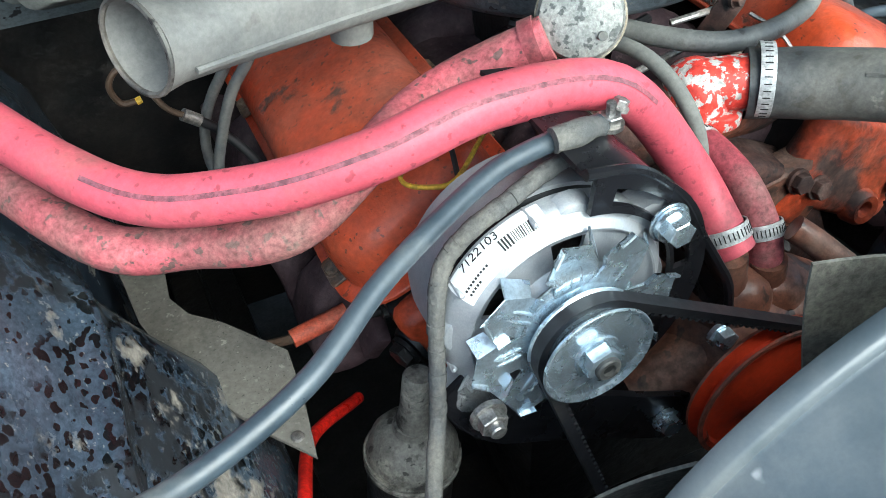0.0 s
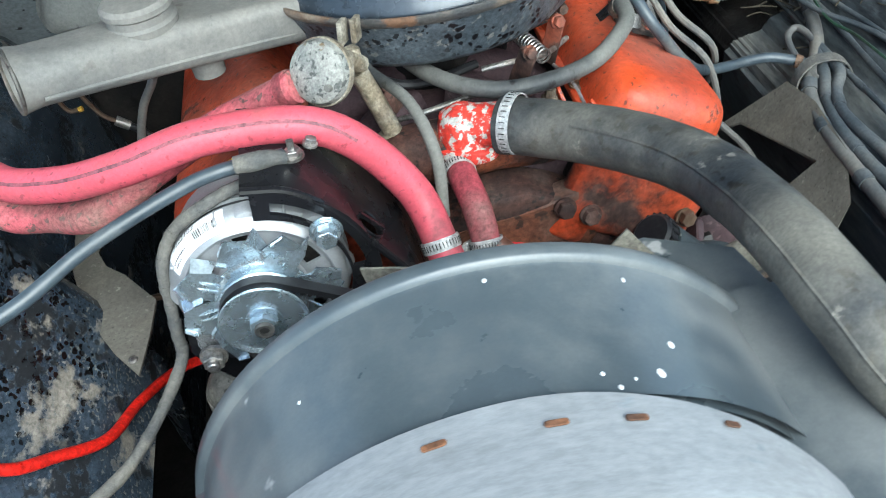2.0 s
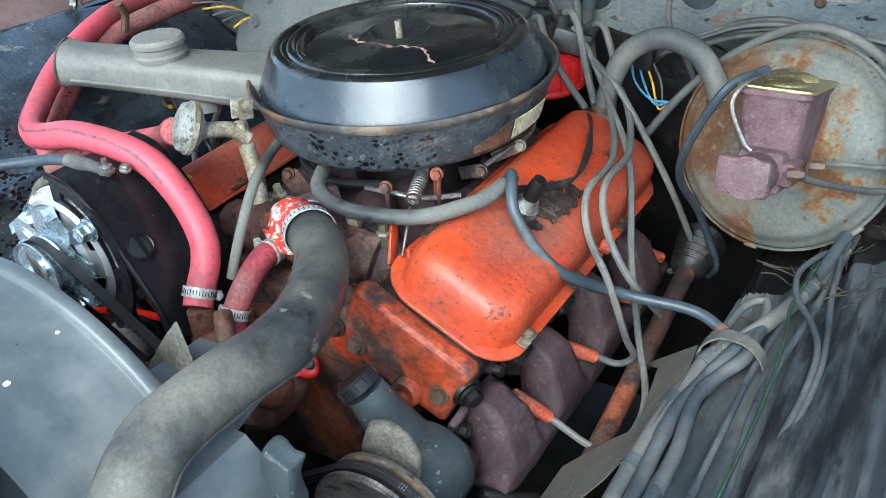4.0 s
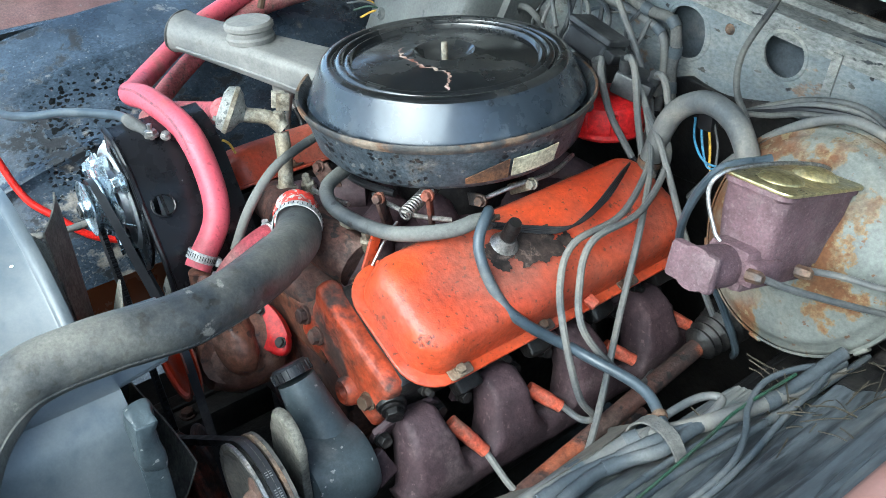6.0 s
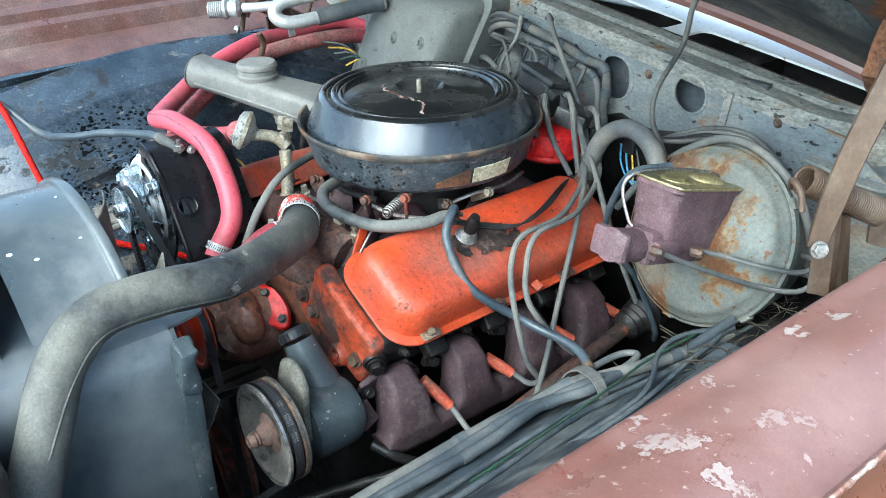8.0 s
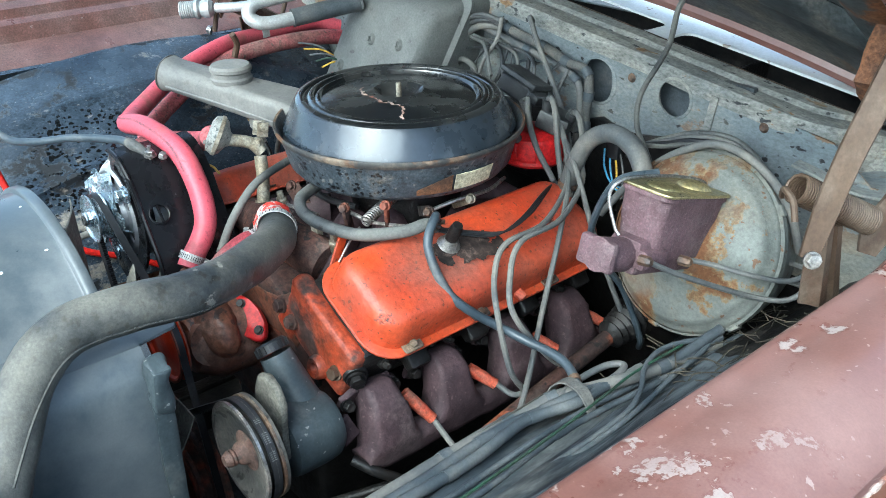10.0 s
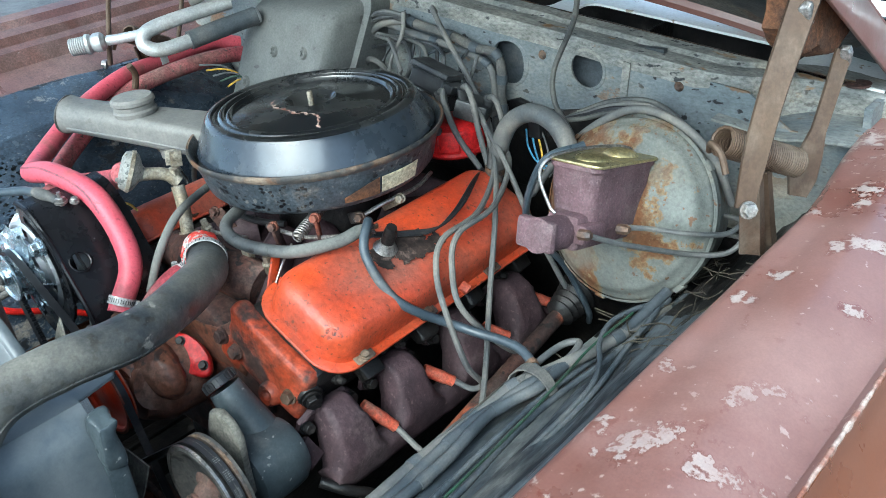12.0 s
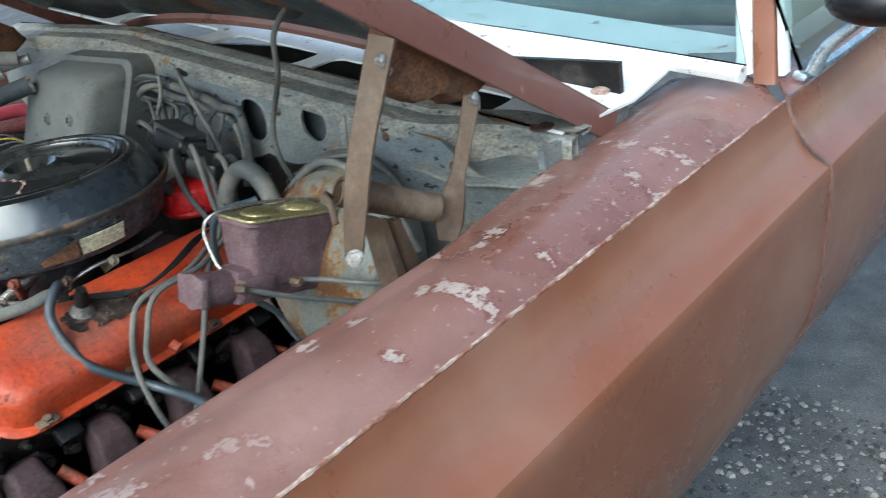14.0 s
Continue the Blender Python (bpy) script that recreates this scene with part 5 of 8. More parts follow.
part("lid_skirt", bm, SKIRT, ac, "sloping black lid skirt with bluish sky sheen put into its colour")
bm = B()
lathe(bm, [(0.1520, 1.0245), (0.1500, 1.0270), (0.1465, 1.0282), (0.1405, 1.0288), (0.1385, 1.0276), (0.1370, 1.0252), (0.1345, 1.0250), (0.1330, 1.0275), (0.1300, 1.0290), (0.1265, 1.0284), (0.1248, 1.0255), (0.1228, 1.0245), (0.1205, 1.0262), (0.1180, 1.0262),
           (0.1160, 1.0225), (0.1135, 1.0205), (0.1080, 1.0210), (0.075, 1.0250), (0.048, 1.0282), (0.041, 1.0310), (0.037, 1.0318), (0.034, 1.0295), (0.024, 1.0215), (0.012, 1.0195), (0, 1.0195)], AM, 128)
part("lid", bm, GLOSS_BLACK, ac, "glossy black lid with stepped rings")
bm = B()
lathe(bm, [(0, 1.018), (0.0042, 1.018), (0.0042, 1.040), (0.003, 1.0415), (0, 1.0415)], AM, 12)
part("centre_stud", bm, BRASS, ac)


def pan_wall(z):
    """Radius just outside the pan's wall."""
    return 0.1680 + (z - 0.934) * 0.268 + 0.0004


bm = B()
for k in range(8):
    a0, a1 = radians(-31 + 2.1 * k), radians(-31 + 2.1 * (k + 1))
    h0, h1 = 0.954 + 0.02 * (1 - k / 8) ** 1.2, 0.954 + 0.02 * (1 - (k + 1) / 8) ** 1.2
    bm.faces.new([bm.verts.new((AC.x + pan_wall(z) * math.cos(a), AC.y + pan_wall(z) * math.sin(a), z)) for z, a in ((0.9355, a0), (0.9355, a1), (0.961 - 0.9 * (h1 - 0.954), a1), (0.961 - 0.9 * (h0 - 0.954), a0))])
bmesh.ops.remove_doubles(bm, verts=bm.verts, dist=1e-4)
bmesh.ops.solidify(bm, geom=list(bm.faces), thickness=-0.0008)
part("rust_patch", bm, RUST, ac, "orange rust patch beside the sticker")
# a torn scrape of bare primer on the lid
crk = smooth_line([(x, y, 0) for x, y in ((-0.052, -0.028), (-0.040, -0.038), (-0.024, -0.045), (0.0, -0.048), (0.022, -0.047), (0.042, -0.039), (0.058, -0.041), (0.072, -0.050), (0.094, -0.067))], 12)
rows = []
for k, p in enumerate(crk):
    d = (crk[min(k + 1, len(crk) - 1)] - crk[max(k - 1, 0)]).normalized()
    side = Vector((-d.y, d.x, 0))
    c = p + side * (0.0045 * noise.noise((k * 0.23, 1.7, 0)) + 0.002 * noise.noise((k * 0.9, 5.1, 0)))
    hw = 0.0006 + 0.0026 * max(0.0, noise.noise((k * 0.31, 9.3, 0)) + 0.35)
    rows.append([AC + Vector((q.x, q.y, 1.0292 - 0.12 * (q.length - 0.048))) for q in (c - side * hw, c + side * hw)])
bm = loft(B(), rows, False, False)
part("scrape", bm, PRIMER, ac, "pale torn scrape in the lid's paint")
bm = B()
for k in range(7):
    a0, a1 = radians(-13 + 3.0 * k), radians(-13 + 3.0 * (k + 1))
    vs = [bm.verts.new((AC.x + r * math.cos(a), AC.y + r * math.sin(a), z)) for r, z, a in ((pan_wall(0.937), 0.937, a0), (pan_wall(0.937), 0.937, a1), (pan_wall(0.9615) + 0.0015, 0.9615, a1), (pan_wall(0.9615) + 0.0015, 0.9615, a0))]
    bm.faces.new(vs)
bmesh.ops.remove_doubles(bm, verts=bm.verts, dist=1e-4)
bmesh.ops.solidify(bm, geom=list(bm.faces), thickness=-0.001)
part("paper_sticker", bm, STICKER, ac, "yellowed paper sticker on the pan")
a, b = Vector((-0.165, 0.665, 0.972)), Vector((-0.388, 0.558, 1.006))
d = (b - a).normalized()
u = Vector((0, 0, 1)) - d * d.z
u.normalize()
w = d.cross(u)


def sn(f, wd, ht, r):
    c = a.lerp(b, f)
    return [c + w * x + u * y for x, y in rounded(wd, ht, r, 12)]


bm = B()
rings = [sn(-0.12, 0.10, 0.045, 0.012), sn(0.1, 0.085, 0.046, 0.012), sn(0.4, 0.072, 0.046, 0.013), sn(0.8, 0.064, 0.046, 0.018), sn(0.93, 0.062, 0.05, 0.024), sn(0.985, 0.064, 0.056, 0.027), sn(1.0, 0.066, 0.058, 0.0285),
         sn(0.995, 0.062, 0.054, 0.026), sn(0.93, 0.054, 0.043, 0.021), sn(0.6, 0.055, 0.038, 0.015)]
loft(bm, rings)
snork = part("snorkel", bm, SNORKEL, ac, "dusty grey intake snorkel with flared mouth")
for sg in (1, -1):
    part("snorkel_seam", tube(B(), [a.lerp(b, f) + w * (sg * wd) + u * -0.010 for f, wd in ((-0.05, 0.0455), (0.1, 0.0425), (0.4, 0.036), (0.8, 0.032), (0.93, 0.0312))], 0.0022, 6, 6), SNORKEL, snork)
part("mouth_rim", tube(B(), [b + w * (0.0328 * math.cos(q)) + u * (0.0285 * math.sin(q)) for q in span(0, 2 * math.pi, 40)], 0.0020, 6, raw=True), DUSTY_STEEL, snork, "rolled mouth rim")
bm = B()
lathe(bm, [(0.0, 0), (0.033, 0), (0.0335, 0.006), (0.031, 0.009), (0.031, 0.016), (0.0335, 0.018), (0.0335, 0.023), (0.030, 0.027), (0.0, 0.028)], Matrix.Translation((-0.275, 0.612, 1.008)), 32)
part("vacuum_motor", bm, SNORKEL, snork, "round dusty vacuum motor")
bm = B()
lathe(bm, [(0, -0.03), (0.016, -0.028), (0.018, 0), (0, 0)], Matrix.Translation((-0.235, 0.632, 0.965)), 16)
part("lower_stub", bm, SNORKEL, snork)

# ---- alternator ----
AX = Vector((-0.206, 0, 0.877))
alt = thing("alternator", (AX.x, 0.4, 0.80), "new bare aluminium alternator with zinc fan and pulley", "alternator")


def AY(y):
    return Matrix.Translation((AX.x, y, AX.z)) @ Matrix.Rotation(radians(90), 4, "X")


def around(a, r, y):
    return Vector((AX.x + r * math.cos(radians(a)), y, AX.z + r * math.sin(radians(a))))


# front housing with six open windows behind the fan
bm = lathe(B(), [(0.074, 0.0), (0.074, 0.008), (0.0728, 0.0115), (0.0705, 0.0145), (0.0675, 0.0180), (0.0640, 0.0212), (0.0622, 0.0225), (0.0610, 0.0222), (0.0600, 0.0205), (0.0585, 0.0195), (0.0565, 0.0195), (0.0420, 0.0195), (0.038, 0.0195), (0.034, 0.026), (0.016, 0.026), (0.016, 0.0)], AY(0.3895), 96)
gone = []
for f in bm.faces:
    c = f.calc_center_median() - Vector((AX.x, 0, AX.z))
    rr, aa = math.hypot(c.x, c.z), math.degrees(math.atan2(c.z, c.x)) % 60
    if 0.045 < rr < 0.0568 and 20 < aa < 40:
        gone.append(f)
bmesh.ops.delete(bm, geom=gone, context="FACES")
bm.normal_update()
bmesh.ops.solidify(bm, geom=list(bm.faces), thickness=0.0025)
part("front_housing", bm, ALU, alt)
bm = lathe(B(), [(0.03, 0.0), (0.074, 0.0), (0.074, -0.008), (0.0725, -0.012), (0.072, -0.034), (0.069, -0.046), (0.055, -0.056), (0, -0.058)], AY(0.3965), 64)
part("rear_housing", bm, ALU, alt)
bm = lathe(B(), [(0.05, 0.004), (0.0712, 0.004), (0.0712, -0.004), (0.05, -0.004)], AY(0.393), 64)
part("stator_ring", bm, BLACK, alt, "black stator gap")
bm = lathe(B(), [(0, 0), (0.056, 0), (0.056, -0.004), (0, -0.004)], AY(0.3795), 40)
part("rotor", bm, NEAR_BLACK, alt, "dark rotor behind the windows")
# bosses for the long case bolts, with open holes
for a in (84, 176, 268, 356):
    bm = B()
    m = AY(0.376) @ Matrix.Translation((0.0655 * math.cos(radians(a)), 0.0655 * math.sin(radians(a)), 0)) @ Matrix.Rotation(radians(a), 4, "Z")
    ring = [[m @ Vector((sx * q * 0.010 + off, sy * q * 0.0135, h)) for sx, sy in ((math.cos(radians(20 * i)), math.sin(radians(20 * i))) for i in range(18))] for q, h, off in ((1.0, -0.010, 0.002), (1.0, -0.003, 0.001), (0.9, 0.0005, 0.0), (0.75, 0.0015, -0.001), (0.28, 0.0015, -0.001), (0.26, -0.004, -0.001))]
    part("case_boss", loft(bm, ring), ALU, alt)
    bm = lathe(B(), [(0, 0), (0.0026, 0), (0.0026, 0.0024), (0, 0.0024)], m @ Matrix.Translation((-0.001, 0, -0.0003)), 10)
    part("bolt_hole", bm, DARK, alt)
for a in (30, 62, 105, 150, 198, 225, 300, 330):
    bm = box(B(), (0.004, 0.0030, 0.017), AY(0.3815) @ Matrix.Rotation(radians(a), 4, "Z") @ Matrix.Translation((0.0728, 0, 0)), 0.001, 1)
    part("case_rib", bm, ALU, alt)
for p, r in (((-0.143, 0.926), 0.0105), ((-0.262, 0.825), 0.016)):
    c, ctr = Vector(p), Vector((AX.x, AX.z))
    dr = (c - ctr).normalized()
    t = Vector((-dr.y, dr.x))
    a0 = math.atan2(dr.y, dr.x)
    out = [tuple(ctr + dr * 0.055 + t * 0.027)] + [(c.x + r * math.cos(a0 + s), c.y + r * math.sin(a0 + s)) for s in span(math.pi / 2, -math.pi / 2, 8)] + [tuple(ctr + dr * 0.055 - t * 0.027)]
    part("mounting_ear", slab(B(), out, 0.018, at_y(0.390), 0.002), ALU, alt)
# pressed zinc fan: a dished disc and eight folded blades
bm = lathe(B(), [(0.012, 0.004), (0.030, 0.004), (0.036, 0.0025), (0.041, 0.0005), (0.041, -0.0010), (0.036, 0.001), (0.030, 0.0025), (0.012, 0.0025)], AY(0.3565), 48)
fan = part("cooling_fan", bm, ZINC, alt, "bright zinc cooling fan")
random.seed(8)
for k in range(8):
    a = 10 + 45 * k + random.uniform(-4, 4)

    def P(da, r, h):
        return around(a + da, r, 0.356 - h)
    bm = B()
    face = [bm.verts.new(P(*q)) for q in ((-23, 0.036, 0.001), (-18, 0.0490, 0.001), (-10, 0.0635, 0.001), (4, 0.0680, 0.002), (19, 0.0545, 0.0035), (15, 0.0470, 0.0022), (21, 0.0360, 0.001))]
    fs = [bm.faces.new(face)]
    # side folded back towards the case, and a short raised lip with a notch
    back = [bm.verts.new(P(*q)) for q in ((-24, 0.0490, -0.009), (-15, 0.0660, -0.010))]
    fs.append(bm.faces.new((face[1], back[0], back[1], face[2])))
    lip = [bm.verts.new(P(*q)) for q in ((5.5, 0.0695, 0.0050), (12, 0.0625, 0.0070), (11, 0.0622, 0.0030))]
    fs.append(bm.faces.new((face[3], lip[0], lip[1], lip[2])))
    tab = [bm.verts.new(P(*q)) for q in ((19.5, 0.0552, 0.0070), (15.5, 0.0475, 0.0056))]
    fs.append(bm.faces.new((face[4], tab[0], tab[1], face[5])))
    bmesh.ops.recalc_face_normals(bm, faces=bm.faces)
    bm.normal_update()
    bmesh.ops.solidify(bm, geom=fs, thickness=0.0014)
    part("fan_blade", bm, ZINC, fan, "", 20)
    for da in (-7, 3):
        part("blade_rib", tube(B(), [P(da, 0.0365, 0.0012), P(da * 0.8, 0.047, 0.0018), P(da * 0.6, 0.053, 0.0006)], 0.0013, 8, 4), ZINC, fan)
bm = lathe(B(), [(0.0, 0.0175), (0.0315, 0.0175), (0.0330, 0.0188), (0.0348, 0.0202), (0.0355, 0.0198), (0.0355, 0.0185), (0.0275, 0.0115), (0.0275, 0.0085), (0.0355, 0.002), (0.0355, 0.0005), (0.034, -0.0004), (0, -0.001)], AY(0.349), 72)
pul = part("pulley", bm, ZINC, alt, "bright zinc pulley")
part("nut_washer", lathe(B(), [(0, 0), (0.0148, 0), (0.0142, 0.0018), (0, 0.0020)], AY(0.3317), 32), ZINC, pul)
bm = slab(B(), [(1.09 * x, 1.09 * y) for x, y in hexagon(0.0112)], 0.0085, AY(0.330) @ Matrix.Rotation(radians(20), 4, "Z"), 0.0009, 2)
part("shaft_nut", bm, ZINC, pul, "bright hex nut")
bm = lathe(B(), [(0.0042, -0.001), (0.0042, 0.0030), (0.0068, 0.0032), (0.0078, 0.0022), (0.0080, -0.002), (0, -0.002)], AY(0.3215), 24)
part("shaft_end", bm, DUSTY_STEEL, pul, "dull bronze shaft end")
part("hex_socket", slab(B(), hexagon(0.0043), 0.0004, AY(0.3210) @ Matrix.Rotation(radians(5), 4, "Z")), DARK, pul, "dark hex socket")
# label on the shoulder of the front housing
lab = B()
la0, la1 = radians(152), radians(99)


def on_case(a, y, lift):
    prof = ((0.3895, 0.074), (0.3815, 0.074), (0.378, 0.0728), (0.375, 0.0705), (0.3715, 0.0675), (0.3683, 0.0640))
    rr = prof[-1][1]
    for (ya, ra), (yb, rb) in zip(prof, prof[1:]):
        if yb <= y <= ya:
            rr = ra + (rb - ra) * (ya - y) / (ya - yb)
    rr += lift
    return Vector((AX.x + rr * math.cos(a), y, AX.z + rr * math.sin(a)))


for k in range(16):
    a0, a1 = la0 + (la1 - la0) * k / 16, la0 + (la1 - la0) * (k + 1) / 16
    for ya, yb in zip((0.3870, 0.3815, 0.378, 0.375, 0.3715), (0.3815, 0.378, 0.375, 0.3715, 0.3697)):
        lab.faces.new([lab.verts.new(on_case(a, y, 0.0006)) for a, y in ((a0, ya), (a1, ya), (a1, yb), (a0, yb))])
bmesh.ops.remove_doubles(lab, verts=lab.verts, dist=1e-5)
bmesh.ops.solidify(lab, geom=list(lab.faces), thickness=-0.0003)
lb = part("case_label", lab, LABEL, alt, "white label reading 7122103 above a bar code")


def case_text(body, a_mid, y, size, name):
    cu = bpy.data.curves.new(name, "FONT")
    cu.body, cu.size, cu.align_x, cu.align_y = body, size, "CENTER", "CENTER"
    ob = bpy.data.objects.new(name, cu)
    scene.collection.objects.link(ob)
    dg = bpy.context.evaluated_depsgraph_get()
    me = bpy.data.meshes.new_from_object(ob.evaluated_get(dg))
    bpy.data.objects.remove(ob)
    bmt = bmesh.new()
    bmt.from_mesh(me)
    bpy.data.meshes.remove(me)
    for v in bmt.verts:
        x, yy = v.co.x, v.co.y
        v.co = on_case(a_mid - x / 0.073, y + yy, 0.0011)
    part(name, bmt, INK, lb)


case_text("7122103", radians(131), 0.3832, 0.0082, "label_number")
bm = B()
random.seed(5)
x = 0.0
while x < 0.023:
    wdt = random.choice((0.0005, 0.0008, 0.0012))
    a0, a1 = radians(122) - x / 0.071, radians(122) - (x + wdt) / 0.071
    bm = B()
    for ya, yb in ((0.3792, 0.378), (0.378, 0.375), (0.375, 0.3735)):
        bm.faces.new([bm.verts.new(on_case(a, y, 0.0011)) for a, y in ((a0, ya), (a1, ya), (a1, yb), (a0, yb))])
    part("code_bar", bm, INK, lb)
    x += wdt + random.choice((0.0005, 0.0007, 0.001))
for k, y in enumerate((0.3752, 0.3728)):
    for j in range(9 - 4 * k):
        a0 = radians(148 - 1.9 * j)
        bm = B()
        bm.faces.new([bm.verts.new(on_case(a, yy, 0.0011)) for a, yy in ((a0, y), (a0 - 0.022, y), (a0 - 0.022, y - 0.0011), (a0, y - 0.0011))])
        part("print_bar", bm, INK, lb)
bm = B()
bolt(bm, (-0.143, 0.362, 0.926), (0, -1, 0), 0.0090, 0.012, True, 10)
lathe(bm, [(0, 0), (0.0135, 0), (0.0125, 0.002), (0, 0.002)], at_y(0.3635) @ Matrix.Translation((-0.143, 0.926, 0)) @ Matrix.Rotation(radians(180), 4, "X"), 24)
solo("adjusting_bolt", bm, ZINC, "zinc hex bolt in the slotted alternator bracket", "bolt", "alternator bolts")
bm = B()
bolt(bm, (-0.262, 0.357, 0.825), (0, -1, 0), 0.0095, 0.011, True, 25)
lathe(bm, [(0, 0), (0.0055, 0), (0.0055, 0.005), (0.0045, 0.006), (0, 0.006)], axis((-0.262, 0.347, 0.825), (0, -1, 0)), 14)
solo("pivot_bolt", bm, STEEL, "steel hex pivot bolt under the alternator", "bolt", "alternator bolts")

# black bracket that wraps the alternator
br = thing("alternator_bracket", (-0.13, 0.42, 0.79), "satin black curved steel alternator bracket with slot", "bracket")


WRAP = smooth_line([(-0.198, 0, 0.974), (-0.163, 0, 0.965), (-0.132, 0, 0.936), (-0.1105, 0, 0.899), (-0.092, 0, 0.868), (-0.077, 0, 0.84), (-0.069, 0, 0.80)], 8)


def shell(u, v):
    k = u * (len(WRAP) - 1)
    a = WRAP[min(int(k), len(WRAP) - 2)]
    p = a.lerp(WRAP[min(int(k), len(WRAP) - 2) + 1], k - min(int(k), len(WRAP) - 2))
    return Vector((p.x - 0.01 * max(0.0, v - 0.8), 0.372 + 0.118 * v, p.z))


HOLE = Vector((-0.1105, 0.394, 0.898))
wrap = sheet(B(), shell, 120, 60)
gone = []
for f in wrap.faces:
    d = f.calc_center_median() - HOLE
    if (Vector((d.x, 0, d.z)).length / 0.0135) ** 2 + (d.y / 0.0135) ** 2 < 1:
        gone.append(f)
bmesh.ops.delete(wrap, geom=gone, context="FACES")
wrap.normal_update()
bmesh.ops.solidify(wrap, geom=list(wrap.faces), thickness=0.003)
part("wrap_plate", wrap, BLACK, br)
bm = lathe(B(), [(0.0128, -0.002), (0.0150, -0.002), (0.0150, 0.0012), (0.0140, 0.0016), (0.0128, 0.0008)], axis((-0.1100, 0.394, 0.8985), (0.79, 0, 0.61)), 32)
part("hole_rim", bm, BLACK, br)
rim = [shell(u, 0.0) + Vector((0, -0.001, 0)) for u in span(0, 1, 40)]
part("rolled_lip", tube(B(), rim, 0.0035, 8, raw=True), BLACK, br)
# slotted front flange
outer = [(AX.x + 0.004 + 0.0955 * math.cos(radians(a)), AX.z + 0.0955 * math.sin(radians(a))) for a in span(84, -60, 32)]
inner = [(AX.x + 0.004 + 0.070 * math.cos(radians(a)), AX.z + 0.070 * math.sin(radians(a))) for a in span(-60, 84, 24)]
slot = [(AX.x + 0.0875 * math.cos(radians(a)), AX.z + 0.0875 * math.sin(radians(a))) for a in span(72, 2, 16)] + [(AX.x + 0.0765 * math.cos(radians(a)), AX.z + 0.0765 * math.sin(radians(a))) for a in span(2, 71, 16)]
part("slotted_flange", plate(B(), outer + inner, [slot], -0.004, at_y(0.368)), BLACK, br)
bm = B()
slab(bm, [(-0.275, 0.800), (-0.262, 0.780), (-0.243, 0.762), (-0.20, 0.742), (-0.14, 0.706), (-0.10, 0.682), (-0.080, 0.690), (-0.085, 0.728), (-0.125, 0.747), (-0.205, 0.796), (-0.235, 0.812), (-0.241, 0.832), (-0.252, 0.845), (-0.268, 0.847), (-0.281, 0.836), (-0.284, 0.818)], 0.006, at_y(0.378), 0.0015)
part("lower_strut", bm, BLACK, br, "black lower support plate")
bm = B()
box(bm, (0.003, 0.0035, 0.026), axis((-0.109, 0.394, 0.8992), (0.79, 0, 0.61)) @ Matrix.Rotation(radians(90), 4, "X") @ Matrix.Translation((0, 0.002, 0)))
part("hole_bar", bm, BLACK, br)
for p in ((-0.106, 0.371, 0.712), (-0.058, 0.385, 0.770)):
    bm = B()
    bolt(bm, p, (0, -1, 0), 0.009, 0.011, True, 8)
    part("bracket_bolt", bm, ZINC, br)
def coil(a, b, r, wire, turns):
    a, b = Vector(a), Vector(b)
    d = (b - a).normalized()
    u = d.orthogonal().normalized()
    w = d.cross(u)
    return tube(B(), [a.lerp(b, k / (turns * 10)) + (u * math.cos(k * math.pi / 5) + w * math.sin(k * math.pi / 5)) * r for k in range(turns * 10 + 1)], wire, 5, raw=True)


solo("throttle_spring", coil((0.095, 0.598, 0.895), (0.07, 0.668, 0.905), 0.0075, 0.0013, 16), STEEL, "dull steel throttle return spring", "spring")
bm = B()
tube(bm, [(0.10, 0.585, 0.893), (0.112, 0.56, 0.885), (0.12, 0.535, 0.865)], 0.0018, 6, 4)
solo("throttle_rod", bm, STEEL, "thin steel throttle rod", "rod")
for p, q in (((0.095, 0.56, 0.885), (0.105, 0.535, 0.85)), ((0.125, 0.545, 0.868), (0.14, 0.52, 0.845))):
    bm = bar(B(), p, q, 0.014, 0.004)
    solo("orange_tab", bm, ORANGE, "orange painted steel lifting tab", "bracket", "lifting tabs")
bm = bar(B(), (0.255, 0.735, 0.802), (0.268, 0.738, 0.795), 0.014, 0.010)
solo("wire_connector", bm, BOOT, "small orange wire connector by the cover", "connector")
m = cover_pose(1)
bm = B()
p = m @ Vector((-0.012, -0.055, 0.056))
lathe(bm, [(0, 0), (0.015, 0), (0.017, 0.004), (0.013, 0.010), (0.010, 0.018), (0, 0.018)], axis(p, VC_N), 20)
solo("pcv_grommet", bm, STEEL, "dull steel collar in the rocker cover", "collar")


def shell_height(x, y):
    """Height of the rocker cover's skin over its flange, away from its ends."""
    q = 0.0
    while q < 1.55 and 0.011 + 0.009 * q / 1.571 + 0.036 * (1 - math.cos(q)) ** 1.7 < 0.0825 - abs(x):
        q += 0.01
    return 0.004 + 0.055 * math.sin(q) ** 0.75 + 0.0012 * math.sin(q) ** 4


def stain(cx, cy, rx, ry, seed):
    def f(u, v):
        a = 2 * math.pi * u
        k = v * (1 + 0.55 * noise.noise((math.cos(a) * 1.6, math.sin(a) * 1.6, seed)) + 0.25 * noise.noise((math.cos(a) * 6, math.sin(a) * 6, seed)))
        x, y = cx + rx * k * math.cos(a), cy + ry * k * math.sin(a)
        return m @ Vector((x, y, shell_height(x, y) + 0.0010))
    return sheet(B(), f, 64, 8)


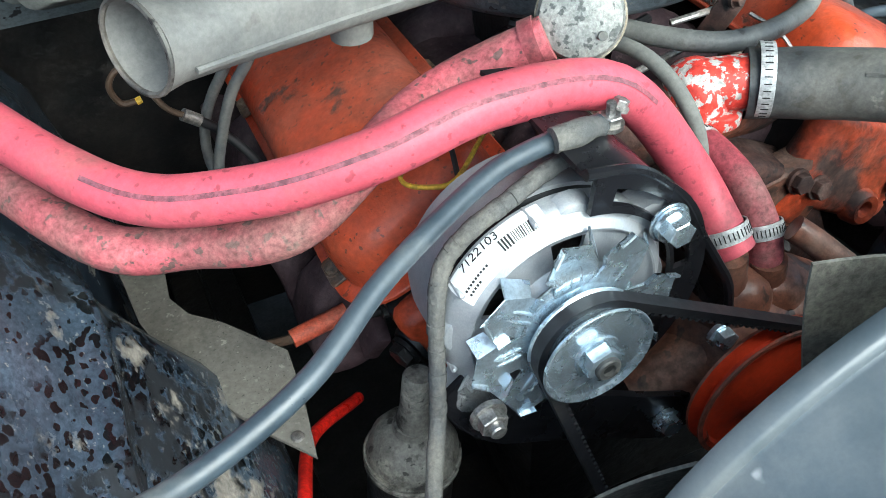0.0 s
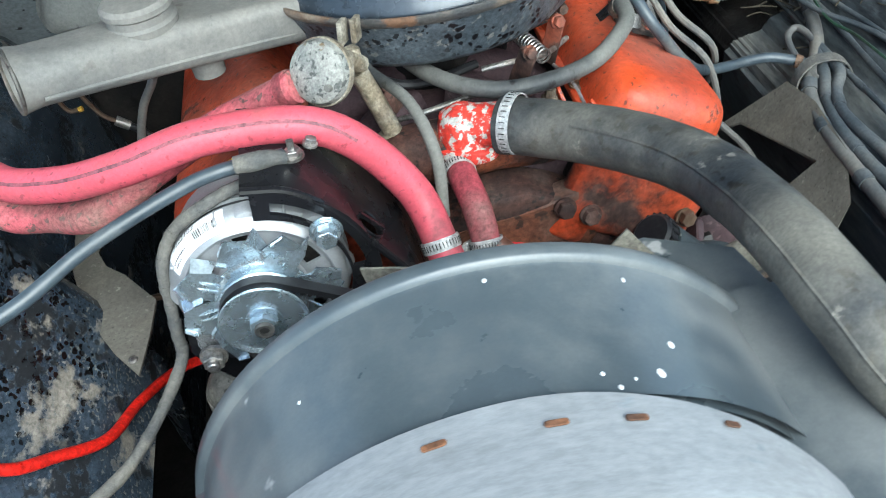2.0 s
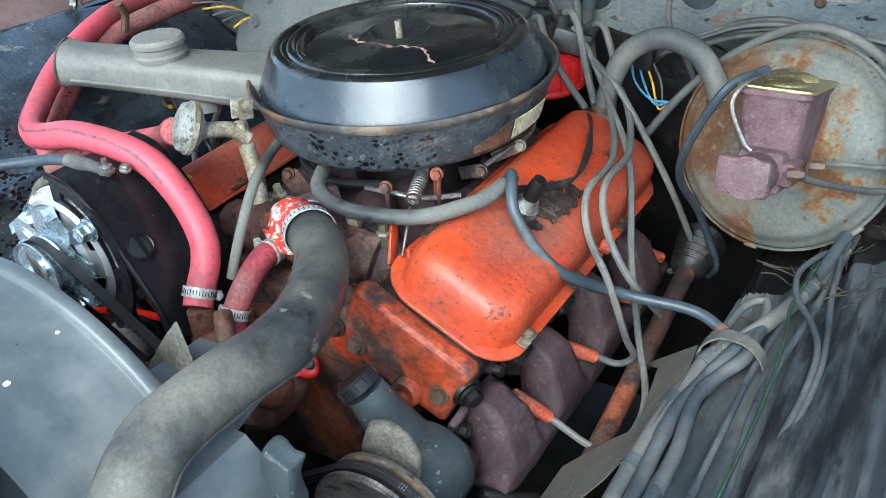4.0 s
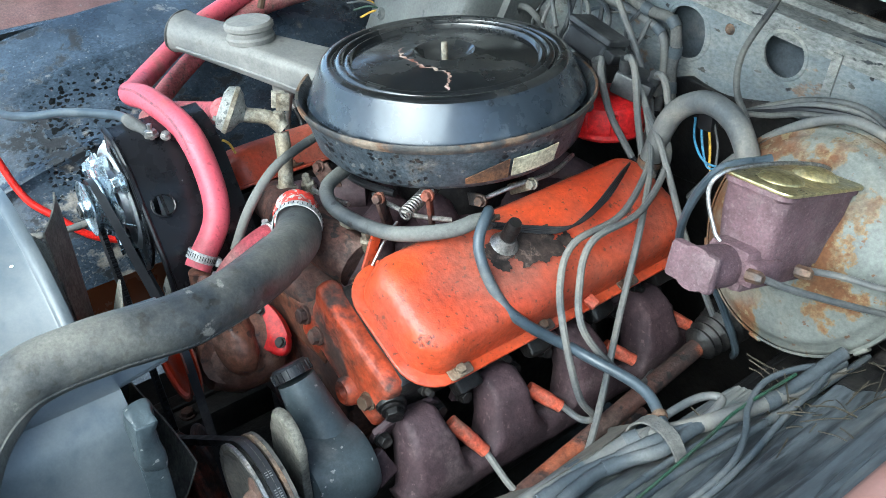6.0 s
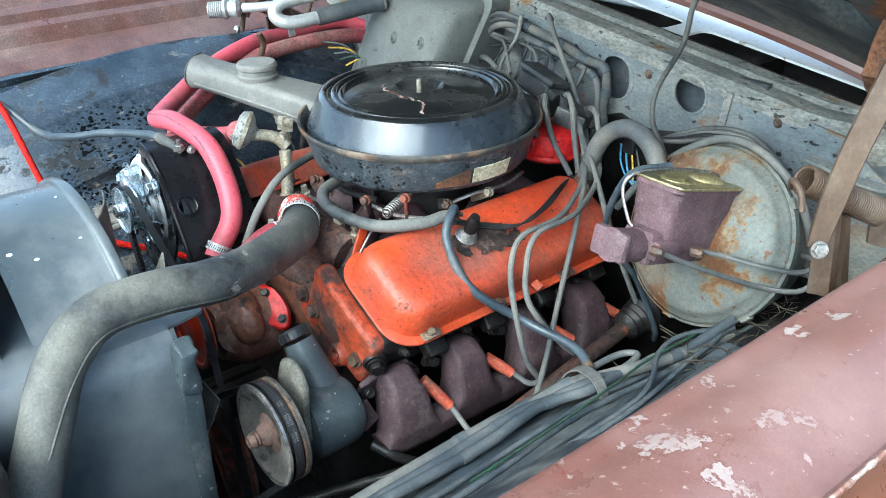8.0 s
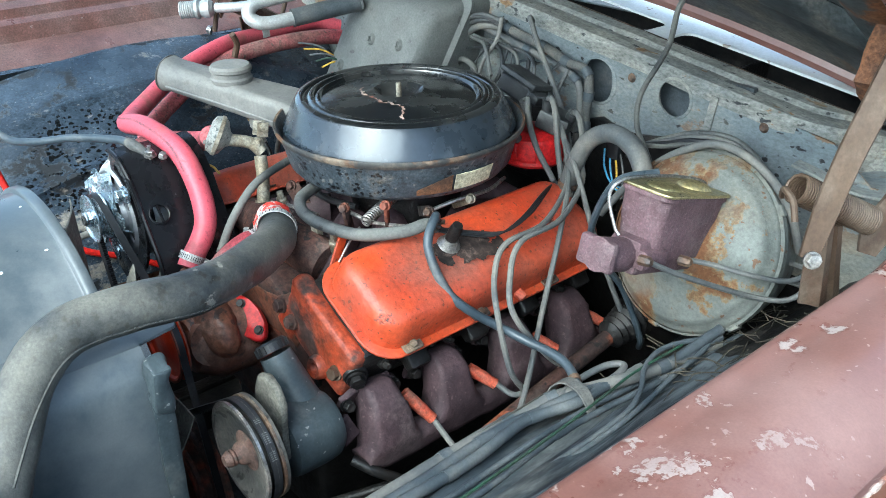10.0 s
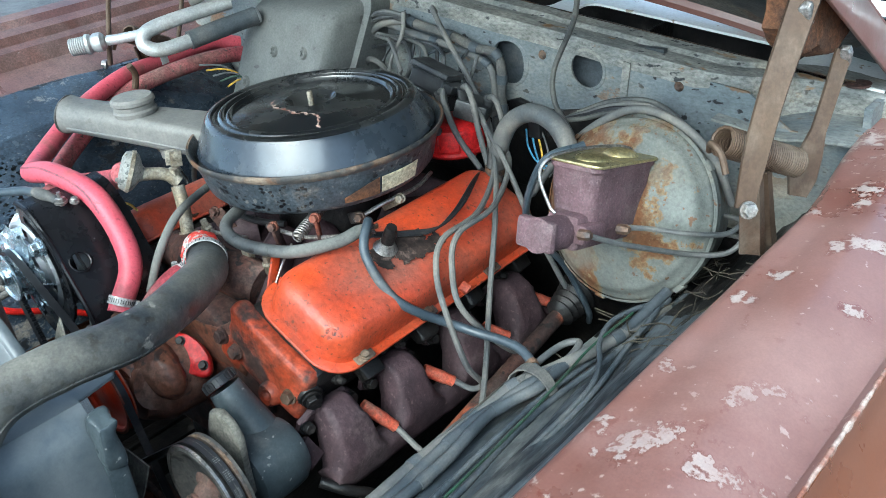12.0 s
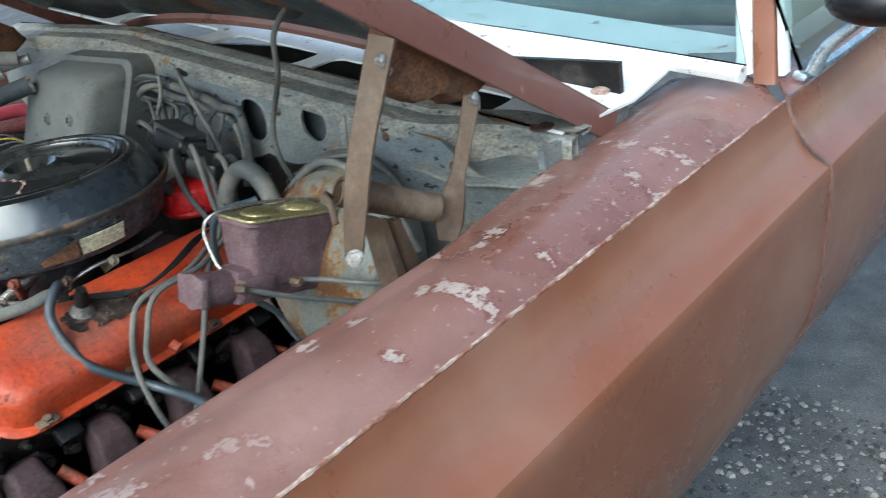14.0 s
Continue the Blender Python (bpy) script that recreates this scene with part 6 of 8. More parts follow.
cover_right = [o for o in bpy.data.objects if o.name.startswith("valve_cover") and o.location.x > 0][0]
for sx, sy, rx, ry, sd in ((0.006, -0.024, 0.026, 0.032, 1.0), (-0.004, -0.072, 0.018, 0.016, 4.0), (0.016, 0.016, 0.010, 0.012, 7.0)):
    part("oil_stain", stain(sx, sy, rx, ry, sd), STAIN, cover_right, "dry black oil stain")
bm = B()
lathe(bm, [(0, 0), (0.009, 0), (0.009, 0.02), (0.007, 0.03), (0, 0.03)], axis(p + VC_N * 0.015, VC_N), 14)
solo("pcv_valve", bm, NEAR_BLACK, "black crankcase vent valve", "valve")

# ---- fan, shroud, pulleys, belts ----
SC = Vector((-0.055, 0, 0.772))


def SY(y):
    return Matrix.Translation((SC.x, y, SC.z)) @ Matrix.Rotation(radians(90), 4, "X")


sh = thing("fan_shroud", (SC.x, 0.15, 0.5), "grey plastic fan shroud with scuffed round collar", "fan shroud")
bm = B()
lathe(bm, [(0.2195, 0.121), (0.2185, 0.0155), (0.2195, 0.0135), (0.2235, 0.012), (0.2250, 0.010), (0.2255, 0.002), (0.2245, 0.0), (0.214, 0.0), (0.213, 0.121)], SY(0.228), 96)
collar = part("collar", bm, SHROUD, sh)
for y, a, r in ((0.147, 26.1, 0.0030), (0.123, 21.7, 0.0036), (0.112, 14.1, 0.0022), (0.122, 12.2, 0.0018), (0.205, -0.3, 0.0020), (0.201, 23.0, 0.0022), (0.118, 17.0, 0.0014), (0.17, -34.0, 0.0016)):
    bm = B()
    a += 3
    er = Vector((math.sin(radians(a)), 0, math.cos(radians(a))))
    lathe(bm, [(0, 0.0006), (r * 0.7, 0.0005), (r, 0.0), (0, -0.0004)], axis(SC + Vector((0, y, 0)) + er * 0.2192, er) @ Matrix.Diagonal((1, 0.75, 1, 1)), 9)
    part("paint_fleck", bm, WHITE, collar, "white fleck of paint")
bm = B()
ol = [(-0.272, 0.45), (0.212, 0.45), (0.212, 0.845), (0.204, 0.880), (0.186, 0.899), (-0.2, 0.90), (-0.272, 0.83)]
plate(bm, ol, [ring2(SC.x, 0.70, 0.195, 0.195, 48)], 0.20, at_y(0.234))
part("box_panel", bm, SHROUD, sh)
bm = B()
box(bm, (0.030, 0.022, 0.062), Matrix.Translation((0.214, 0.236, 0.862)) @ Matrix.Rotation(radians(10), 4, "Y"), 0.004)
box(bm, (0.012, 0.024, 0.20), Matrix.Translation((0.213, 0.236, 0.76)), 0.003)
rough_up(bm, 0.006, 55, 3)
part("corner_tab", bm, PUMP, sh, "weathered blue-grey corner")
bm = slab(B(), [(0.041, 0.225), (0.053, 0.316), (0.098, 0.318), (0.158, 0.286), (0.170, 0.225)], 0.004, Matrix.Translation((0, 0, 0.885)), 0.0012, 1)
part("hose_shelf", bm, SHROUD, sh, "flat grey shelf under the radiator hose")
top = thing("radiator_cover", (SC.x, 0.0, 0.94), "pale grey curved panel over the radiator with rusty slots", "radiator cover")


def cover(u, v):
    a = radians(-88 + 176 * u)
    r = 0.2205 + 0.022 * v + 0.0012 * noise.noise((u * 5, v * 4, 0))
    return Vector((SC.x + r * math.sin(a), 0.109 - 0.055 * max(0.0, math.sin(a)) ** 2 - 0.33 * v, SC.z + r * math.cos(a)))


part("panel", sheet(B(), lambda u, v: cover(1 - u, v), 48, 10, -0.003), PANEL, top)
for a, y, ln in ((-10.2, 0.093, 0.014), (5.8, 0.088, 0.013), (16.5, 0.086, 0.013), (30.9, 0.084, 0.010)):
    bm = B()
    er = Vector((math.sin(radians(a)), 0, math.cos(radians(a))))
    m = Matrix.Translation(SC + Vector((0, y, 0)) + er * 0.2262) @ Matrix.Rotation(radians(a), 4, "Y")
    slab(bm, rounded(ln, 0.004, 0.0018, 3), 0.0014, m @ Matrix.Translation((0, 0, -0.0007)), 0.0004, 1)
    part("rusty_slot", bm, RUST, top, "small rusty slot")
fanob = thing("engine_fan", (-0.043, 0.27, 0.744), "dusty grey steel engine fan with broad blades", "fan")
bm = B()
lathe(bm, [(0, 0.03), (0.03, 0.03), (0.05, 0.02), (0.055, 0), (0, 0)], Matrix.Translation((-0.043, 0.275, 0.744)) @ Matrix.Rotation(radians(90), 4, "X"), 24)
part("fan_hub", bm, NEAR_BLACK, fanob)
for k in range(7):
    a = radians(360 / 7 * k + 48)
    bm = B()

    def blade(u, v):
        r = 0.05 + 0.168 * u - 0.014 * u * (1 - v)
        t = (v - 0.5) * (0.058 + 0.040 * u - 0.014 * u ** 4)
        return Vector((-0.043 + r * math.cos(a) - t * math.sin(a), 0.264 + t * 0.42 + 0.004 * math.sin(v * 3.1), 0.744 + r * math.sin(a) + t * math.cos(a)))
    sheet(bm, blade, 8, 6, 0.002)
    part("fan_blade", bm, BLADE, fanob)


def groove_pulley(name, c, y, r, wdt, mat, label, cat, grooves=1, dish=0.02):
    m = Matrix.Translation((c[0], y, c[1])) @ Matrix.Rotation(radians(90), 4, "X")
    prof = [(0.0, wdt - dish), (r * 0.35, wdt - dish), (r * 0.75, wdt - dish * 0.7), (r * 0.9, wdt - 0.002), (r - 0.002, wdt), (r, wdt - 0.002)]
    for g in range(grooves):
        h = wdt - 0.003 - g * (wdt - 0.006) / grooves
        st = (wdt - 0.006) / grooves
        prof += [(r, h), (r - 0.012, h - st * 0.35), (r - 0.012, h - st * 0.6), (r, h - st * 0.95)]
    prof += [(r, 0.0), (0, 0)]
    return solo(name, lathe(B(), prof, m, 64), mat, label, cat)


WPC = (-0.043, 0.744)
WPM = Matrix.Translation((WPC[0], 0.353, WPC[1])) @ Matrix.Rotation(radians(90), 4, "X")
wpp = solo("water_pump_pulley", lathe(B(), [(0.0, 0.012), (0.024, 0.012), (0.028, 0.0095), (0.050, 0.0092), (0.0535, 0.0105), (0.0555, 0.0140), (0.0605, 0.0152), (0.0620, 0.0145), (0.0620, 0.0130), (0.0530, 0.0095), (0.0530, 0.0060), (0.0620, 0.0022), (0.0620, 0.0008), (0.0605, 0.0), (0.03, 0.0), (0, 0.0)], WPM, 96), ORANGE_RED, "orange-red dished water pump pulley with worn rims", "pulley")
for h in (0.0008, 0.0142):
    bm = lathe(B(), [(0.0590, 0.0010), (0.0625, 0.0010), (0.0627, -0.0008), (0.0590, -0.0010)], WPM @ Matrix.Translation((0, 0, h)), 72)
    part("groove_edge", bm, ORANGE_OLD, wpp, "worn groove edge")
groove_pulley("crank_pulley", (EX, 0.52), 0.36, 0.095, 0.05, ORANGE_OLD, "worn orange crankshaft pulley", "pulley", 2, 0.03)


def belt(name, circles, y, label, wdt=0.0105, th=0.007):
    """A belt round circles given clockwise as (x, z, radius)."""
    pts = []
    n = len(circles)
    tang = []
    for i in range(n):
        (x0, z0, r0), (x1, z1, r1) = circles[i], circles[(i + 1) % n]
        d = Vector((x1 - x0, z1 - z0))
        L = d.length
        ang = math.atan2(d.y, d.x)
        off = math.acos((r0 - r1) / L)
        th_ = ang + off
        tang.append(th_)
    for i in range(n):
        x, z, r = circles[i]
        a0, a1 = tang[i - 1], tang[i]
        while a1 > a0:
            a1 -= 2 * math.pi
        steps = max(2, int((a0 - a1) / 0.12))
        for k in range(steps + 1):
            a = a0 + (a1 - a0) * k / steps
            pts.append((x, z, r, a))
    bm = B()
    rings = []
    for x, z, r, a in pts:
        rings.append([Vector((x + (r + dr) * math.cos(a), y + dy, z + (r + dr) * math.sin(a))) for dr, dy in ((0, -wdt / 2), (0, wdt / 2), (-th, wdt * 0.3), (-th, -wdt * 0.3))])
    rings.append(rings[0])
    loft(bm, rings, False)
    bmesh.ops.remove_doubles(bm, verts=bm.verts, dist=1e-5)
    ob = thing(name, (circles[0][0], y, circles[0][1]), label, "belt", "drive belts")
    part("belt_band", bm, RUBBER_CLEAN, ob)
    teeth = B()
    for a, c in zip(rings, rings[1:]):
        ln = (c[2] - a[2]).length
        for k in range(int(ln / 0.0065)):
            f = (k + 0.5) * 0.0065 / ln
            p, q = a[2].lerp(c[2], f), a[3].lerp(c[3], f)
            d = (c[2] - a[2]).normalized() * 0.0019
            inw = (p - a[0].lerp(c[0], f))
            inw.y = 0
            inw = inw.normalized() * 0.0022
            v = [teeth.verts.new(s) for s in (p - d, p + d, q + d, q - d, p - d * 0.6 + inw, p + d * 0.6 + inw, q + d * 0.6 + inw, q - d * 0.6 + inw)]
            for i in ((4, 5, 6, 7), (0, 1, 5, 4), (1, 2, 6, 5), (2, 3, 7, 6), (3, 0, 4, 7)):
                teeth.faces.new([v[n] for n in i])
    tagged(part("belt_teeth", teeth, RUBBER_CLEAN, ob), kind="stuff")
    return ob


belt("drive_belt", [(AX.x, AX.z, 0.0346), (*WPC, 0.0622), (EX, 0.52, 0.094)], 0.3430, "black ribbed rubber belt to the alternator")
psb = belt("drive_belt", [(0.226, 0.733, 0.0660), (EX, 0.52, 0.094)], 0.3235, "black rubber belt to the steering pump")

# pale stamped marks on the belt's back
for a0, n in ((66, 3), (50, 6), (30, 5)):
    for k in range(n):
        for y in (0.3213, 0.3252):
            a, b = radians(a0 - 2.1 * k), radians(a0 - 2.1 * k - 0.9)
            bm = B()
            bm.faces.new([bm.verts.new((0.226 + 0.0664 * math.cos(q), y + e, 0.733 + 0.0664 * math.sin(q))) for q, e in ((a, -0.0014), (b, -0.0014), (b, 0.0014), (a, 0.0014))])
            part("stamped_mark", bm, FADED_PRINT, psb, "pale stamped mark")

# ---- water pump, thermostat, hoses ----
wp = thing("water_pump", (EX, 0.40, 0.70), "rusty brown cast iron water pump with two outlets", "water pump")
bm = B()
lathe(bm, [(0, 0.045), (0.04, 0.045), (0.05, 0.03), (0.060, 0.01), (0.060, -0.04), (0, -0.04)], Matrix.Translation((EX, 0.41, 0.735)) @ Matrix.Rotation(radians(90), 4, "X"), 24)
rough_up(bm, 0.005, 35)
part("pump_body", bm, NECK, wp)
bm = B()
bmesh.ops.create_icosphere(bm, subdivisions=5, radius=1.0, matrix=Matrix.Translation((0.008, 0.402, 0.764)) @ Matrix.Rotation(radians(22), 4, "Y") @ Matrix.Diagonal((0.050, 0.028, 0.033, 1)))
rough_up(bm, 0.006, 22)
part("pump_arch", rough_up(bm, 0.0012, 110), NECK, wp)
bm = tube(B(), [(-0.112, 0.405, 0.705), (-0.075, 0.400, 0.722), (-0.03, 0.395, 0.740), (0.02, 0.392, 0.752)], lambda f: 0.026 + 0.010 * f, 18, 8, wob=0.10)
part("pump_leg", rough_up(bm, 0.0015, 90), NECK, wp, "brown iron leg reaching to the bracket")
bm = lathe(B(), [(0.0045, -0.001), (0.0045, 0.003), (0.0095, 0.003), (0.012, -0.004), (0.0045, -0.004)], axis((-0.012, 0.361, 0.752), (-0.2, -1, 0.35)), 18)
part("hole_boss", bm, NECK, wp)
part("open_hole", lathe(B(), [(0, 0.0), (0.0046, 0.0), (0.0046, 0.0012), (0, 0.0012)], axis((-0.012, 0.361, 0.752), (-0.2, -1, 0.35)), 14), DARK, wp)
for x, z in ((-0.052, 0.82), (-0.012, 0.80)):
    part("outlet_neck", tube(B(), [(x + 0.006, 0.402, z - 0.045), (x, 0.401, z + 0.012)], lambda f: 0.019 - 0.005 * f, 16, 5), NECK, wp)
    bm = B()
    bmesh.ops.create_icosphere(bm, subdivisions=4, radius=1.0, matrix=Matrix.Translation((x + 0.012, 0.404, z - 0.034)) @ Matrix.Diagonal((0.031, 0.030, 0.027, 1)))
    part("outlet_boss", rough_up(rough_up(bm, 0.004, 30), 0.001, 110), NECK, wp)
bm = tube(B(), [(-0.006, 0.392, 0.846), (0.008, 0.378, 0.835), (0.022, 0.364, 0.822)], 0.0100, 18, 5, wob=0.05)
part("plugged_stub", bm, NECK, wp, "rusty stub pipe")
part("red_plug", lathe(B(), [(0, 0.003), (0.007, 0.0025), (0.009, 0.0), (0, -0.002)], axis((0.0222, 0.3638, 0.8218), (0.62, -0.58, -0.52)), 18), RED_NEW, wp, "bright red plug in the stub")

ts = thing("thermostat_housing", (-0.006, 0.514, 0.865), "red paint flaking from a pale thermostat housing", "thermostat housing")
FLAKE = surface("flaking_red_paint", (0.60, 0.045, 0.03), (0.5, 0.04, 0.03), 20, 0.6, 0.45, 0, 0.3, 90, chip=(0.50, 0.49, 0.46), chip_scale=110, chip_at=0.55, chip_soft=0.03, chip_metal=0.3)
bm = B()
slab(bm, rounded(0.075, 0.05, 0.02, 5), 0.012, axis((-0.01, 0.512, 0.868), (0, 0, 1), -25), 0.002)
part("base_flange", bm, FLAKE, ts)
bm = B()
lathe(bm, [(0.027, 0), (0.027, 0.012), (0.022, 0.027), (0.01, 0.034), (0, 0.035)], Matrix.Translation((-0.006, 0.514, 0.878)), 24)
rough_up(bm, 0.002, 60)
part("dome", bm, FLAKE, ts)
bm = B()
tube(bm, [(-0.004, 0.512, 0.893), (0.03, 0.497, 0.896), (0.05, 0.487, 0.899)], 0.021, 16, 4)
part("outlet_neck", bm, FLAKE, ts)
for x, y in ((-0.042, 0.53), (0.022, 0.494)):
    bm = B()
    bolt(bm, (x, y, 0.881), (0, 0, 1), 0.008, 0.008)
    part("flange_bolt", bm, STEEL, ts)


def hose(name, pts, r, mat, label, cat="hose", seg=16, n=7, wob=0.03, group=""):
    return solo(name, tube(B(), pts, r, seg, n, wob=wob), mat, label, cat, group)


def cuffed_hose(name, pts, r, mat, label):
    """A hose with a spring clip at each end."""
    h = thing(name, pts[0], label, "hose")
    part("rubber_tube", tube(B(), pts, r, 20, 8, wob=0.04), mat, h)
    line = smooth_line(pts, 8)
    for p, q in ((line[3], line[5]), (line[-4], line[-6])):
        d = (q - p).normalized()
        bm = lathe(B(), [(r, -0.004), (r + 0.0016, -0.004), (r + 0.002, 0), (r + 0.0016, 0.004), (r, 0.004)], axis(p, d), 24)
        box(bm, (0.006, 0.004, 0.008), axis(p, d) @ Matrix.Translation((r + 0.004, 0, 0)), 0.001, 1)
        part("end_clip", bm, RUST_RIM, h, "rusty spring clip")
    return h


RADH = [(0.027, 0.500, 0.893), (0.067, 0.472, 0.897), (0.114, 0.417, 0.91), (0.149, 0.36, 0.92), (0.166, 0.302, 0.927), (0.17, 0.233, 0.938), (0.174, 0.166, 0.938), (0.194, 0.118, 0.913), (0.235, 0.08, 0.875), (0.269, 0.047, 0.825), (0.29, 0.03, 0.77), (0.30, 0.02, 0.70)]
rh = thing("radiator_hose", (0.17, 0.25, 0.70), "thick dusty black rubber radiator hose", "hose")
part("rubber_tube", tube(B(), RADH, 0.0265, 28, 8, wob=0.04), RADHOSE, rh)
rl = smooth_line(RADH, 8)
for nm, dirn, lb in (("moulded_seam", Vector((0.55, -0.2, -0.25)), "pale moulded seam line"), ("print_line", Vector((-0.75, -0.1, 0.55)), "faded print line")):
    rows = []
    for i in range(12, len(rl) - 20):
        t = (rl[i + 1] - rl[i - 1]).normalized()
        q = (dirn - t * dirn.dot(t)).normalized()
        side = t.cross(q)
        rr = 0.0265 * (1 + 0.04 * noise.noise(rl[i] * 30))
        rows.append([rl[i] + (q * math.cos(a) + side * math.sin(a)) * (rr + e) for a, e in ((-0.06, 0.0002), (0.0, 0.0011), (0.06, 0.0002))])
    part(nm, loft(B(), rows, False, False), RADHOSE, rh, lb)
fine = smooth_line(RADH, 60)
random.seed(23)
i = 0
while i < len(fine) - 8:
    p = fine[i]
    if not 0.185 < p.y < 0.325:
        i += 1
        continue
    n = random.choice((2, 3, 3, 4))
    t = (fine[i + n] - p).normalized()
    q = Vector((0.80, -0.25, -0.32))
    q = (q - t * q.dot(t)).normalized()
    side = t.cross(q)
    rr = 0.0265 * (1 + 0.04 * noise.noise(p * 30)) + 0.0006
    bm = B()
    vs = [[bm.verts.new(fine[j] + (q * math.cos(w) + side * math.sin(w)) * rr) for w in (-0.05, 0.05)] for j in (i, i + n)]
    bm.faces.new((vs[0][0], vs[0][1], vs[1][1], vs[1][0]))
    part("print_mark", bm, FADED_PRINT, rh, "pale illegible print")
    i += n + random.choice((1, 1, 2, 6))
PINK_A = [(-0.05, 0.398, 0.836), (-0.069, 0.442, 0.89), (-0.128, 0.45, 0.962), (-0.218, 0.441, 0.984), (-0.291, 0.44, 0.972), (-0.358, 0.467, 0.952), (-0.425, 0.512, 0.945), (-0.501, 0.621, 0.969), (-0.555, 0.746, 0.987), (-0.592, 0.853, 0.982), (-0.600, 0.976, 0.985), (-0.58, 1.03, 0.97)]
hh = thing("heater_hose", (-0.25, 0.44, 0.9), "faded pink rubber heater hose with a grey stripe", "hose", "heater hoses")
part("rubber_tube", tube(B(), PINK_A, 0.0155, 24, 8, wob=0.025), PINK, hh)
line = smooth_line(PINK_A, 8)
bm = B()
rows = []
for i in range(14, 50):
    t = (line[i + 1] - line[i - 1]).normalized()
    dirn = Vector((-0.12, -0.72, 0.68))
    dirn = (dirn - t * dirn.dot(t)).normalized()
    side = t.cross(dirn)
    rr = 0.0155 * (1 + 0.025 * noise.noise(line[i] * 30)) + 0.0005
    rows.append([line[i] + (dirn * math.cos(q) + side * math.sin(q)) * rr for q in (-0.10, 0.0, 0.10)])
loft(bm, rows, False, False)
part("printed_stripe", bm, STRIPE, hh, "faded grey printed stripe")
PINK_B = [(-0.146, 0.502, 0.976), (-0.195, 0.522, 0.951), (-0.239, 0.514, 0.94), (-0.285, 0.482, 0.935), (-0.337, 0.47, 0.913), (-0.391, 0.505, 0.895), (-0.449, 0.534, 0.9), (-0.521, 0.653, 0.936), (-0.536, 0.743, 0.964), (-0.531, 0.842, 0.975), (-0.521, 0.938, 0.975), (-0.51, 1.03, 0.96)]
hh = thing("heater_hose", (-0.35, 0.5, 0.88), "dirty pink heater hose below its twin", "hose", "heater hoses")
part("rubber_tube", tube(B(), PINK_B, 0.0150, 22, 8, wob=0.025), PINK_DIRTY, hh)
part("end_bead", tube(B(), [(-0.150, 0.505, 0.974), (-0.158, 0.509, 0.970)], 0.0165, 18, 3), PINK_OLD, hh, "swollen hose end")
BYPASS = [(-0.012, 0.402, 0.800), (-0.0125, 0.412, 0.83), (-0.014, 0.44, 0.853), (-0.018, 0.472, 0.863), (-0.02, 0.50, 0.862)]
bh = thing("bypass_hose", BYPASS[0], "short dirty red bypass hose", "hose", "heater hoses")
part("rubber_tube", tube(B(), BYPASS, 0.0135, 22, 8, wob=0.05), PINK_OLD, bh)
for p, q in ((BYPASS[0], BYPASS[1]), (BYPASS[-1], BYPASS[-2])):
    p, q = Vector(p), Vector(q)
    part("end_bead", tube(B(), [p.lerp(q, 0.05), p.lerp(q, 0.2)], 0.0148, 18, 3, wob=0.1), PINK_OLD, bh, "swollen hose end")


def clamp(p, d, r, label="worm-drive steel hose clamp", spin=0):
    c = thing("hose_clamp", p, label, "hose clamp", "hose clamps")
    m = axis(p, d, spin)
    bm = B()
    lathe(bm, [(r, -0.0055), (r + 0.0012, -0.0055), (r + 0.0014, 0), (r + 0.0012, 0.0055), (r, 0.0055)], m, 32)
    band = part("band", bm, CLAMP, c)
    for k in range(30):
        bm = B()
        a = radians(k * 10.5 + 26)
        box(bm, (0.0005, 0.0008, 0.0055), m @ Matrix.Rotation(a, 4, "Z") @ Matrix.Translation((r + 0.0014, 0, 0)))
        part("band_slot", bm, DARK, band)
    bm = B()
    box(bm, (0.006, 0.016, 0.011), m @ Matrix.Translation((r + 0.0035, 0, 0)), 0.0018)
    lathe(bm, [(0, 0), (0.004, 0), (0.004, 0.018), (0, 0.018)], m @ Matrix.Translation((r + 0.0045, 0.011, 0)) @ Matrix.Rotation(radians(90), 4, "X"), 10)
    part("screw_housing", bm, CLAMP, c)
    return c


clamp((-0.0535, 0.407, 0.848), (-0.12, 0.6, 0.8), 0.0162, spin=-120)
clamp((-0.0125, 0.4125, 0.831), (0, 0.55, 0.83), 0.0142, spin=-30)
clamp((-0.019, 0.486, 0.8625), (0, 1, 0), 0.0138, spin=0)
clamp((0.037, 0.4925, 0.8975), (0.8, -0.58, 0.06), 0.0272, spin=-70)
hose("clamp_strap", [(-0.495, 0.735, 1.02), (-0.50, 0.745, 1.0), (-0.505, 0.74, 0.975)], 0.006, TAN_STEEL, "tan strap round the heater hoses", "strap", 8, 4)

# heater control valve on its brass pipe
hv = thing("heater_valve", (-0.09, 0.52, 0.88), "grey vacuum heater valve on a dirty brass pipe", "heater valve")
vd = Vector((-0.45, -0.72, 0.42)).normalized()
bm = B()
lathe(bm, [(0, 0.014), (0.018, 0.0135), (0.026, 0.010), (0.0275, 0.006), (0.0285, 0.002), (0.0285, -0.003), (0.024, -0.008), (0.012, -0.014), (0.008, -0.02), (0, -0.02)], axis((-0.122, 0.503, 0.984), vd), 40)
disc = part("vacuum_disc", bm, VALVE_DISC, hv, "round mottled grey vacuum disc")
part("disc_rim", lathe(B(), [(0.0272, 0.0035), (0.0296, 0.0025), (0.0298, -0.0025), (0.0272, -0.0035)], axis((-0.122, 0.503, 0.984), vd), 40), BRASS, disc, "crimped tan rim")
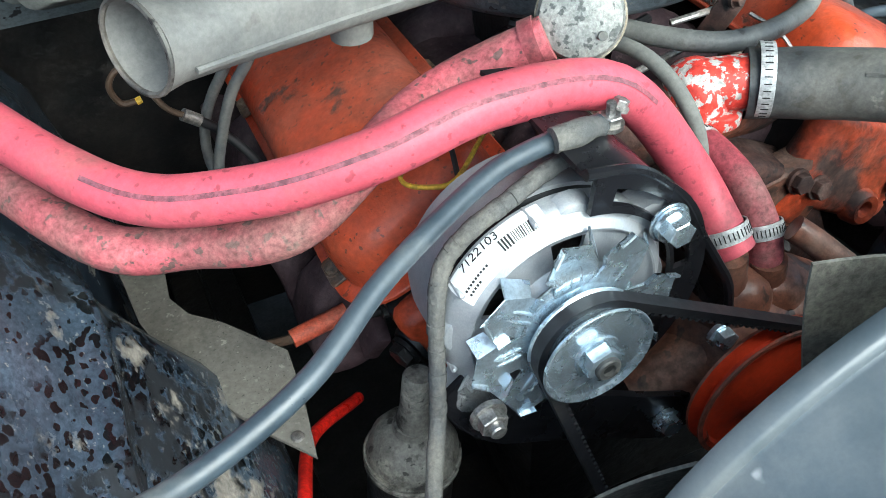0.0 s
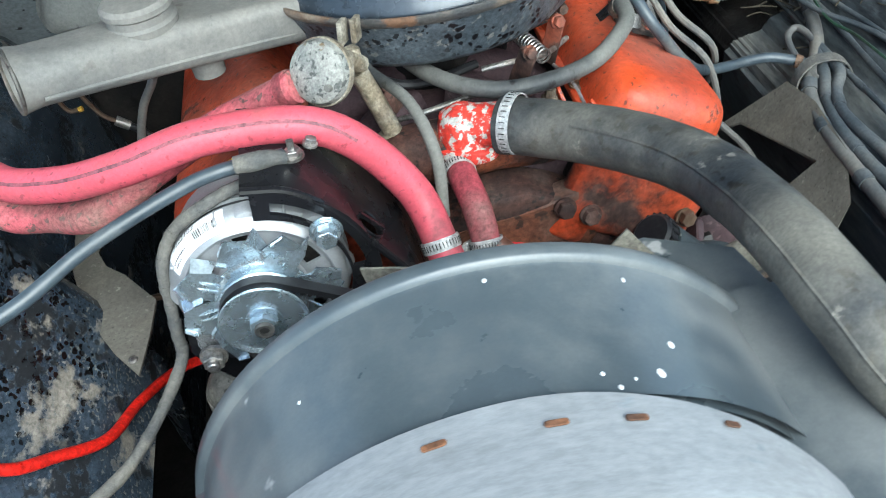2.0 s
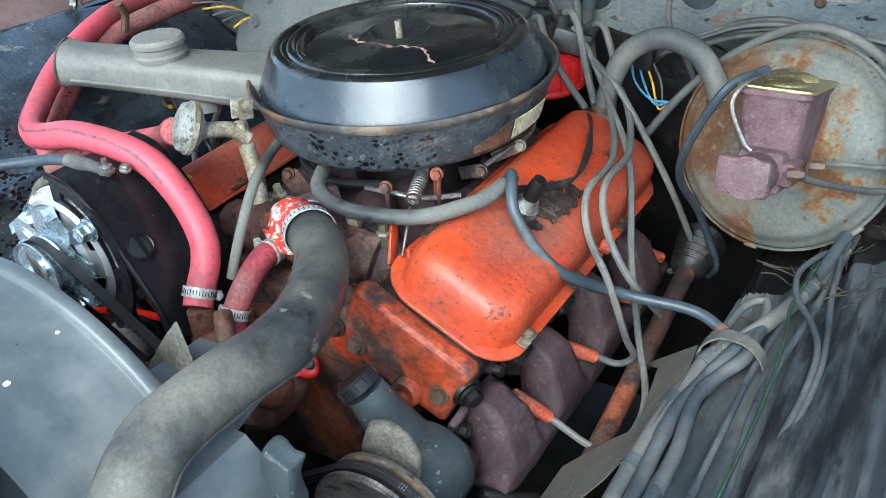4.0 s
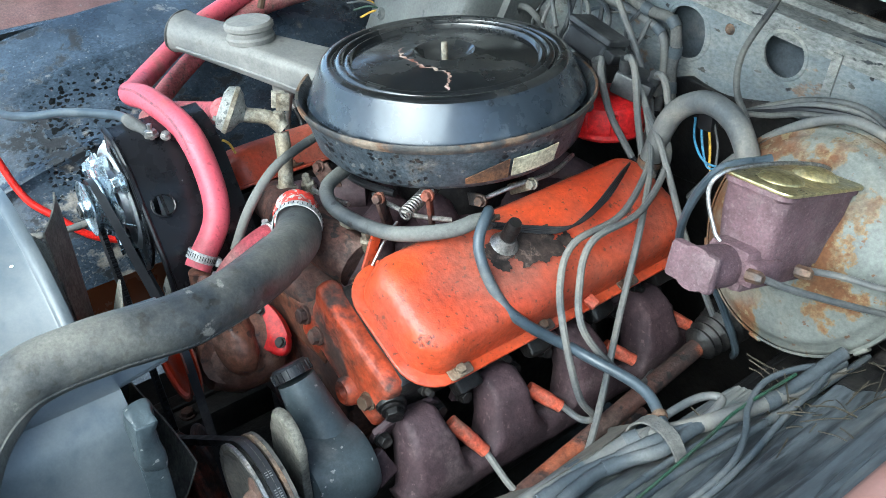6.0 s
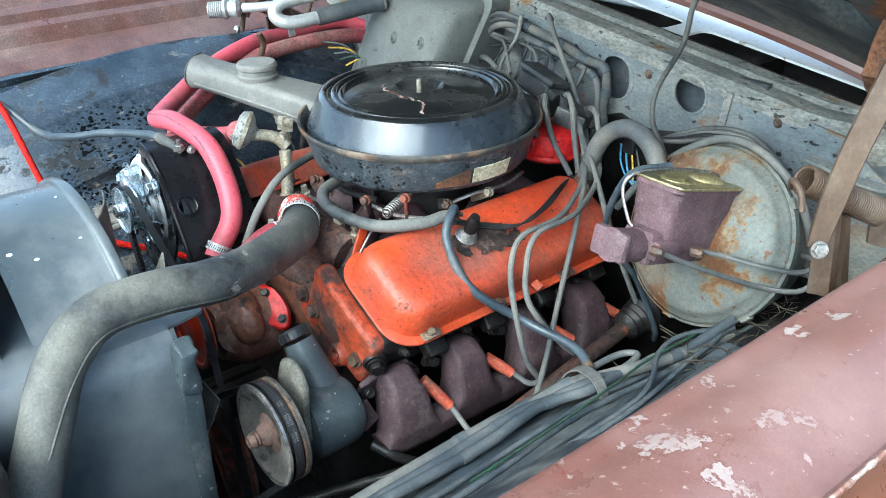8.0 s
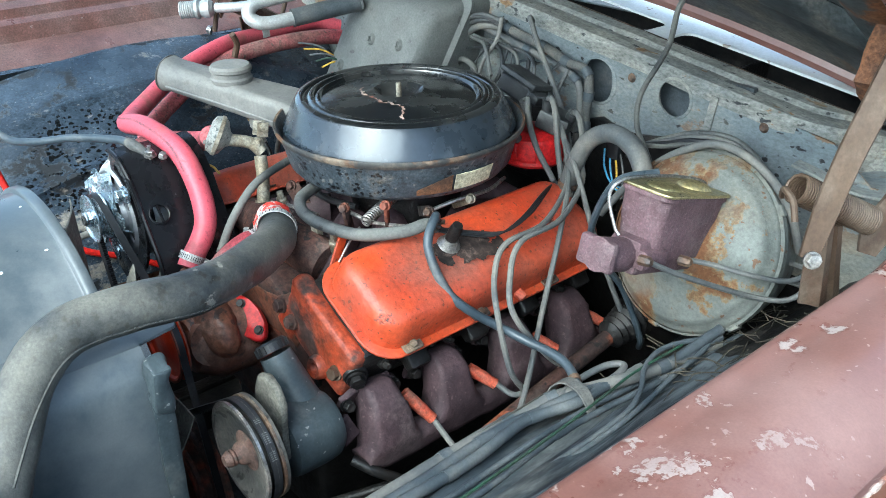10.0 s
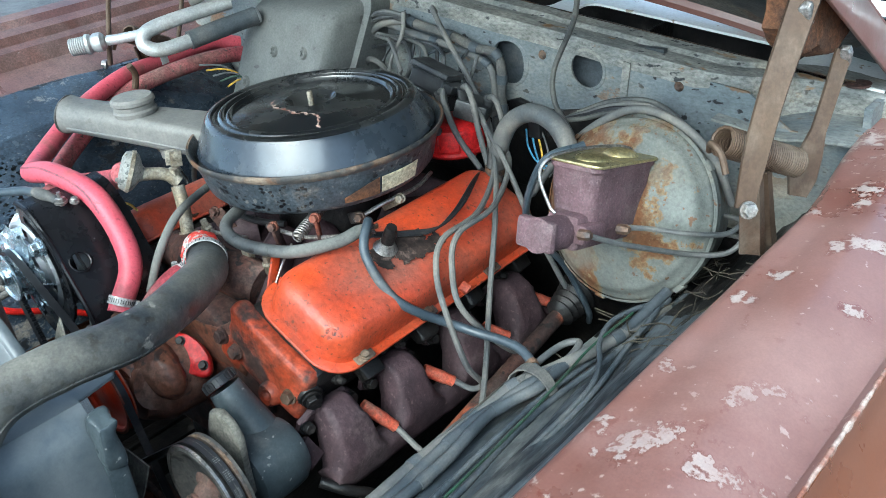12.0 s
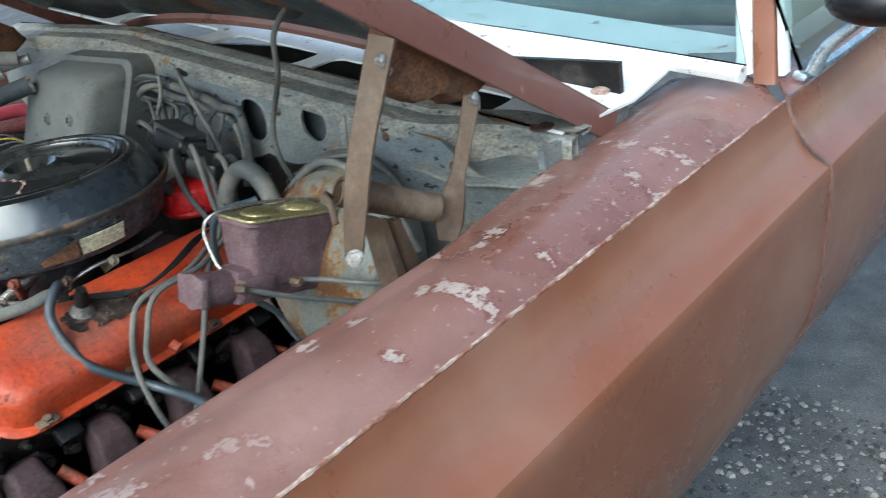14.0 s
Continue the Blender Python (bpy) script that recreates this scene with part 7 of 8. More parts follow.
part("vacuum_nipple", lathe(B(), [(0, 0.022), (0.003, 0.022), (0.0034, 0.016), (0.0048, 0.012), (0, 0.010)], axis(Vector((-0.122, 0.503, 0.984)) + Vector((0.012, -0.008, -0.012)), vd), 12), RUBBER, disc)
bm = B()
tube(bm, [(-0.113, 0.515, 0.977), (-0.10, 0.54, 0.97), (-0.088, 0.552, 0.955)], 0.009, 10, 4)
box(bm, (0.016, 0.014, 0.022), Matrix.Translation((-0.095, 0.55, 0.965)) @ Matrix.Rotation(radians(25), 4, "Z"), 0.003)
part("valve_body", bm, BRASS, hv)
bm = B()
tube(bm, [(-0.092, 0.55, 0.95), (-0.082, 0.545, 0.92), (-0.071, 0.535, 0.885)], 0.0095, 12, 5)
lathe(bm, [(0, 0), (0.0135, 0), (0.0135, 0.016), (0, 0.016)], axis((-0.0715, 0.5355, 0.872), (-0.2, 0.2, 0.9)), 6)
part("brass_pipe", bm, BRASS, hv)
for dz in (0, 1):
    bm = B()
    box(bm, (0.005, 0.016, 0.022), axis((-0.098 + 0.012 * dz, 0.555, 0.99), (0.1, 0.1, 1), 20), 0.001)
    part("lever_tab", bm, BRASS, hv)

# ---- cables and lines ----
hose("alternator_cable", [(-0.163, 0.413, 0.97), (-0.214, 0.403, 0.974), (-0.251, 0.393, 0.97), (-0.316, 0.359, 0.962), (-0.372, 0.323, 0.949), (-0.442, 0.299, 0.942), (-0.507, 0.267, 0.98), (-0.56, 0.23, 1.0), (-0.6, 0.17, 0.99)], 0.0060, CABLE_BLUE, "thick grey battery cable from the alternator stud", "cable")
bm = B()
tube(bm, [(-0.160, 0.413, 0.967), (-0.172, 0.408, 0.973), (-0.186, 0.402, 0.977), (-0.200, 0.402, 0.977)], lambda f: 0.0078 - 0.001 * f, 16, 5, wob=0.5)
solo("cable_boot", bm, TAPE, "grey rubber boot on the battery cable end", "cable boot")
bm = B()
lathe(bm, [(0, 0), (0.003, 0), (0.003, 0.02), (0, 0.02)], Matrix.Translation((-0.156, 0.413, 0.962)), 8)
bolt(bm, (-0.156, 0.413, 0.967), (0, 0, 1), 0.007, 0.007)
bolt(bm, (-0.142, 0.425, 0.967), (0.4, 0, 1), 0.005, 0.006)
solo("terminal_stud", bm, STEEL, "steel terminal stud and nuts on the bracket", "terminal")
TAPED = [(-0.160, 0.412, 0.966), (-0.190, 0.406, 0.958), (-0.212, 0.399, 0.9570), (-0.232, 0.3935, 0.9525), (-0.2545, 0.3935, 0.9405), (-0.271, 0.393, 0.923), (-0.2805, 0.384, 0.902), (-0.287, 0.373, 0.850), (-0.295, 0.36, 0.815), (-0.341, 0.284, 0.794), (-0.41, 0.24, 0.785)]
wl = thing("wire_loom", (-0.28, 0.38, 0.785), "taped dull grey wire loom down the alternator", "cable")
part("sheath", tube(B(), TAPED, 0.0048, 12, 7, wob=0.3), TAPE, wl)
tl = smooth_line(TAPED, 10)
for k in range(3, len(tl) - 3, 3):
    d = (tl[k + 1] - tl[k - 1]).normalized()
    part("tape_turn", tube(B(), [tl[k] - d * 0.0035, tl[k] + d * 0.0035], 0.0053 + 0.0003 * (k % 2), 10, 2), TAPE, wl)
cuffed_hose("pcv_hose", [(-0.05, 0.66, 0.93), (-0.039, 0.623, 0.908), (0.0, 0.556, 0.91), (0.054, 0.537, 0.905), (0.129, 0.556, 0.903), (0.178, 0.598, 0.911), (0.188, 0.630, 0.915), (0.184, 0.645, 0.905)], 0.0085, RUBBER, "grey rubber crankcase vent hose")
hose("vacuum_line", [(-0.10, 0.66, 0.94), (-0.085, 0.588, 0.932), (-0.053, 0.517, 0.928), (-0.04, 0.471, 0.895), (-0.044, 0.445, 0.846)], 0.0058, RUBBER, "thin grey rubber vacuum line")
cuffed_hose("brake_vacuum_hose", [(0.18, 0.91, 0.87), (0.189, 0.917, 0.92), (0.209, 0.923, 0.963), (0.251, 0.921, 0.987), (0.297, 0.913, 0.98), (0.326, 0.906, 0.946), (0.335, 0.905, 0.91)], 0.0135, CABLE, "arched grey rubber hose before the firewall")
cuffed_hose("vent_hose", [(0.184, 0.648, 0.90), (0.196, 0.640, 0.926), (0.215, 0.611, 0.896), (0.257, 0.618, 0.837), (0.312, 0.671, 0.788), (0.387, 0.687, 0.777), (0.437, 0.665, 0.767)], 0.0062, CABLE_BLUE, "blue-grey rubber hose over the orange cover")
GATHER = [(0.13, 0.935, 0.985), (0.16, 0.925, 0.95)]
W1 = [(0.192, 0.903, 0.905), (0.243, 0.801, 0.884), (0.247, 0.719, 0.878), (0.263, 0.684, 0.847), (0.298, 0.659, 0.808), (0.318, 0.664, 0.735), (0.318, 0.69, 0.69), (0.298, 0.69, 0.672), (0.272, 0.680, 0.683)]
W2 = [(0.2, 0.893, 0.904), (0.257, 0.817, 0.868), (0.285, 0.759, 0.782), (0.319, 0.7, 0.714), (0.352, 0.64, 0.68), (0.35, 0.60, 0.655), (0.325, 0.572, 0.65), (0.268, 0.570, 0.674)]
hose("plug_wire", GATHER + W1, 0.0042, CABLE, "grey spark plug wire", "plug wire", 8, group="plug wires")
hose("plug_wire", GATHER + [(x + 0.014, y + 0.016, z + 0.004) for x, y, z in W1[:5]] + [(0.33, 0.74, 0.72), (0.29, 0.825, 0.665)], 0.0042, CABLE, "grey spark plug wire", "plug wire", 8, group="plug wires")
hose("plug_wire", GATHER + W2, 0.0042, CABLE, "grey spark plug wire", "plug wire", 8, group="plug wires")
hose("plug_wire", GATHER + [(0.21, 0.90, 0.92), (0.275, 0.875, 0.84), (0.305, 0.89, 0.76), (0.315, 0.915, 0.69), (0.28, 0.915, 0.662)], 0.0042, CABLE, "grey spark plug wire", "plug wire", 8, group="plug wires")
hose("speed_cable", [(0.40, 0.83, 1.00), (0.368, 0.784, 0.986), (0.321, 0.806, 0.88), (0.327, 0.876, 0.786), (0.345, 0.906, 0.70), (0.33, 0.93, 0.66)], 0.0048, CABLE_BLUE, "blue-grey cable looped before the brake booster", "cable", 8)

# ---- steering pump ----
ps = thing("steering_pump", (0.22, 0.40, 0.66), "black power steering pump with filler neck", "steering pump")
PC = (0.206, 0.701)
bm = B()
lathe(bm, [(0, 0.0), (0.040, 0.0), (0.046, -0.004), (0.048, -0.012), (0.0485, -0.05), (0.0465, -0.066), (0.040, -0.075), (0.02, -0.079), (0, -0.08)], Matrix.Translation((PC[0], 0.372, PC[1])) @ Matrix.Rotation(radians(90), 4, "X"), 36)
part("reservoir", bm, PUMP, ps, "dusty black reservoir can")
bm = B()
tube(bm, [(0.20, 0.42, 0.715), (0.175, 0.416, 0.75), (0.15, 0.411, 0.79)], lambda f: 0.032 - 0.011 * f, 18, 4)
part("filler_neck", bm, PUMP, ps)
cd = Vector((-0.55, -0.06, 0.7)).normalized()
bm = B()
pr = [(0, 0.014), (0.018, 0.014), (0.021, 0.011), (0.021, 0.0), (0, 0.0)]
lathe(bm, pr, axis((0.148, 0.41, 0.793), cd), 28)
cap = part("filler_cap", bm, RUBBER_CLEAN, ps, "ribbed black filler cap")
for k in range(20):
    bm = B()
    box(bm, (0.0022, 0.0022, 0.011), axis((0.148, 0.41, 0.793), cd) @ Matrix.Rotation(radians(18 * k), 4, "Z") @ Matrix.Translation((0.0213, 0, 0.0055)))
    part("cap_rib", bm, RUBBER_CLEAN, cap)
psp = groove_pulley("steering_pump_pulley", (0.226, 0.733), 0.339, 0.066, 0.029, DUSTY_STEEL, "dusty dark steel pump pulley with rusty hub", "pulley", 2, 0.011)
bm = B()
lathe(bm, [(0, 0.030), (0.007, 0.030), (0.0085, 0.027)] + [(0.0095 + 0.0012 * (k % 2), 0.025 - 0.0022 * k) for k in range(6)] + [(0.014, 0.010), (0.0155, 0.004), (0.026, 0.0), (0, 0.0)], Matrix.Translation((0.226, 0.320, 0.733)) @ Matrix.Rotation(radians(90), 4, "X"), 20)
part("hub", bm, IRON, psp)
for k, (rr, mt, lb) in enumerate(((0.0665, RUST_RIM, "rusty pulley rim"), (0.0662, STEEL, "bright worn groove edge"))):
    bm = B()
    yy = 0.3055 + 0.0215 * (1 - k)
    lathe(bm, [(rr - 0.006, 0.0015), (rr, 0.0015), (rr, -0.002), (rr - 0.006, -0.002)], Matrix.Translation((0.226, yy + 0.006, 0.733)) @ Matrix.Rotation(radians(90), 4, "X"), 56)
    part("pulley_rim", bm, mt, psp, lb)
bm = B()
slab(bm, [(0.178, 0.735), (0.180, 0.775), (0.192, 0.803), (0.212, 0.812), (0.232, 0.806), (0.245, 0.785), (0.238, 0.70)], 0.012, at_y(0.372), 0.004)
rough_up(bm, 0.002, 50, 1)
solo("pump_bracket", bm, BLADE, "dusty tan stamped steel pump bracket", "bracket")

# ---- brakes ----
bt = Vector((0, -math.cos(radians(21)), math.sin(radians(21))))
BC = Vector((0.413, 0.908, 0.881))
bo = thing("brake_booster", (0.41, 0.95, 0.75), "round plated brake booster blotched with rust", "brake booster")
bm = B()
lathe(bm, [(0, 0.045), (0.04, 0.045), (0.053, 0.041), (0.066, 0.032), (0.090, 0.026), (0.104, 0.0205), (0.1105, 0.0155), (0.1125, 0.0105), (0.118, 0.007), (0.121, 0.004), (0.1235, -0.002), (0.1235, -0.010), (0.120, -0.014), (0.117, -0.045), (0.107, -0.08), (0.054, -0.10), (0, -0.10)], axis(BC, bt), 72)
part("booster_shell", bm, BOOSTER, bo)
bm = B()
lathe(bm, [(0.1225, 0.0035), (0.1262, 0.001), (0.1262, -0.009), (0.123, -0.011)], axis(BC, bt), 72)
part("crimped_seam", bm, BOOSTER, bo)
for a in (38, 92, 142, 205, 262, 318):
    bm = box(B(), (0.016, 0.006, 0.012), axis(BC, bt) @ Matrix.Rotation(radians(a), 4, "Z") @ Matrix.Translation((0.1265, 0, -0.004)) @ Matrix.Rotation(radians(90), 4, "Z"), 0.0015, 1)
    part("crimp_tab", bm, BOOSTER, bo)
mc = thing("master_cylinder", (0.42, 0.81, 0.87), "purple-brown cast iron master cylinder with gold lid", "master cylinder")
MCM = Matrix.Translation((0.421, 0.832, 0.947)) @ Matrix.Rotation(radians(-16), 4, "X")
bm = B()
rings = [[MCM @ Vector((x, y, z)) for x, y in rounded(wd, ln, 0.012, 4)] for wd, ln, z in ((0.054, 0.116, -0.048), (0.058, 0.122, -0.03), (0.064, 0.130, 0.0), (0.068, 0.134, 0.026), (0.073, 0.139, 0.029), (0.073, 0.139, 0.034))]
loft(bm, rings)
rough_up(bm, 0.0015, 70)
part("reservoir_casting", bm, MASTER, mc)
bm = B()
tube(bm, [MCM @ Vector((0.0, -0.128, -0.044)), MCM @ Vector((0, -0.06, -0.048)), MCM @ Vector((0, 0.08, -0.054))], 0.021, 20, 4, wob=0.04)
part("bore_tube", bm, MASTER, mc)
bm = B()
box(bm, (0.052, 0.014, 0.038), MCM @ Matrix.Translation((-0.004, -0.122, -0.044)), 0.005)
part("end_flange", rough_up(bm, 0.0012, 80), MASTER, mc)
bm = B()
box(bm, (0.048, 0.15, 0.045), MCM @ Matrix.Translation((0.0, -0.005, -0.046)), 0.008)
rough_up(bm, 0.0012, 80)
part("bore_casting", bm, MASTER, mc)
bm = B()
box(bm, (0.026, 0.05, 0.026), MCM @ Matrix.Translation((0.022, -0.055, -0.045)), 0.006)
part("outlet_boss", bm, MASTER, mc)
bm = B()
box(bm, (0.08, 0.012, 0.055), MCM @ Matrix.Translation((0.0, 0.062, -0.05)), 0.004)
part("mounting_flange", rough_up(bm, 0.0012, 80), MASTER, mc)
for p in ((0.030, -0.085, -0.042), (0.036, -0.008, -0.045)):
    bm = B()
    lathe(bm, [(0, 0.016), (0.0045, 0.016), (0.0065, 0.012), (0.0065, 0.0), (0, 0.0)], axis(MCM @ Vector(p), (1, 0.1, 0.1)), 6)
    part("line_fitting", bm, RUST_RIM, mc)
bm = B()
slab(bm, rounded(0.078, 0.143, 0.011, 4), 0.004, MCM @ Matrix.Translation((0, 0, 0.034)), 0.0015)
lid = part("gold_lid", bm, GOLD, mc, "gold plated lid with two bulges")
for y in (-0.030, 0.034):
    bm = B()
    bmesh.ops.create_uvsphere(bm, u_segments=24, v_segments=12, radius=1.0, matrix=MCM @ Matrix.Translation((0.002, y, 0.0365)) @ Matrix.Diagonal((0.022, 0.026, 0.010, 1)))
    part("lid_bulge", bm, GOLD, lid)
bm = B()
tube(bm, [MCM @ Vector(p) for p in ((0.0, 0.074, 0.02), (-0.004, 0.070, 0.041), (-0.012, 0.02, 0.047), (-0.020, -0.04, 0.045), (-0.030, -0.078, 0.036), (-0.034, -0.086, 0.015), (-0.018, -0.082, -0.018), (-0.010, -0.080, -0.026))], 0.0022, 8, 6)
part("lid_bail", bm, STEEL, mc, "bent wire bail over the lid")
for p in ([(0.462, 0.815, 0.908), (0.485, 0.845, 0.898), (0.518, 0.868, 0.890), (0.550, 0.905, 0.880), (0.563, 0.925, 0.887), (0.552, 0.945, 0.884), (0.528, 0.952, 0.880)],
          [(0.455, 0.745, 0.928), (0.475, 0.79, 0.900), (0.515, 0.875, 0.857), (0.552, 0.905, 0.853), (0.567, 0.922, 0.866), (0.556, 0.94, 0.862), (0.53, 0.95, 0.855)]):
    hose("brake_line", p, 0.0036, CABLE, "grey steel brake line curving past the booster", "brake line", 8, group="brake lines")

# ---- distributor, coil cover ----
di = thing("distributor", (0.09, 0.92, 0.84), "red distributor cap behind the air cleaner", "distributor")
bm = B()
lathe(bm, [(0, 0), (0.050, 0), (0.054, 0.005), (0.053, 0.010), (0.050, 0.012), (0.050, 0.030), (0.046, 0.042), (0.036, 0.047), (0, 0.048)], Matrix.Translation((0.092, 0.928, 0.902)), 40)
cap = part("distributor_cap", bm, RED_NEW, di, "bright red cap")
for k in range(8):
    part("cap_rib", box(B(), (0.006, 0.010, 0.030), Matrix.Translation((0.092, 0.928, 0.924)) @ Matrix.Rotation(radians(45 * k + 10), 4, "Z") @ Matrix.Translation((0.050, 0, 0)), 0.0015, 1), RED_NEW, cap)
bm = B()
cm = Matrix.Translation((0.030, 0.966, 0.998)) @ Matrix.Rotation(radians(-18), 4, "X") @ Matrix.Rotation(radians(16), 4, "Y") @ Matrix.Rotation(radians(8), 4, "Z")
box(bm, (0.074, 0.050, 0.010), cm @ Matrix.Translation((0, 0, 0.012)), 0.002, 1)
box(bm, (0.066, 0.056, 0.030), cm @ Matrix.Translation((0, 0.004, -0.008)), 0.004, 1)
box(bm, (0.018, 0.040, 0.016), cm @ Matrix.Translation((0.042, -0.004, -0.004)), 0.002, 1)
part("coil_cover", bm, COIL, di, "dusty black coil cover")
bm = B()
box(bm, (0.05, 0.045, 0.03), Matrix.Translation((0.122, 0.945, 0.966)) @ Matrix.Rotation(radians(25), 4, "Z") @ Matrix.Rotation(radians(18), 4, "Y"), 0.004)
part("module", bm, COIL, di, "black module on the cap")
TOWERS = ((0.083, 0.925, 0.962, 0.084, 0.915, 0.996), (0.112, 0.935, 0.968, 0.121, 0.928, 1.004), (0.060, 0.90, 0.955, 0.055, 0.885, 0.975), (0.138, 0.955, 0.96, 0.152, 0.95, 0.985), (0.10, 0.885, 0.945, 0.105, 0.868, 0.962))
for x0, y0, z0, x1, y1, z1 in TOWERS:
    bm = B()
    tube(bm, [(x0, y0, z0), (x1, y1, z1)], lambda f: 0.0075 if f < 0.6 else 0.0088, 10, 5)
    part("terminal_boot", bm, COIL, di)
for k, (e0, e1, e2) in enumerate((((0.105, 0.90, 0.985), (0.130, 0.895, 0.94), (0.160, 0.905, 0.89)), ((0.145, 0.918, 0.99), (0.156, 0.915, 0.94), (0.172, 0.912, 0.885)), ((0.172, 0.945, 0.975), (0.186, 0.94, 0.93), (0.19, 0.925, 0.88)))):
    t = TOWERS[(0, 1, 3)[k]]
    hose("coil_wire", [(t[3], t[4], t[5]), (t[3] + 0.012, t[4] - 0.006, t[5] + 0.004), e0, e1, e2], 0.0046, CABLE, "grey plug wire leaving the distributor cap", "plug wire", 8, group="plug wires")
for k in range(4):
    hose("rear_wire", [(0.02 - 0.03 * k, 0.99, 0.985), (0.01 - 0.04 * k, 1.012, 1.012 + 0.004 * k), (-0.03 - 0.04 * k, 1.03, 1.025), (-0.10 - 0.05 * k, 1.036, 1.02 + 0.006 * k), (-0.2, 1.03, 1.0 + 0.008 * k)], 0.0032, (COIL, RUBBER, COIL, CABLE)[k], "dark wire from the coil to the firewall", "wire", 8, group="rear wires")
random.seed(17)
for k in range(6):
    j = [random.uniform(-0.007, 0.007) for _ in range(6)]
    hose("firewall_wire", [(-0.375, 0.995, 0.94 + j[0]), (-0.345 + j[1], 1.0, 0.958 + j[0]), (-0.258 + j[2], 1.005, 1.002 + j[3]), (-0.192, 1.015 + j[4], 1.044 + j[1]), (-0.147, 1.03, 1.062 + j[5]), (-0.09, 1.045, 1.062 + 0.3 * j[0])], 0.0024 + 0.0011 * (k % 3), (COIL, RUBBER, COIL, LOOM)[k % 4], "dark wire of the bundle beside the heater box", "wire", 8, group="firewall wires")
hose("bent_hose", [(-0.212, 1.03, 0.95), (-0.208, 1.03, 0.972), (-0.196, 1.03, 1.008), (-0.169, 1.03, 1.036), (-0.142, 1.035, 1.05), (-0.11, 1.05, 1.052)], 0.0062, CABLE, "short bent grey hose on the firewall", "hose", 12)
hose("wire_loop", [(-0.20, 1.025, 0.955), (-0.185, 1.02, 0.982), (-0.16, 1.015, 0.988), (-0.14, 1.02, 0.972), (-0.135, 1.03, 0.94)], 0.0052, RUBBER, "dusty loop of hose behind the air cleaner", "hose", 12)
for k in range(9):
    j = [random.uniform(-0.02, 0.02) for _ in range(6)]
    x = -0.13 + 0.024 * k
    hose("tangled_wire", [(x + j[0], 1.04, 1.02 + 0.5 * j[1]), (x + j[2], 1.02, 0.985 + j[3]), (x + 0.02 + j[4], 1.0, 0.95 + j[5]), (x + 0.035 + j[1], 0.985, 0.91 + j[0]), (x + 0.03, 0.97, 0.87)], 0.0016 + 0.0009 * (k % 3), (COIL, RUBBER, COIL, CABLE, LOOM)[k % 5], "thin dark wire tangled behind the engine", "wire", 6, group="tangled wires")
bm = B()
box(bm, (0.022, 0.016, 0.026), Matrix.Translation((0.125, 0.985, 0.955)) @ Matrix.Rotation(radians(25), 4, "Y"), 0.003)
solo("plug_connector", bm, SNORKEL, "grey plug connector on tangled wires", "connector")
bm = B()
tube(bm, [(-0.090, 1.032, 1.074), (-0.094, 1.026, 1.038), (-0.121, 1.02, 0.995), (-0.131, 1.02, 0.972)], 0.0036, 8, 4)
solo("harness_strap", bm, SNORKEL, "pale plastic strap on the firewall harness", "strap")
bm = B()
tube(bm, [(0.150, 0.912, 0.888), (0.170, 0.906, 0.885), (0.186, 0.912, 0.882)], 0.0035, 8, 4)
solo("wire_separator", bm, RUBBER_CLEAN, "black clip that gathers the plug wires", "clip")

# ---- heater box and fittings ----
hb = thing("heater_box", (-0.38, 1.0, 0.85), "dull grey-green plastic heater box on the firewall", "heater box")
bm = B()
rings = [[Vector((x + 0.30 * (z - 0.96), y + 0.30 * (z - 0.96), z)) for x, z in rounded(w, h, 0.028, 5, -0.325, cz)] for y, w, h, cz in ((1.066, 0.27, 0.23, 0.985), (0.985, 0.27, 0.23, 0.985), (0.98, 0.25, 0.215, 0.985), (0.93, 0.24, 0.205, 0.985), (0.915, 0.22, 0.185, 0.985), (0.910, 0.19, 0.155, 0.985))]
loft(bm, rings)
part("case", bm, HEATER, hb)
for x, z in ((-0.339, 1.011), (-0.26, 1.015), (-0.40, 0.95), (-0.40, 1.06), (-0.25, 0.92)):
    bm = B()
    lathe(bm, [(0, 0.006), (0.009, 0.006), (0.012, 0.0), (0, 0.0)], axis((x + 0.3 * (z - 0.96), 0.911 + 0.3 * (z - 0.96), z), (0, -1, 0.3)), 14)
    bolt(bm, (x + 0.3 * (z - 0.96), 0.905 + 0.3 * (z - 0.96), z + 0.002), (0, -1, 0.3), 0.0055, 0.004)
    part("case_screw", bm, HEATER, hb)
bm = B()
box(bm, (0.03, 0.02, 0.05), Matrix.Translation((-0.226, 1.015, 1.045)) @ Matrix.Rotation(radians(15), 4, "Y"), 0.004)
solo("relay", bm, SNORKEL, "pale grey relay beside the heater box", "relay")
hose("evaporator_pipe", [(-0.36, 0.935, 1.07), (-0.385, 0.87, 1.062), (-0.405, 0.80, 1.052), (-0.42, 0.757, 1.050), (-0.436, 0.742, 1.062), (-0.44, 0.755, 1.08), (-0.425, 0.80, 1.09), (-0.39, 0.90, 1.10)], 0.0125, PIPE, "bent silver aluminium evaporator pipe", "pipe", 14, group="evaporator pipes")
hose("pipe_sleeve", [(-0.362, 0.93, 1.071), (-0.385, 0.87, 1.062), (-0.402, 0.81, 1.054)], 0.0165, LOOM, "dark blue rubber sleeve on the pipe", "hose", 14)
hose("evaporator_pipe", [(-0.60, 0.762, 1.047), (-0.57, 0.785, 1.05), (-0.52, 0.81, 1.06), (-0.46, 0.85, 1.082), (-0.41, 0.90, 1.105), (-0.37, 0.95, 1.115)], 0.0095, PIPE, "silver aluminium evaporator pipe", "pipe", 14, group="evaporator pipes")
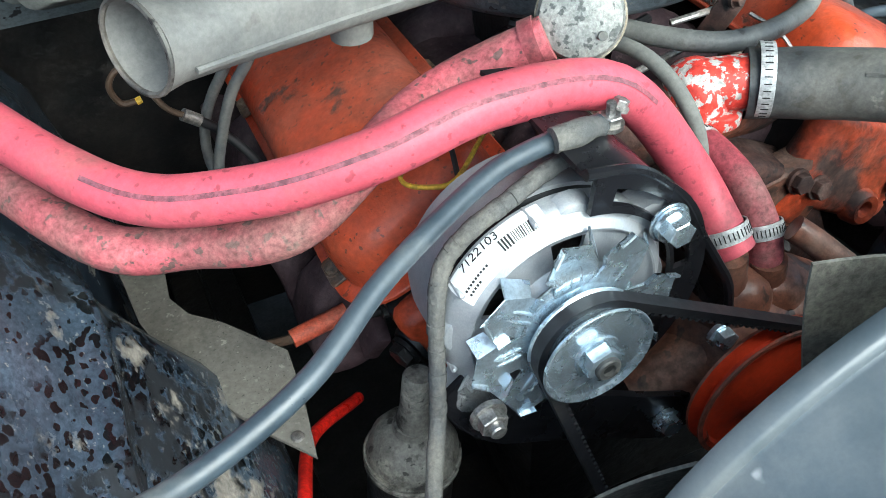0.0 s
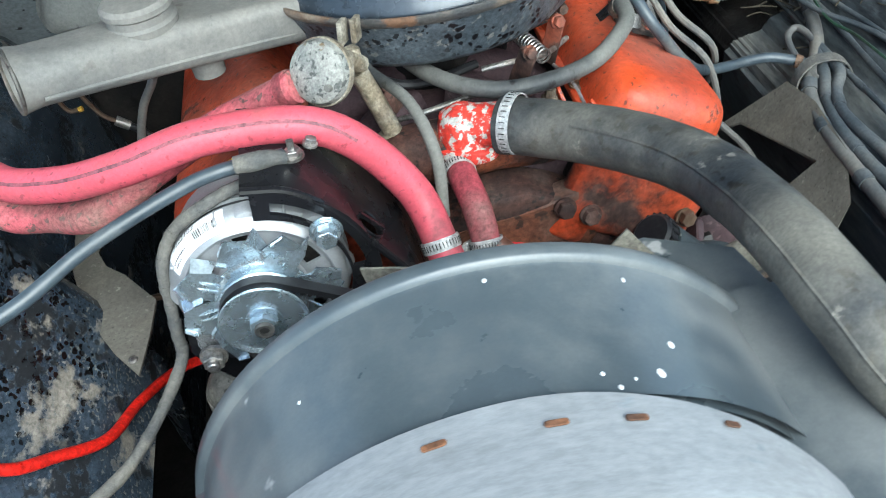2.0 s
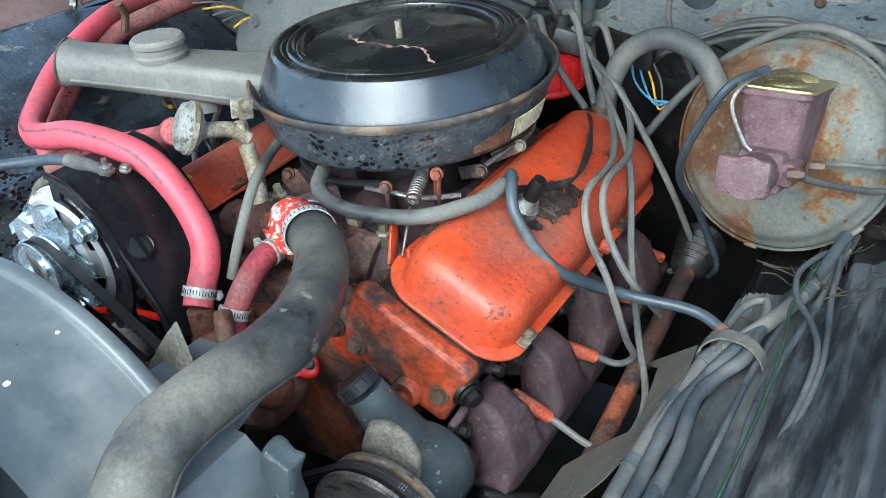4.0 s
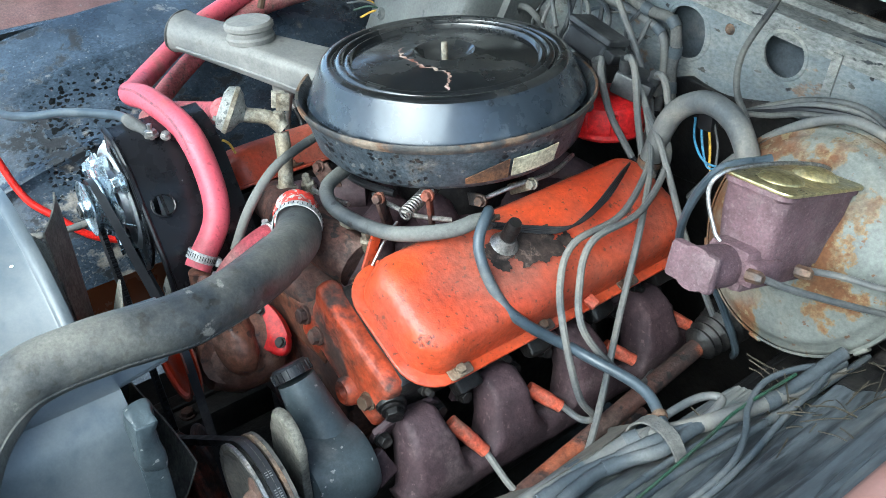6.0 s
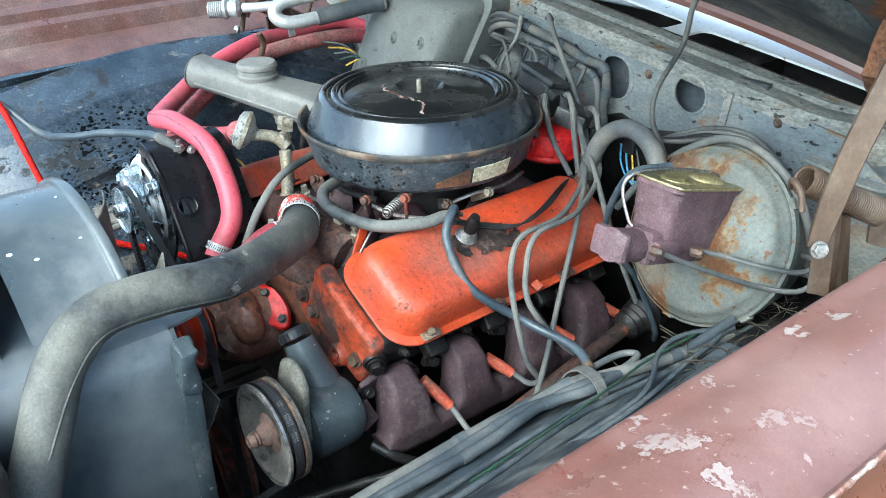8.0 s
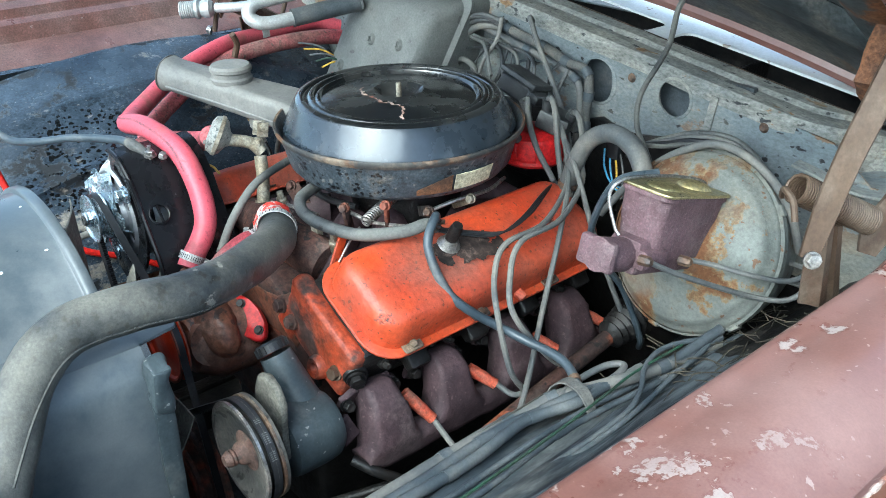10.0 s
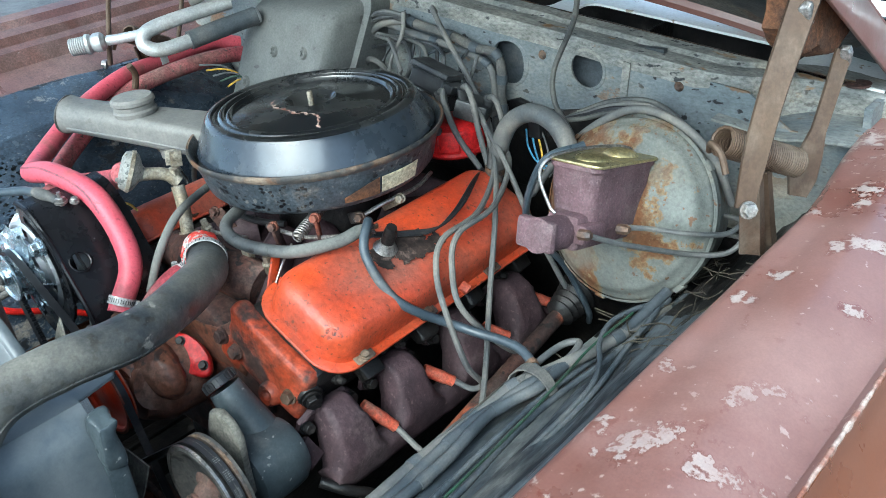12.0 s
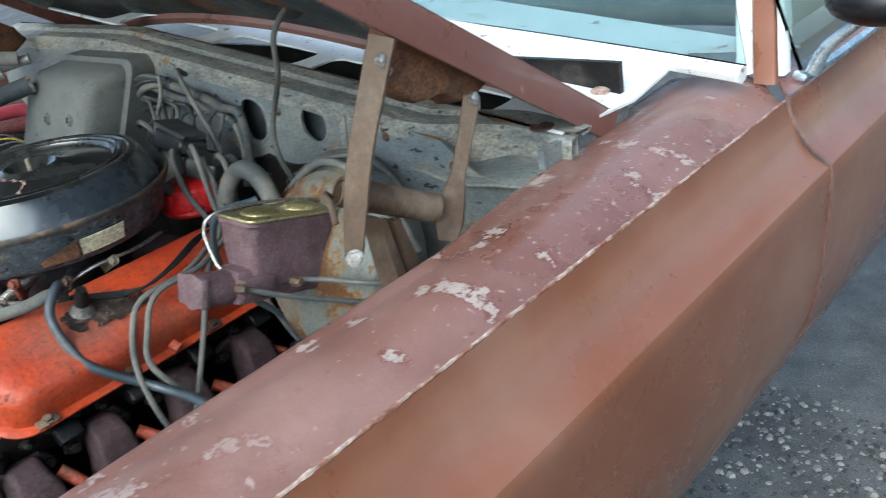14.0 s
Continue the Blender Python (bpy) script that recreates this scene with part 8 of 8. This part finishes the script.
hose("evaporator_pipe", [(-0.425, 0.84, 1.115), (-0.40, 0.88, 1.128), (-0.37, 0.93, 1.12)], 0.013, SNORKEL, "short grey evaporator pipe", "pipe", 14, group="evaporator pipes")
pf = thing("pipe_fitting", (-0.62, 0.74, 1.03), "silver threaded pipe fitting at the pipe's end", "fitting")
fm = axis((-0.645, 0.71, 1.043), (0.65, 0.75, 0.06))
part("thread", lathe(B(), [(0.0, 0.0), (0.016, 0.0)] + [(0.0165 - 0.0015 * (k % 2), 0.002 + 0.002 * k) for k in range(14)] + [(0.0, 0.03)], fm, 20), PIPE, pf)
part("collar", lathe(B(), [(0.0, 0.03), (0.019, 0.03), (0.019, 0.036), (0.014, 0.040), (0.018, 0.046), (0.018, 0.058), (0.011, 0.064), (0, 0.064)], fm, 20), PIPE, pf)
bm = bar(B(), (-0.426, 0.768, 1.022), (-0.424, 0.765, 1.052), 0.014, 0.003)
solo("pipe_tab", bm, PIPE, "small silver tab under the pipe bend", "tab")

# ---- steering shaft ----
st = thing("steering_shaft", (0.32, 0.75, 0.66), "rusty brown steering shaft with ribbed black boot", "steering shaft")
part("shaft", tube(B(), [(0.325, 0.45, 0.62), (0.322, 0.65, 0.66), (0.318, 0.88, 0.702)], 0.012, 12, 4), IRON, st)
bm = B()
m = axis((0.318, 0.865, 0.70), (0, 0.97, 0.19))
prof = [(0.012, 0)]
for k in range(6):
    prof += [(0.018 + 0.002 * k, 0.004 + 0.011 * k), (0.023 + 0.002 * k, 0.009 + 0.011 * k), (0.019 + 0.002 * k, 0.014 + 0.011 * k)]
prof += [(0.02, 0.075), (0.012, 0.12)]
part("ribbed_boot", lathe(bm, prof, m, 28), NEAR_BLACK, st)

# ---- looms on the driver's apron ----
def taped(name, pts, r, mat, label, group, wob, every):
    """A conduit with bands of tape round it."""
    lm = thing(name, pts[len(pts) // 2], label, "wiring loom", group)
    part("conduit", tube(B(), pts, r, 14, 8, wob=wob), mat, lm)
    line = smooth_line(pts, 8)
    for i in range(every // 2, len(line) - 2, every):
        d = (line[i + 1] - line[i - 1]).normalized()
        part("tape_band", tube(B(), [line[i] - d * 0.007, line[i] - d * 0.003, line[i] + d * 0.004, line[i] + d * 0.008], r * 1.09 + 0.0004, 14, 2, wob=wob), LOOM, lm, "band of cloth tape")
    return lm


random.seed(3)
EDGE = [(0.419, 0.643, 0.760), (0.410, 0.616, 0.752), (0.404, 0.583, 0.748), (0.401, 0.549, 0.746), (0.399, 0.50, 0.744), (0.398, 0.44, 0.742), (0.397, 0.32, 0.736), (0.392, 0.18, 0.72), (0.385, 0.06, 0.70)]
for k in range(3):
    o = 0.0155 * k
    pts = [(0.50, 0.86, 0.785 + 0.01 * k), (0.48, 0.77, 0.778), (0.455, 0.70, 0.772)] + [(x + o * (0.9 + 0.2 * math.sin(i * 1.3 + k)), y, z + 0.35 * o) for i, (x, y, z) in enumerate(EDGE)]
    taped("wiring_loom", pts, (0.0085, 0.0075, 0.007)[k], (CABLE, LOOM, LOOM)[k], "thick grey conduit strapped along the inner fender", "wiring looms", 0.06, 17 + 4 * k)


def lining(x):
    for (x1, z1), (x0, z0) in zip(AP, AP[1:]):
        if x0 <= x <= x1:
            return z0 + (z1 - z0) * (x - x0) / (x1 - x0)
    return AP[0][1]


for k, r in ((0, 0.0035), (4, 0.004)):
    pts = []
    for y in (0.0, 0.12, 0.24, 0.36, 0.46, 0.56, 0.64, 0.72, 0.80, 0.90):
        f = min(1.0, abs(y - 0.60) / 0.5)
        x = 0.462 + (0.004 + 0.007 * f) * k + 0.05 * max(0.0, y - 0.6) + 0.006 * noise.noise((k * 3.1, y * 5, 0))
        pts.append((x, y, lining(x) + r + 0.010 * math.exp(-((y - 0.60) / 0.12) ** 2) + 0.004))
    taped("wiring_loom", pts, r, LOOM, "dusty dark wiring loom lying along the inner fender", "wiring looms", 0.08, 13 + k)
hose("green_wire", [(0.485, 0.80, 0.80), (0.476, 0.72, 0.792), (0.484, 0.66, 0.795), (0.49, 0.55, 0.79), (0.485, 0.42, 0.775)], 0.0018, GREEN_WIRE, "thin green wire along the looms", "wire", 6)
hose("wire_loop", [(0.512, 0.53, 0.776), (0.518, 0.60, 0.785), (0.515, 0.66, 0.788), (0.50, 0.70, 0.79), (0.478, 0.735, 0.792), (0.468, 0.78, 0.793), (0.482, 0.825, 0.794), (0.498, 0.838, 0.793), (0.504, 0.81, 0.79), (0.508, 0.755, 0.788), (0.518, 0.69, 0.787), (0.524, 0.62, 0.785), (0.518, 0.54, 0.776)], 0.0034, LOOM, "looped grey cable over the looms", "cable", 10)
hose("wire_loop", [(0.437, 0.665, 0.770), (0.452, 0.70, 0.775), (0.448, 0.735, 0.778), (0.43, 0.725, 0.775), (0.422, 0.685, 0.77), (0.425, 0.64, 0.766)], 0.0045, CABLE, "looped grey cable by the strap", "cable", 10)
bm = B()
bm.free()
bm = strap(smooth_line([(0.403, 0.648, 0.750), (0.408, 0.652, 0.768), (0.424, 0.655, 0.781), (0.448, 0.653, 0.783), (0.464, 0.650, 0.774), (0.472, 0.648, 0.760)], 5), (0.014, 0.016, 0.016, 0.014), 0.0012, lambda f: (0.05, 1, 0.1))
solo("loom_strap", bm, TAPE, "grey strap holding the looms to the inner fender", "strap")
random.seed(41)
twigs = B()
for k in range(80):
    y = random.uniform(0.70, 0.98)
    x = 0.44 + 0.14 * random.random() + 0.05 * (y - 0.7)
    a, ln = random.uniform(0, 6.28), random.uniform(0.012, 0.05)
    d = Vector((math.cos(a), math.sin(a), random.uniform(-0.15, 0.3))) * ln
    p = Vector((x, y, lining(x) + random.uniform(0.006, 0.02)))
    tube(twigs, [p, p + d * 0.5 + Vector((0, 0, random.uniform(-0.004, 0.006))), p + d], random.uniform(0.0005, 0.0010), 5, 2, cap=False)
solo("dry_twigs", twigs, TWIG, "dry twigs and needles caught on the lining", "debris", kind="stuff")

# ---- harness on the firewall ----
taped("firewall_loom", [(-0.26, 1.03, 1.0), (-0.2, 1.045, 1.045), (-0.143, 1.045, 1.063), (-0.067, 1.045, 1.05), (0.004, 1.045, 1.038), (0.049, 1.045, 1.024), (0.094, 1.042, 1.020), (0.105, 1.04, 0.99), (0.103, 1.038, 0.95), (0.118, 1.025, 0.90)], 0.0078, TAPE, "thick taped harness along the firewall", "firewall looms", 0.1, 9)
taped("firewall_loom", [(-0.25, 1.03, 0.985), (-0.173, 1.045, 1.043), (-0.095, 1.045, 1.035), (-0.021, 1.045, 1.023), (0.048, 1.045, 1.009), (0.08, 1.043, 0.993), (0.089, 1.04, 0.949), (0.10, 1.02, 0.90)], 0.0064, CABLE, "grey cable along the firewall", "firewall looms", 0.04, 15)
hose("hanging_cable", [(0.30, 1.03, 1.20), (0.286, 1.0, 1.16), (0.274, 1.0, 1.10), (0.236, 1.0, 1.024), (0.234, 1.0, 0.976), (0.253, 1.0, 0.944), (0.27, 1.01, 0.90)], 0.0042, RUBBER, "black cable hanging from the hood", "cable", 8)
hose("plug_wire", [(-0.03, 1.045, 1.075), (-0.012, 1.02, 1.088), (0.011, 1.015, 1.054), (0.047, 1.01, 1.007), (0.083, 1.0, 0.965), (0.13, 0.97, 0.93), (0.16, 0.93, 0.90), (0.20, 0.90, 0.88)], 0.0045, CABLE, "grey plug wire dropping from the firewall", "plug wire", 8, group="plug wires")
for k in range(4):
    hose("cover_wire", [(0.17, 0.65 + 0.004 * k, 0.893), (0.20, 0.685 + 0.005 * k, 0.886), (0.222, 0.725 + 0.006 * k, 0.880), (0.215, 0.779 + 0.006 * k, 0.885), (0.195, 0.846, 0.90 - 0.003 * k), (0.17, 0.89, 0.89)], 0.0016, RUBBER_CLEAN, "thin black wire over the rocker cover", "wire", 6, group="thin wires")
for k in range(4):
    hose("booster_harness", [(0.20, 1.03, 0.92 - 0.004 * k), (0.229, 1.03 - 0.004 * k, 0.936), (0.273, 1.03 - 0.003 * k, 0.96 - 0.004 * k), (0.321, 1.03 - 0.004 * k, 0.98 - 0.005 * k), (0.378, 1.035, 0.984 - 0.006 * k), (0.43, 1.035, 0.955), (0.46, 1.04, 0.90)], 0.0038, (RUBBER, CABLE, RUBBER_CLEAN, RUBBER)[k], "black harness above the brake booster", "wiring loom", 8, group="booster harness")
hose("booster_hose", [(0.232, 0.935, 0.85), (0.272, 0.940, 0.907), (0.318, 0.942, 0.956), (0.363, 0.942, 0.990), (0.406, 0.940, 1.010), (0.448, 0.940, 1.008), (0.490, 0.944, 0.985), (0.520, 0.95, 0.945), (0.535, 0.96, 0.895)], 0.0055, CABLE, "grey vacuum hose hugging the booster's rim", "hose", 10)
for k, mt in enumerate((BLUE_WIRE, BLUE_WIRE, YELLOW_WIRE, CABLE)):
    hose("loose_wire", [(0.19 + 0.01 * k, 0.985, 0.93), (0.20 + 0.012 * k, 0.975, 0.905), (0.225 + 0.006 * k, 0.965, 0.888 - 0.006 * k), (0.25, 0.97, 0.885)], 0.0016, mt, "thin loose wire behind the engine", "wire", 6, group="loose wires")
bm = B()
box(bm, (0.022, 0.016, 0.03), Matrix.Translation((0.21, 0.985, 0.935)), 0.003)
solo("plug_connector", bm, RUBBER_CLEAN, "black plug connector on loose wires", "connector")
for k in range(5):
    hose("loose_wire", [(-0.40 - 0.008 * k, 0.93, 0.945), (-0.41 - 0.012 * k, 0.90, 0.955 + 0.005 * k), (-0.425 - 0.02 * k, 0.88, 0.945 + 0.008 * k)], 0.0018, (YELLOW_WIRE, GREEN_WIRE, CABLE, YELLOW_WIRE, CABLE)[k], "thin coloured wire end below the heater box", "wire", 6, group="loose wires")
hose("yellow_wire", [(-0.19, 0.505, 0.915), (-0.221, 0.485, 0.90), (-0.24, 0.49, 0.897), (-0.252, 0.50, 0.898), (-0.245, 0.51, 0.902), (-0.20, 0.52, 0.91), (-0.15, 0.51, 0.915)], 0.0018, YELLOW_WIRE, "thin yellow wire behind the alternator", "wire", 6)
hose("black_wire", [(-0.21, 0.52, 0.91), (-0.215, 0.50, 0.905), (-0.222, 0.47, 0.89)], 0.0022, RUBBER_CLEAN, "thin black wire behind the alternator", "wire", 6)
hose("vacuum_line", [(-0.10, 0.64, 0.91), (-0.06, 0.61, 0.895), (-0.02, 0.615, 0.885), (0.03, 0.63, 0.885)], 0.0048, RUBBER_CLEAN, "black vacuum line under the air cleaner", "hose", 8)
for pts in ([(-0.292, 0.70, 0.955), (-0.301, 0.68, 0.92), (-0.322, 0.68, 0.889), (-0.338, 0.68, 0.851), (-0.349, 0.68, 0.809), (-0.352, 0.67, 0.76)], [(-0.30, 0.73, 0.925), (-0.313, 0.72, 0.896), (-0.334, 0.72, 0.864), (-0.346, 0.72, 0.835), (-0.348, 0.72, 0.799), (-0.338, 0.71, 0.77)]):
    hose("side_tube", pts, 0.0046, CABLE, "dusty grey tube beside the rocker cover", "hose", 12, group="side tubes")

# ---- flaps, canister, dipstick ----
bm = B()
ol = [(-0.454, 0.712), (-0.448, 0.659), (-0.443, 0.604), (-0.432, 0.564), (-0.409, 0.508), (-0.384, 0.461), (-0.357, 0.424), (-0.35, 0.475), (-0.347, 0.525), (-0.384, 0.577), (-0.406, 0.598), (-0.417, 0.622), (-0.41, 0.69)]
slab(bm, ol, 0.003, Matrix.Translation((0, 0, 0.750)))
rough_up(bm, 0.002, 18)
sf = thing("splash_flap", (-0.39, 0.53, 0.75), "dusty grey rubber splash flap by the wheelhouse", "splash flap", "splash flaps")
part("flap_sheet", bm, FLAP, sf)
bm = B()
lathe(bm, [(0, 0.003), (0.004, 0.002), (0.005, 0), (0, 0)], Matrix.Translation((-0.364, 0.446, 0.753)), 12)
part("rivet", bm, STEEL, sf)
bm = B()
ol = [(0.324, 0.708), (0.354, 0.673), (0.380, 0.540), (0.352, 0.545), (0.297, 0.543), (0.291, 0.470), (0.300, 0.428), (0.330, 0.432), (0.378, 0.465), (0.400, 0.522), (0.406, 0.605), (0.400, 0.66)]
slab(bm, ol, 0.003, Matrix.Identity(4))
for v in bm.verts:
    v.co.z += 0.286 + 1.165 * v.co.x + 0.003 * noise.noise(v.co * 14)
sf = thing("splash_flap", (0.38, 0.52, 0.715), "dusty grey rubber splash flap beside the steering shaft", "splash flap", "splash flaps")
part("flap_sheet", bm, FLAP, sf)
bm = B()
lathe(bm, [(0, 0.003), (0.004, 0.002), (0.005, 0), (0, 0)], axis((0.335, 0.455, 0.678), (-0.76, 0, 0.65)), 12)
part("rivet", bm, STEEL, sf)
fp = thing("fuel_pump", (-0.285, 0.455, 0.62), "domed grey dusty fuel pump low beside the block", "fuel pump")
FPM = axis((-0.2785, 0.455, 0.673), (0.115, 0.0, 1.0))
bm = B()
lathe(bm, [(0.013, 0.036), (0.016, 0.034), (0.0175, 0.028), (0.028, 0.022), (0.0355, 0.010), (0.037, 0.001), (0.02, 0.0)], FPM, 36)
part("dome", rough_up(bm, 0.0016, 60), PUMP_DOME, fp)
bm = B()
lathe(bm, [(0, 0.088), (0.010, 0.0875), (0.0122, 0.084), (0.0128, 0.046), (0.0145, 0.040), (0.0145, 0.034), (0, 0.034)], FPM, 24)
part("neck", rough_up(bm, 0.0012, 80), PUMP_DOME, fp)
bm = B()
lathe(bm, [(0.02, 0.0), (0.0385, 0.0), (0.0392, -0.002), (0.0385, -0.004), (0.036, -0.005), (0.0365, -0.007), (0.0385, -0.008), (0.0385, -0.011), (0.02, -0.011)], FPM, 36)
part("crimped_rim", bm, PUMP_DOME, fp)
bm = B()
lathe(bm, [(0.0, -0.011), (0.035, -0.011), (0.035, -0.07), (0.03, -0.075), (0, -0.075)], FPM, 28)
part("lower_body", bm, NEAR_BLACK, fp, "greasy black lower body")
dp = thing("dipstick", (-0.35, 0.70, 0.80), "wire dipstick with looped handle in its tube", "dipstick")
part("handle", tube(B(), [(-0.352, 0.70, 0.860), (-0.371, 0.70, 0.874), (-0.381, 0.70, 0.893), (-0.389, 0.70, 0.913), (-0.400, 0.70, 0.918), (-0.409, 0.70, 0.906), (-0.404, 0.70, 0.890), (-0.391, 0.698, 0.890)], 0.0026, 8, 6), TAN_STEEL, dp, "looped wire handle")
part("stopper", tube(B(), [(-0.350, 0.70, 0.857), (-0.362, 0.70, 0.867)], 0.0055, 12, 3), STEEL, dp)
part("tube", tube(B(), [(-0.351, 0.70, 0.858), (-0.334, 0.70, 0.840), (-0.31, 0.69, 0.80), (-0.29, 0.67, 0.72)], 0.0042, 10, 5), RUBBER_CLEAN, dp, "black dipstick tube")
bm = B()
tube(bm, [(-0.393, 0.698, 0.8895), (-0.389, 0.698, 0.8905)], 0.0030, 8, 2)
part("tip", bm, YELLOW_WIRE, dp, "yellow paint on the wire's tip")
hose("red_cable", [(-0.29, 0.557, 0.628), (-0.345, 0.505, 0.668), (-0.370, 0.430, 0.712), (-0.385, 0.365, 0.742), (-0.412, 0.326, 0.779), (-0.436, 0.300, 0.808), (-0.461, 0.285, 0.86), (-0.487, 0.262, 0.976), (-0.50, 0.24, 1.02)], 0.0055, RED_WIRE, "bright red battery cable", "cable", 10)
hose("oil_line", [(0.325, 0.50, 0.56), (0.31, 0.593, 0.59), (0.302, 0.669, 0.60), (0.30, 0.80, 0.62)], 0.009, IRON, "rusty pipe below the steering shaft", "pipe", 10)
hose("pressure_hose", [(0.25, 0.45, 0.66), (0.275, 0.47, 0.645), (0.285, 0.50, 0.62), (0.26, 0.48, 0.60), (0.22, 0.42, 0.58), (0.17, 0.36, 0.55)], 0.007, NEAR_BLACK, "black pressure hose under the pump", "hose", 10)
# rusty support casting and red strip at the engine's front
sup = thing("front_support", (0.02, 0.44, 0.66), "rusty brown iron support with a red painted rib", "engine bracket")
bm = B()
slab(bm, [(-0.10, 0.745), (0.0, 0.752), (0.06, 0.752), (0.10, 0.745), (0.12, 0.78), (0.09, 0.82), (0.03, 0.805), (-0.03, 0.80), (-0.10, 0.785)], 0.03, at_y(0.500), 0.006)
rough_up(bm, 0.003, 45, 1)
part("casting", bm, NECK, sup)
rm = axis((0.0195, 0.4475, 0.764), (0.42, -0.60, 0.68))
ru = rm.to_3x3().inverted() @ Vector((0.78, 0.13, -0.61))
rm = rm @ Matrix.Rotation(math.atan2(ru.y, ru.x), 4, "Z")
bm = slab(B(), [(0.040 * math.cos(a), 0.019 * math.sin(a)) for a in span(0, 6.0415, 25)], 0.014, rm, 0.004, 3)
rib = part("red_rib", bm, RED_NEW, sup, "bright red cover plate")
for x in (-0.022, 0.026):
    bm = bolt(B(), rm @ Vector((x, 0.004, 0.014)), rm.to_3x3() @ Vector((0, 0, 1)), 0.0055, 0.006)
    part("cover_bolt", bm, NEAR_BLACK, rib)
for p in ((0.10, 0.468, 0.79), (0.075, 0.468, 0.805), (-0.06, 0.468, 0.78)):
    bm = B()
    bolt(bm, p, (0, -1, 0.2), 0.009, 0.01)
    part("support_bolt", bm, IRON, sup)
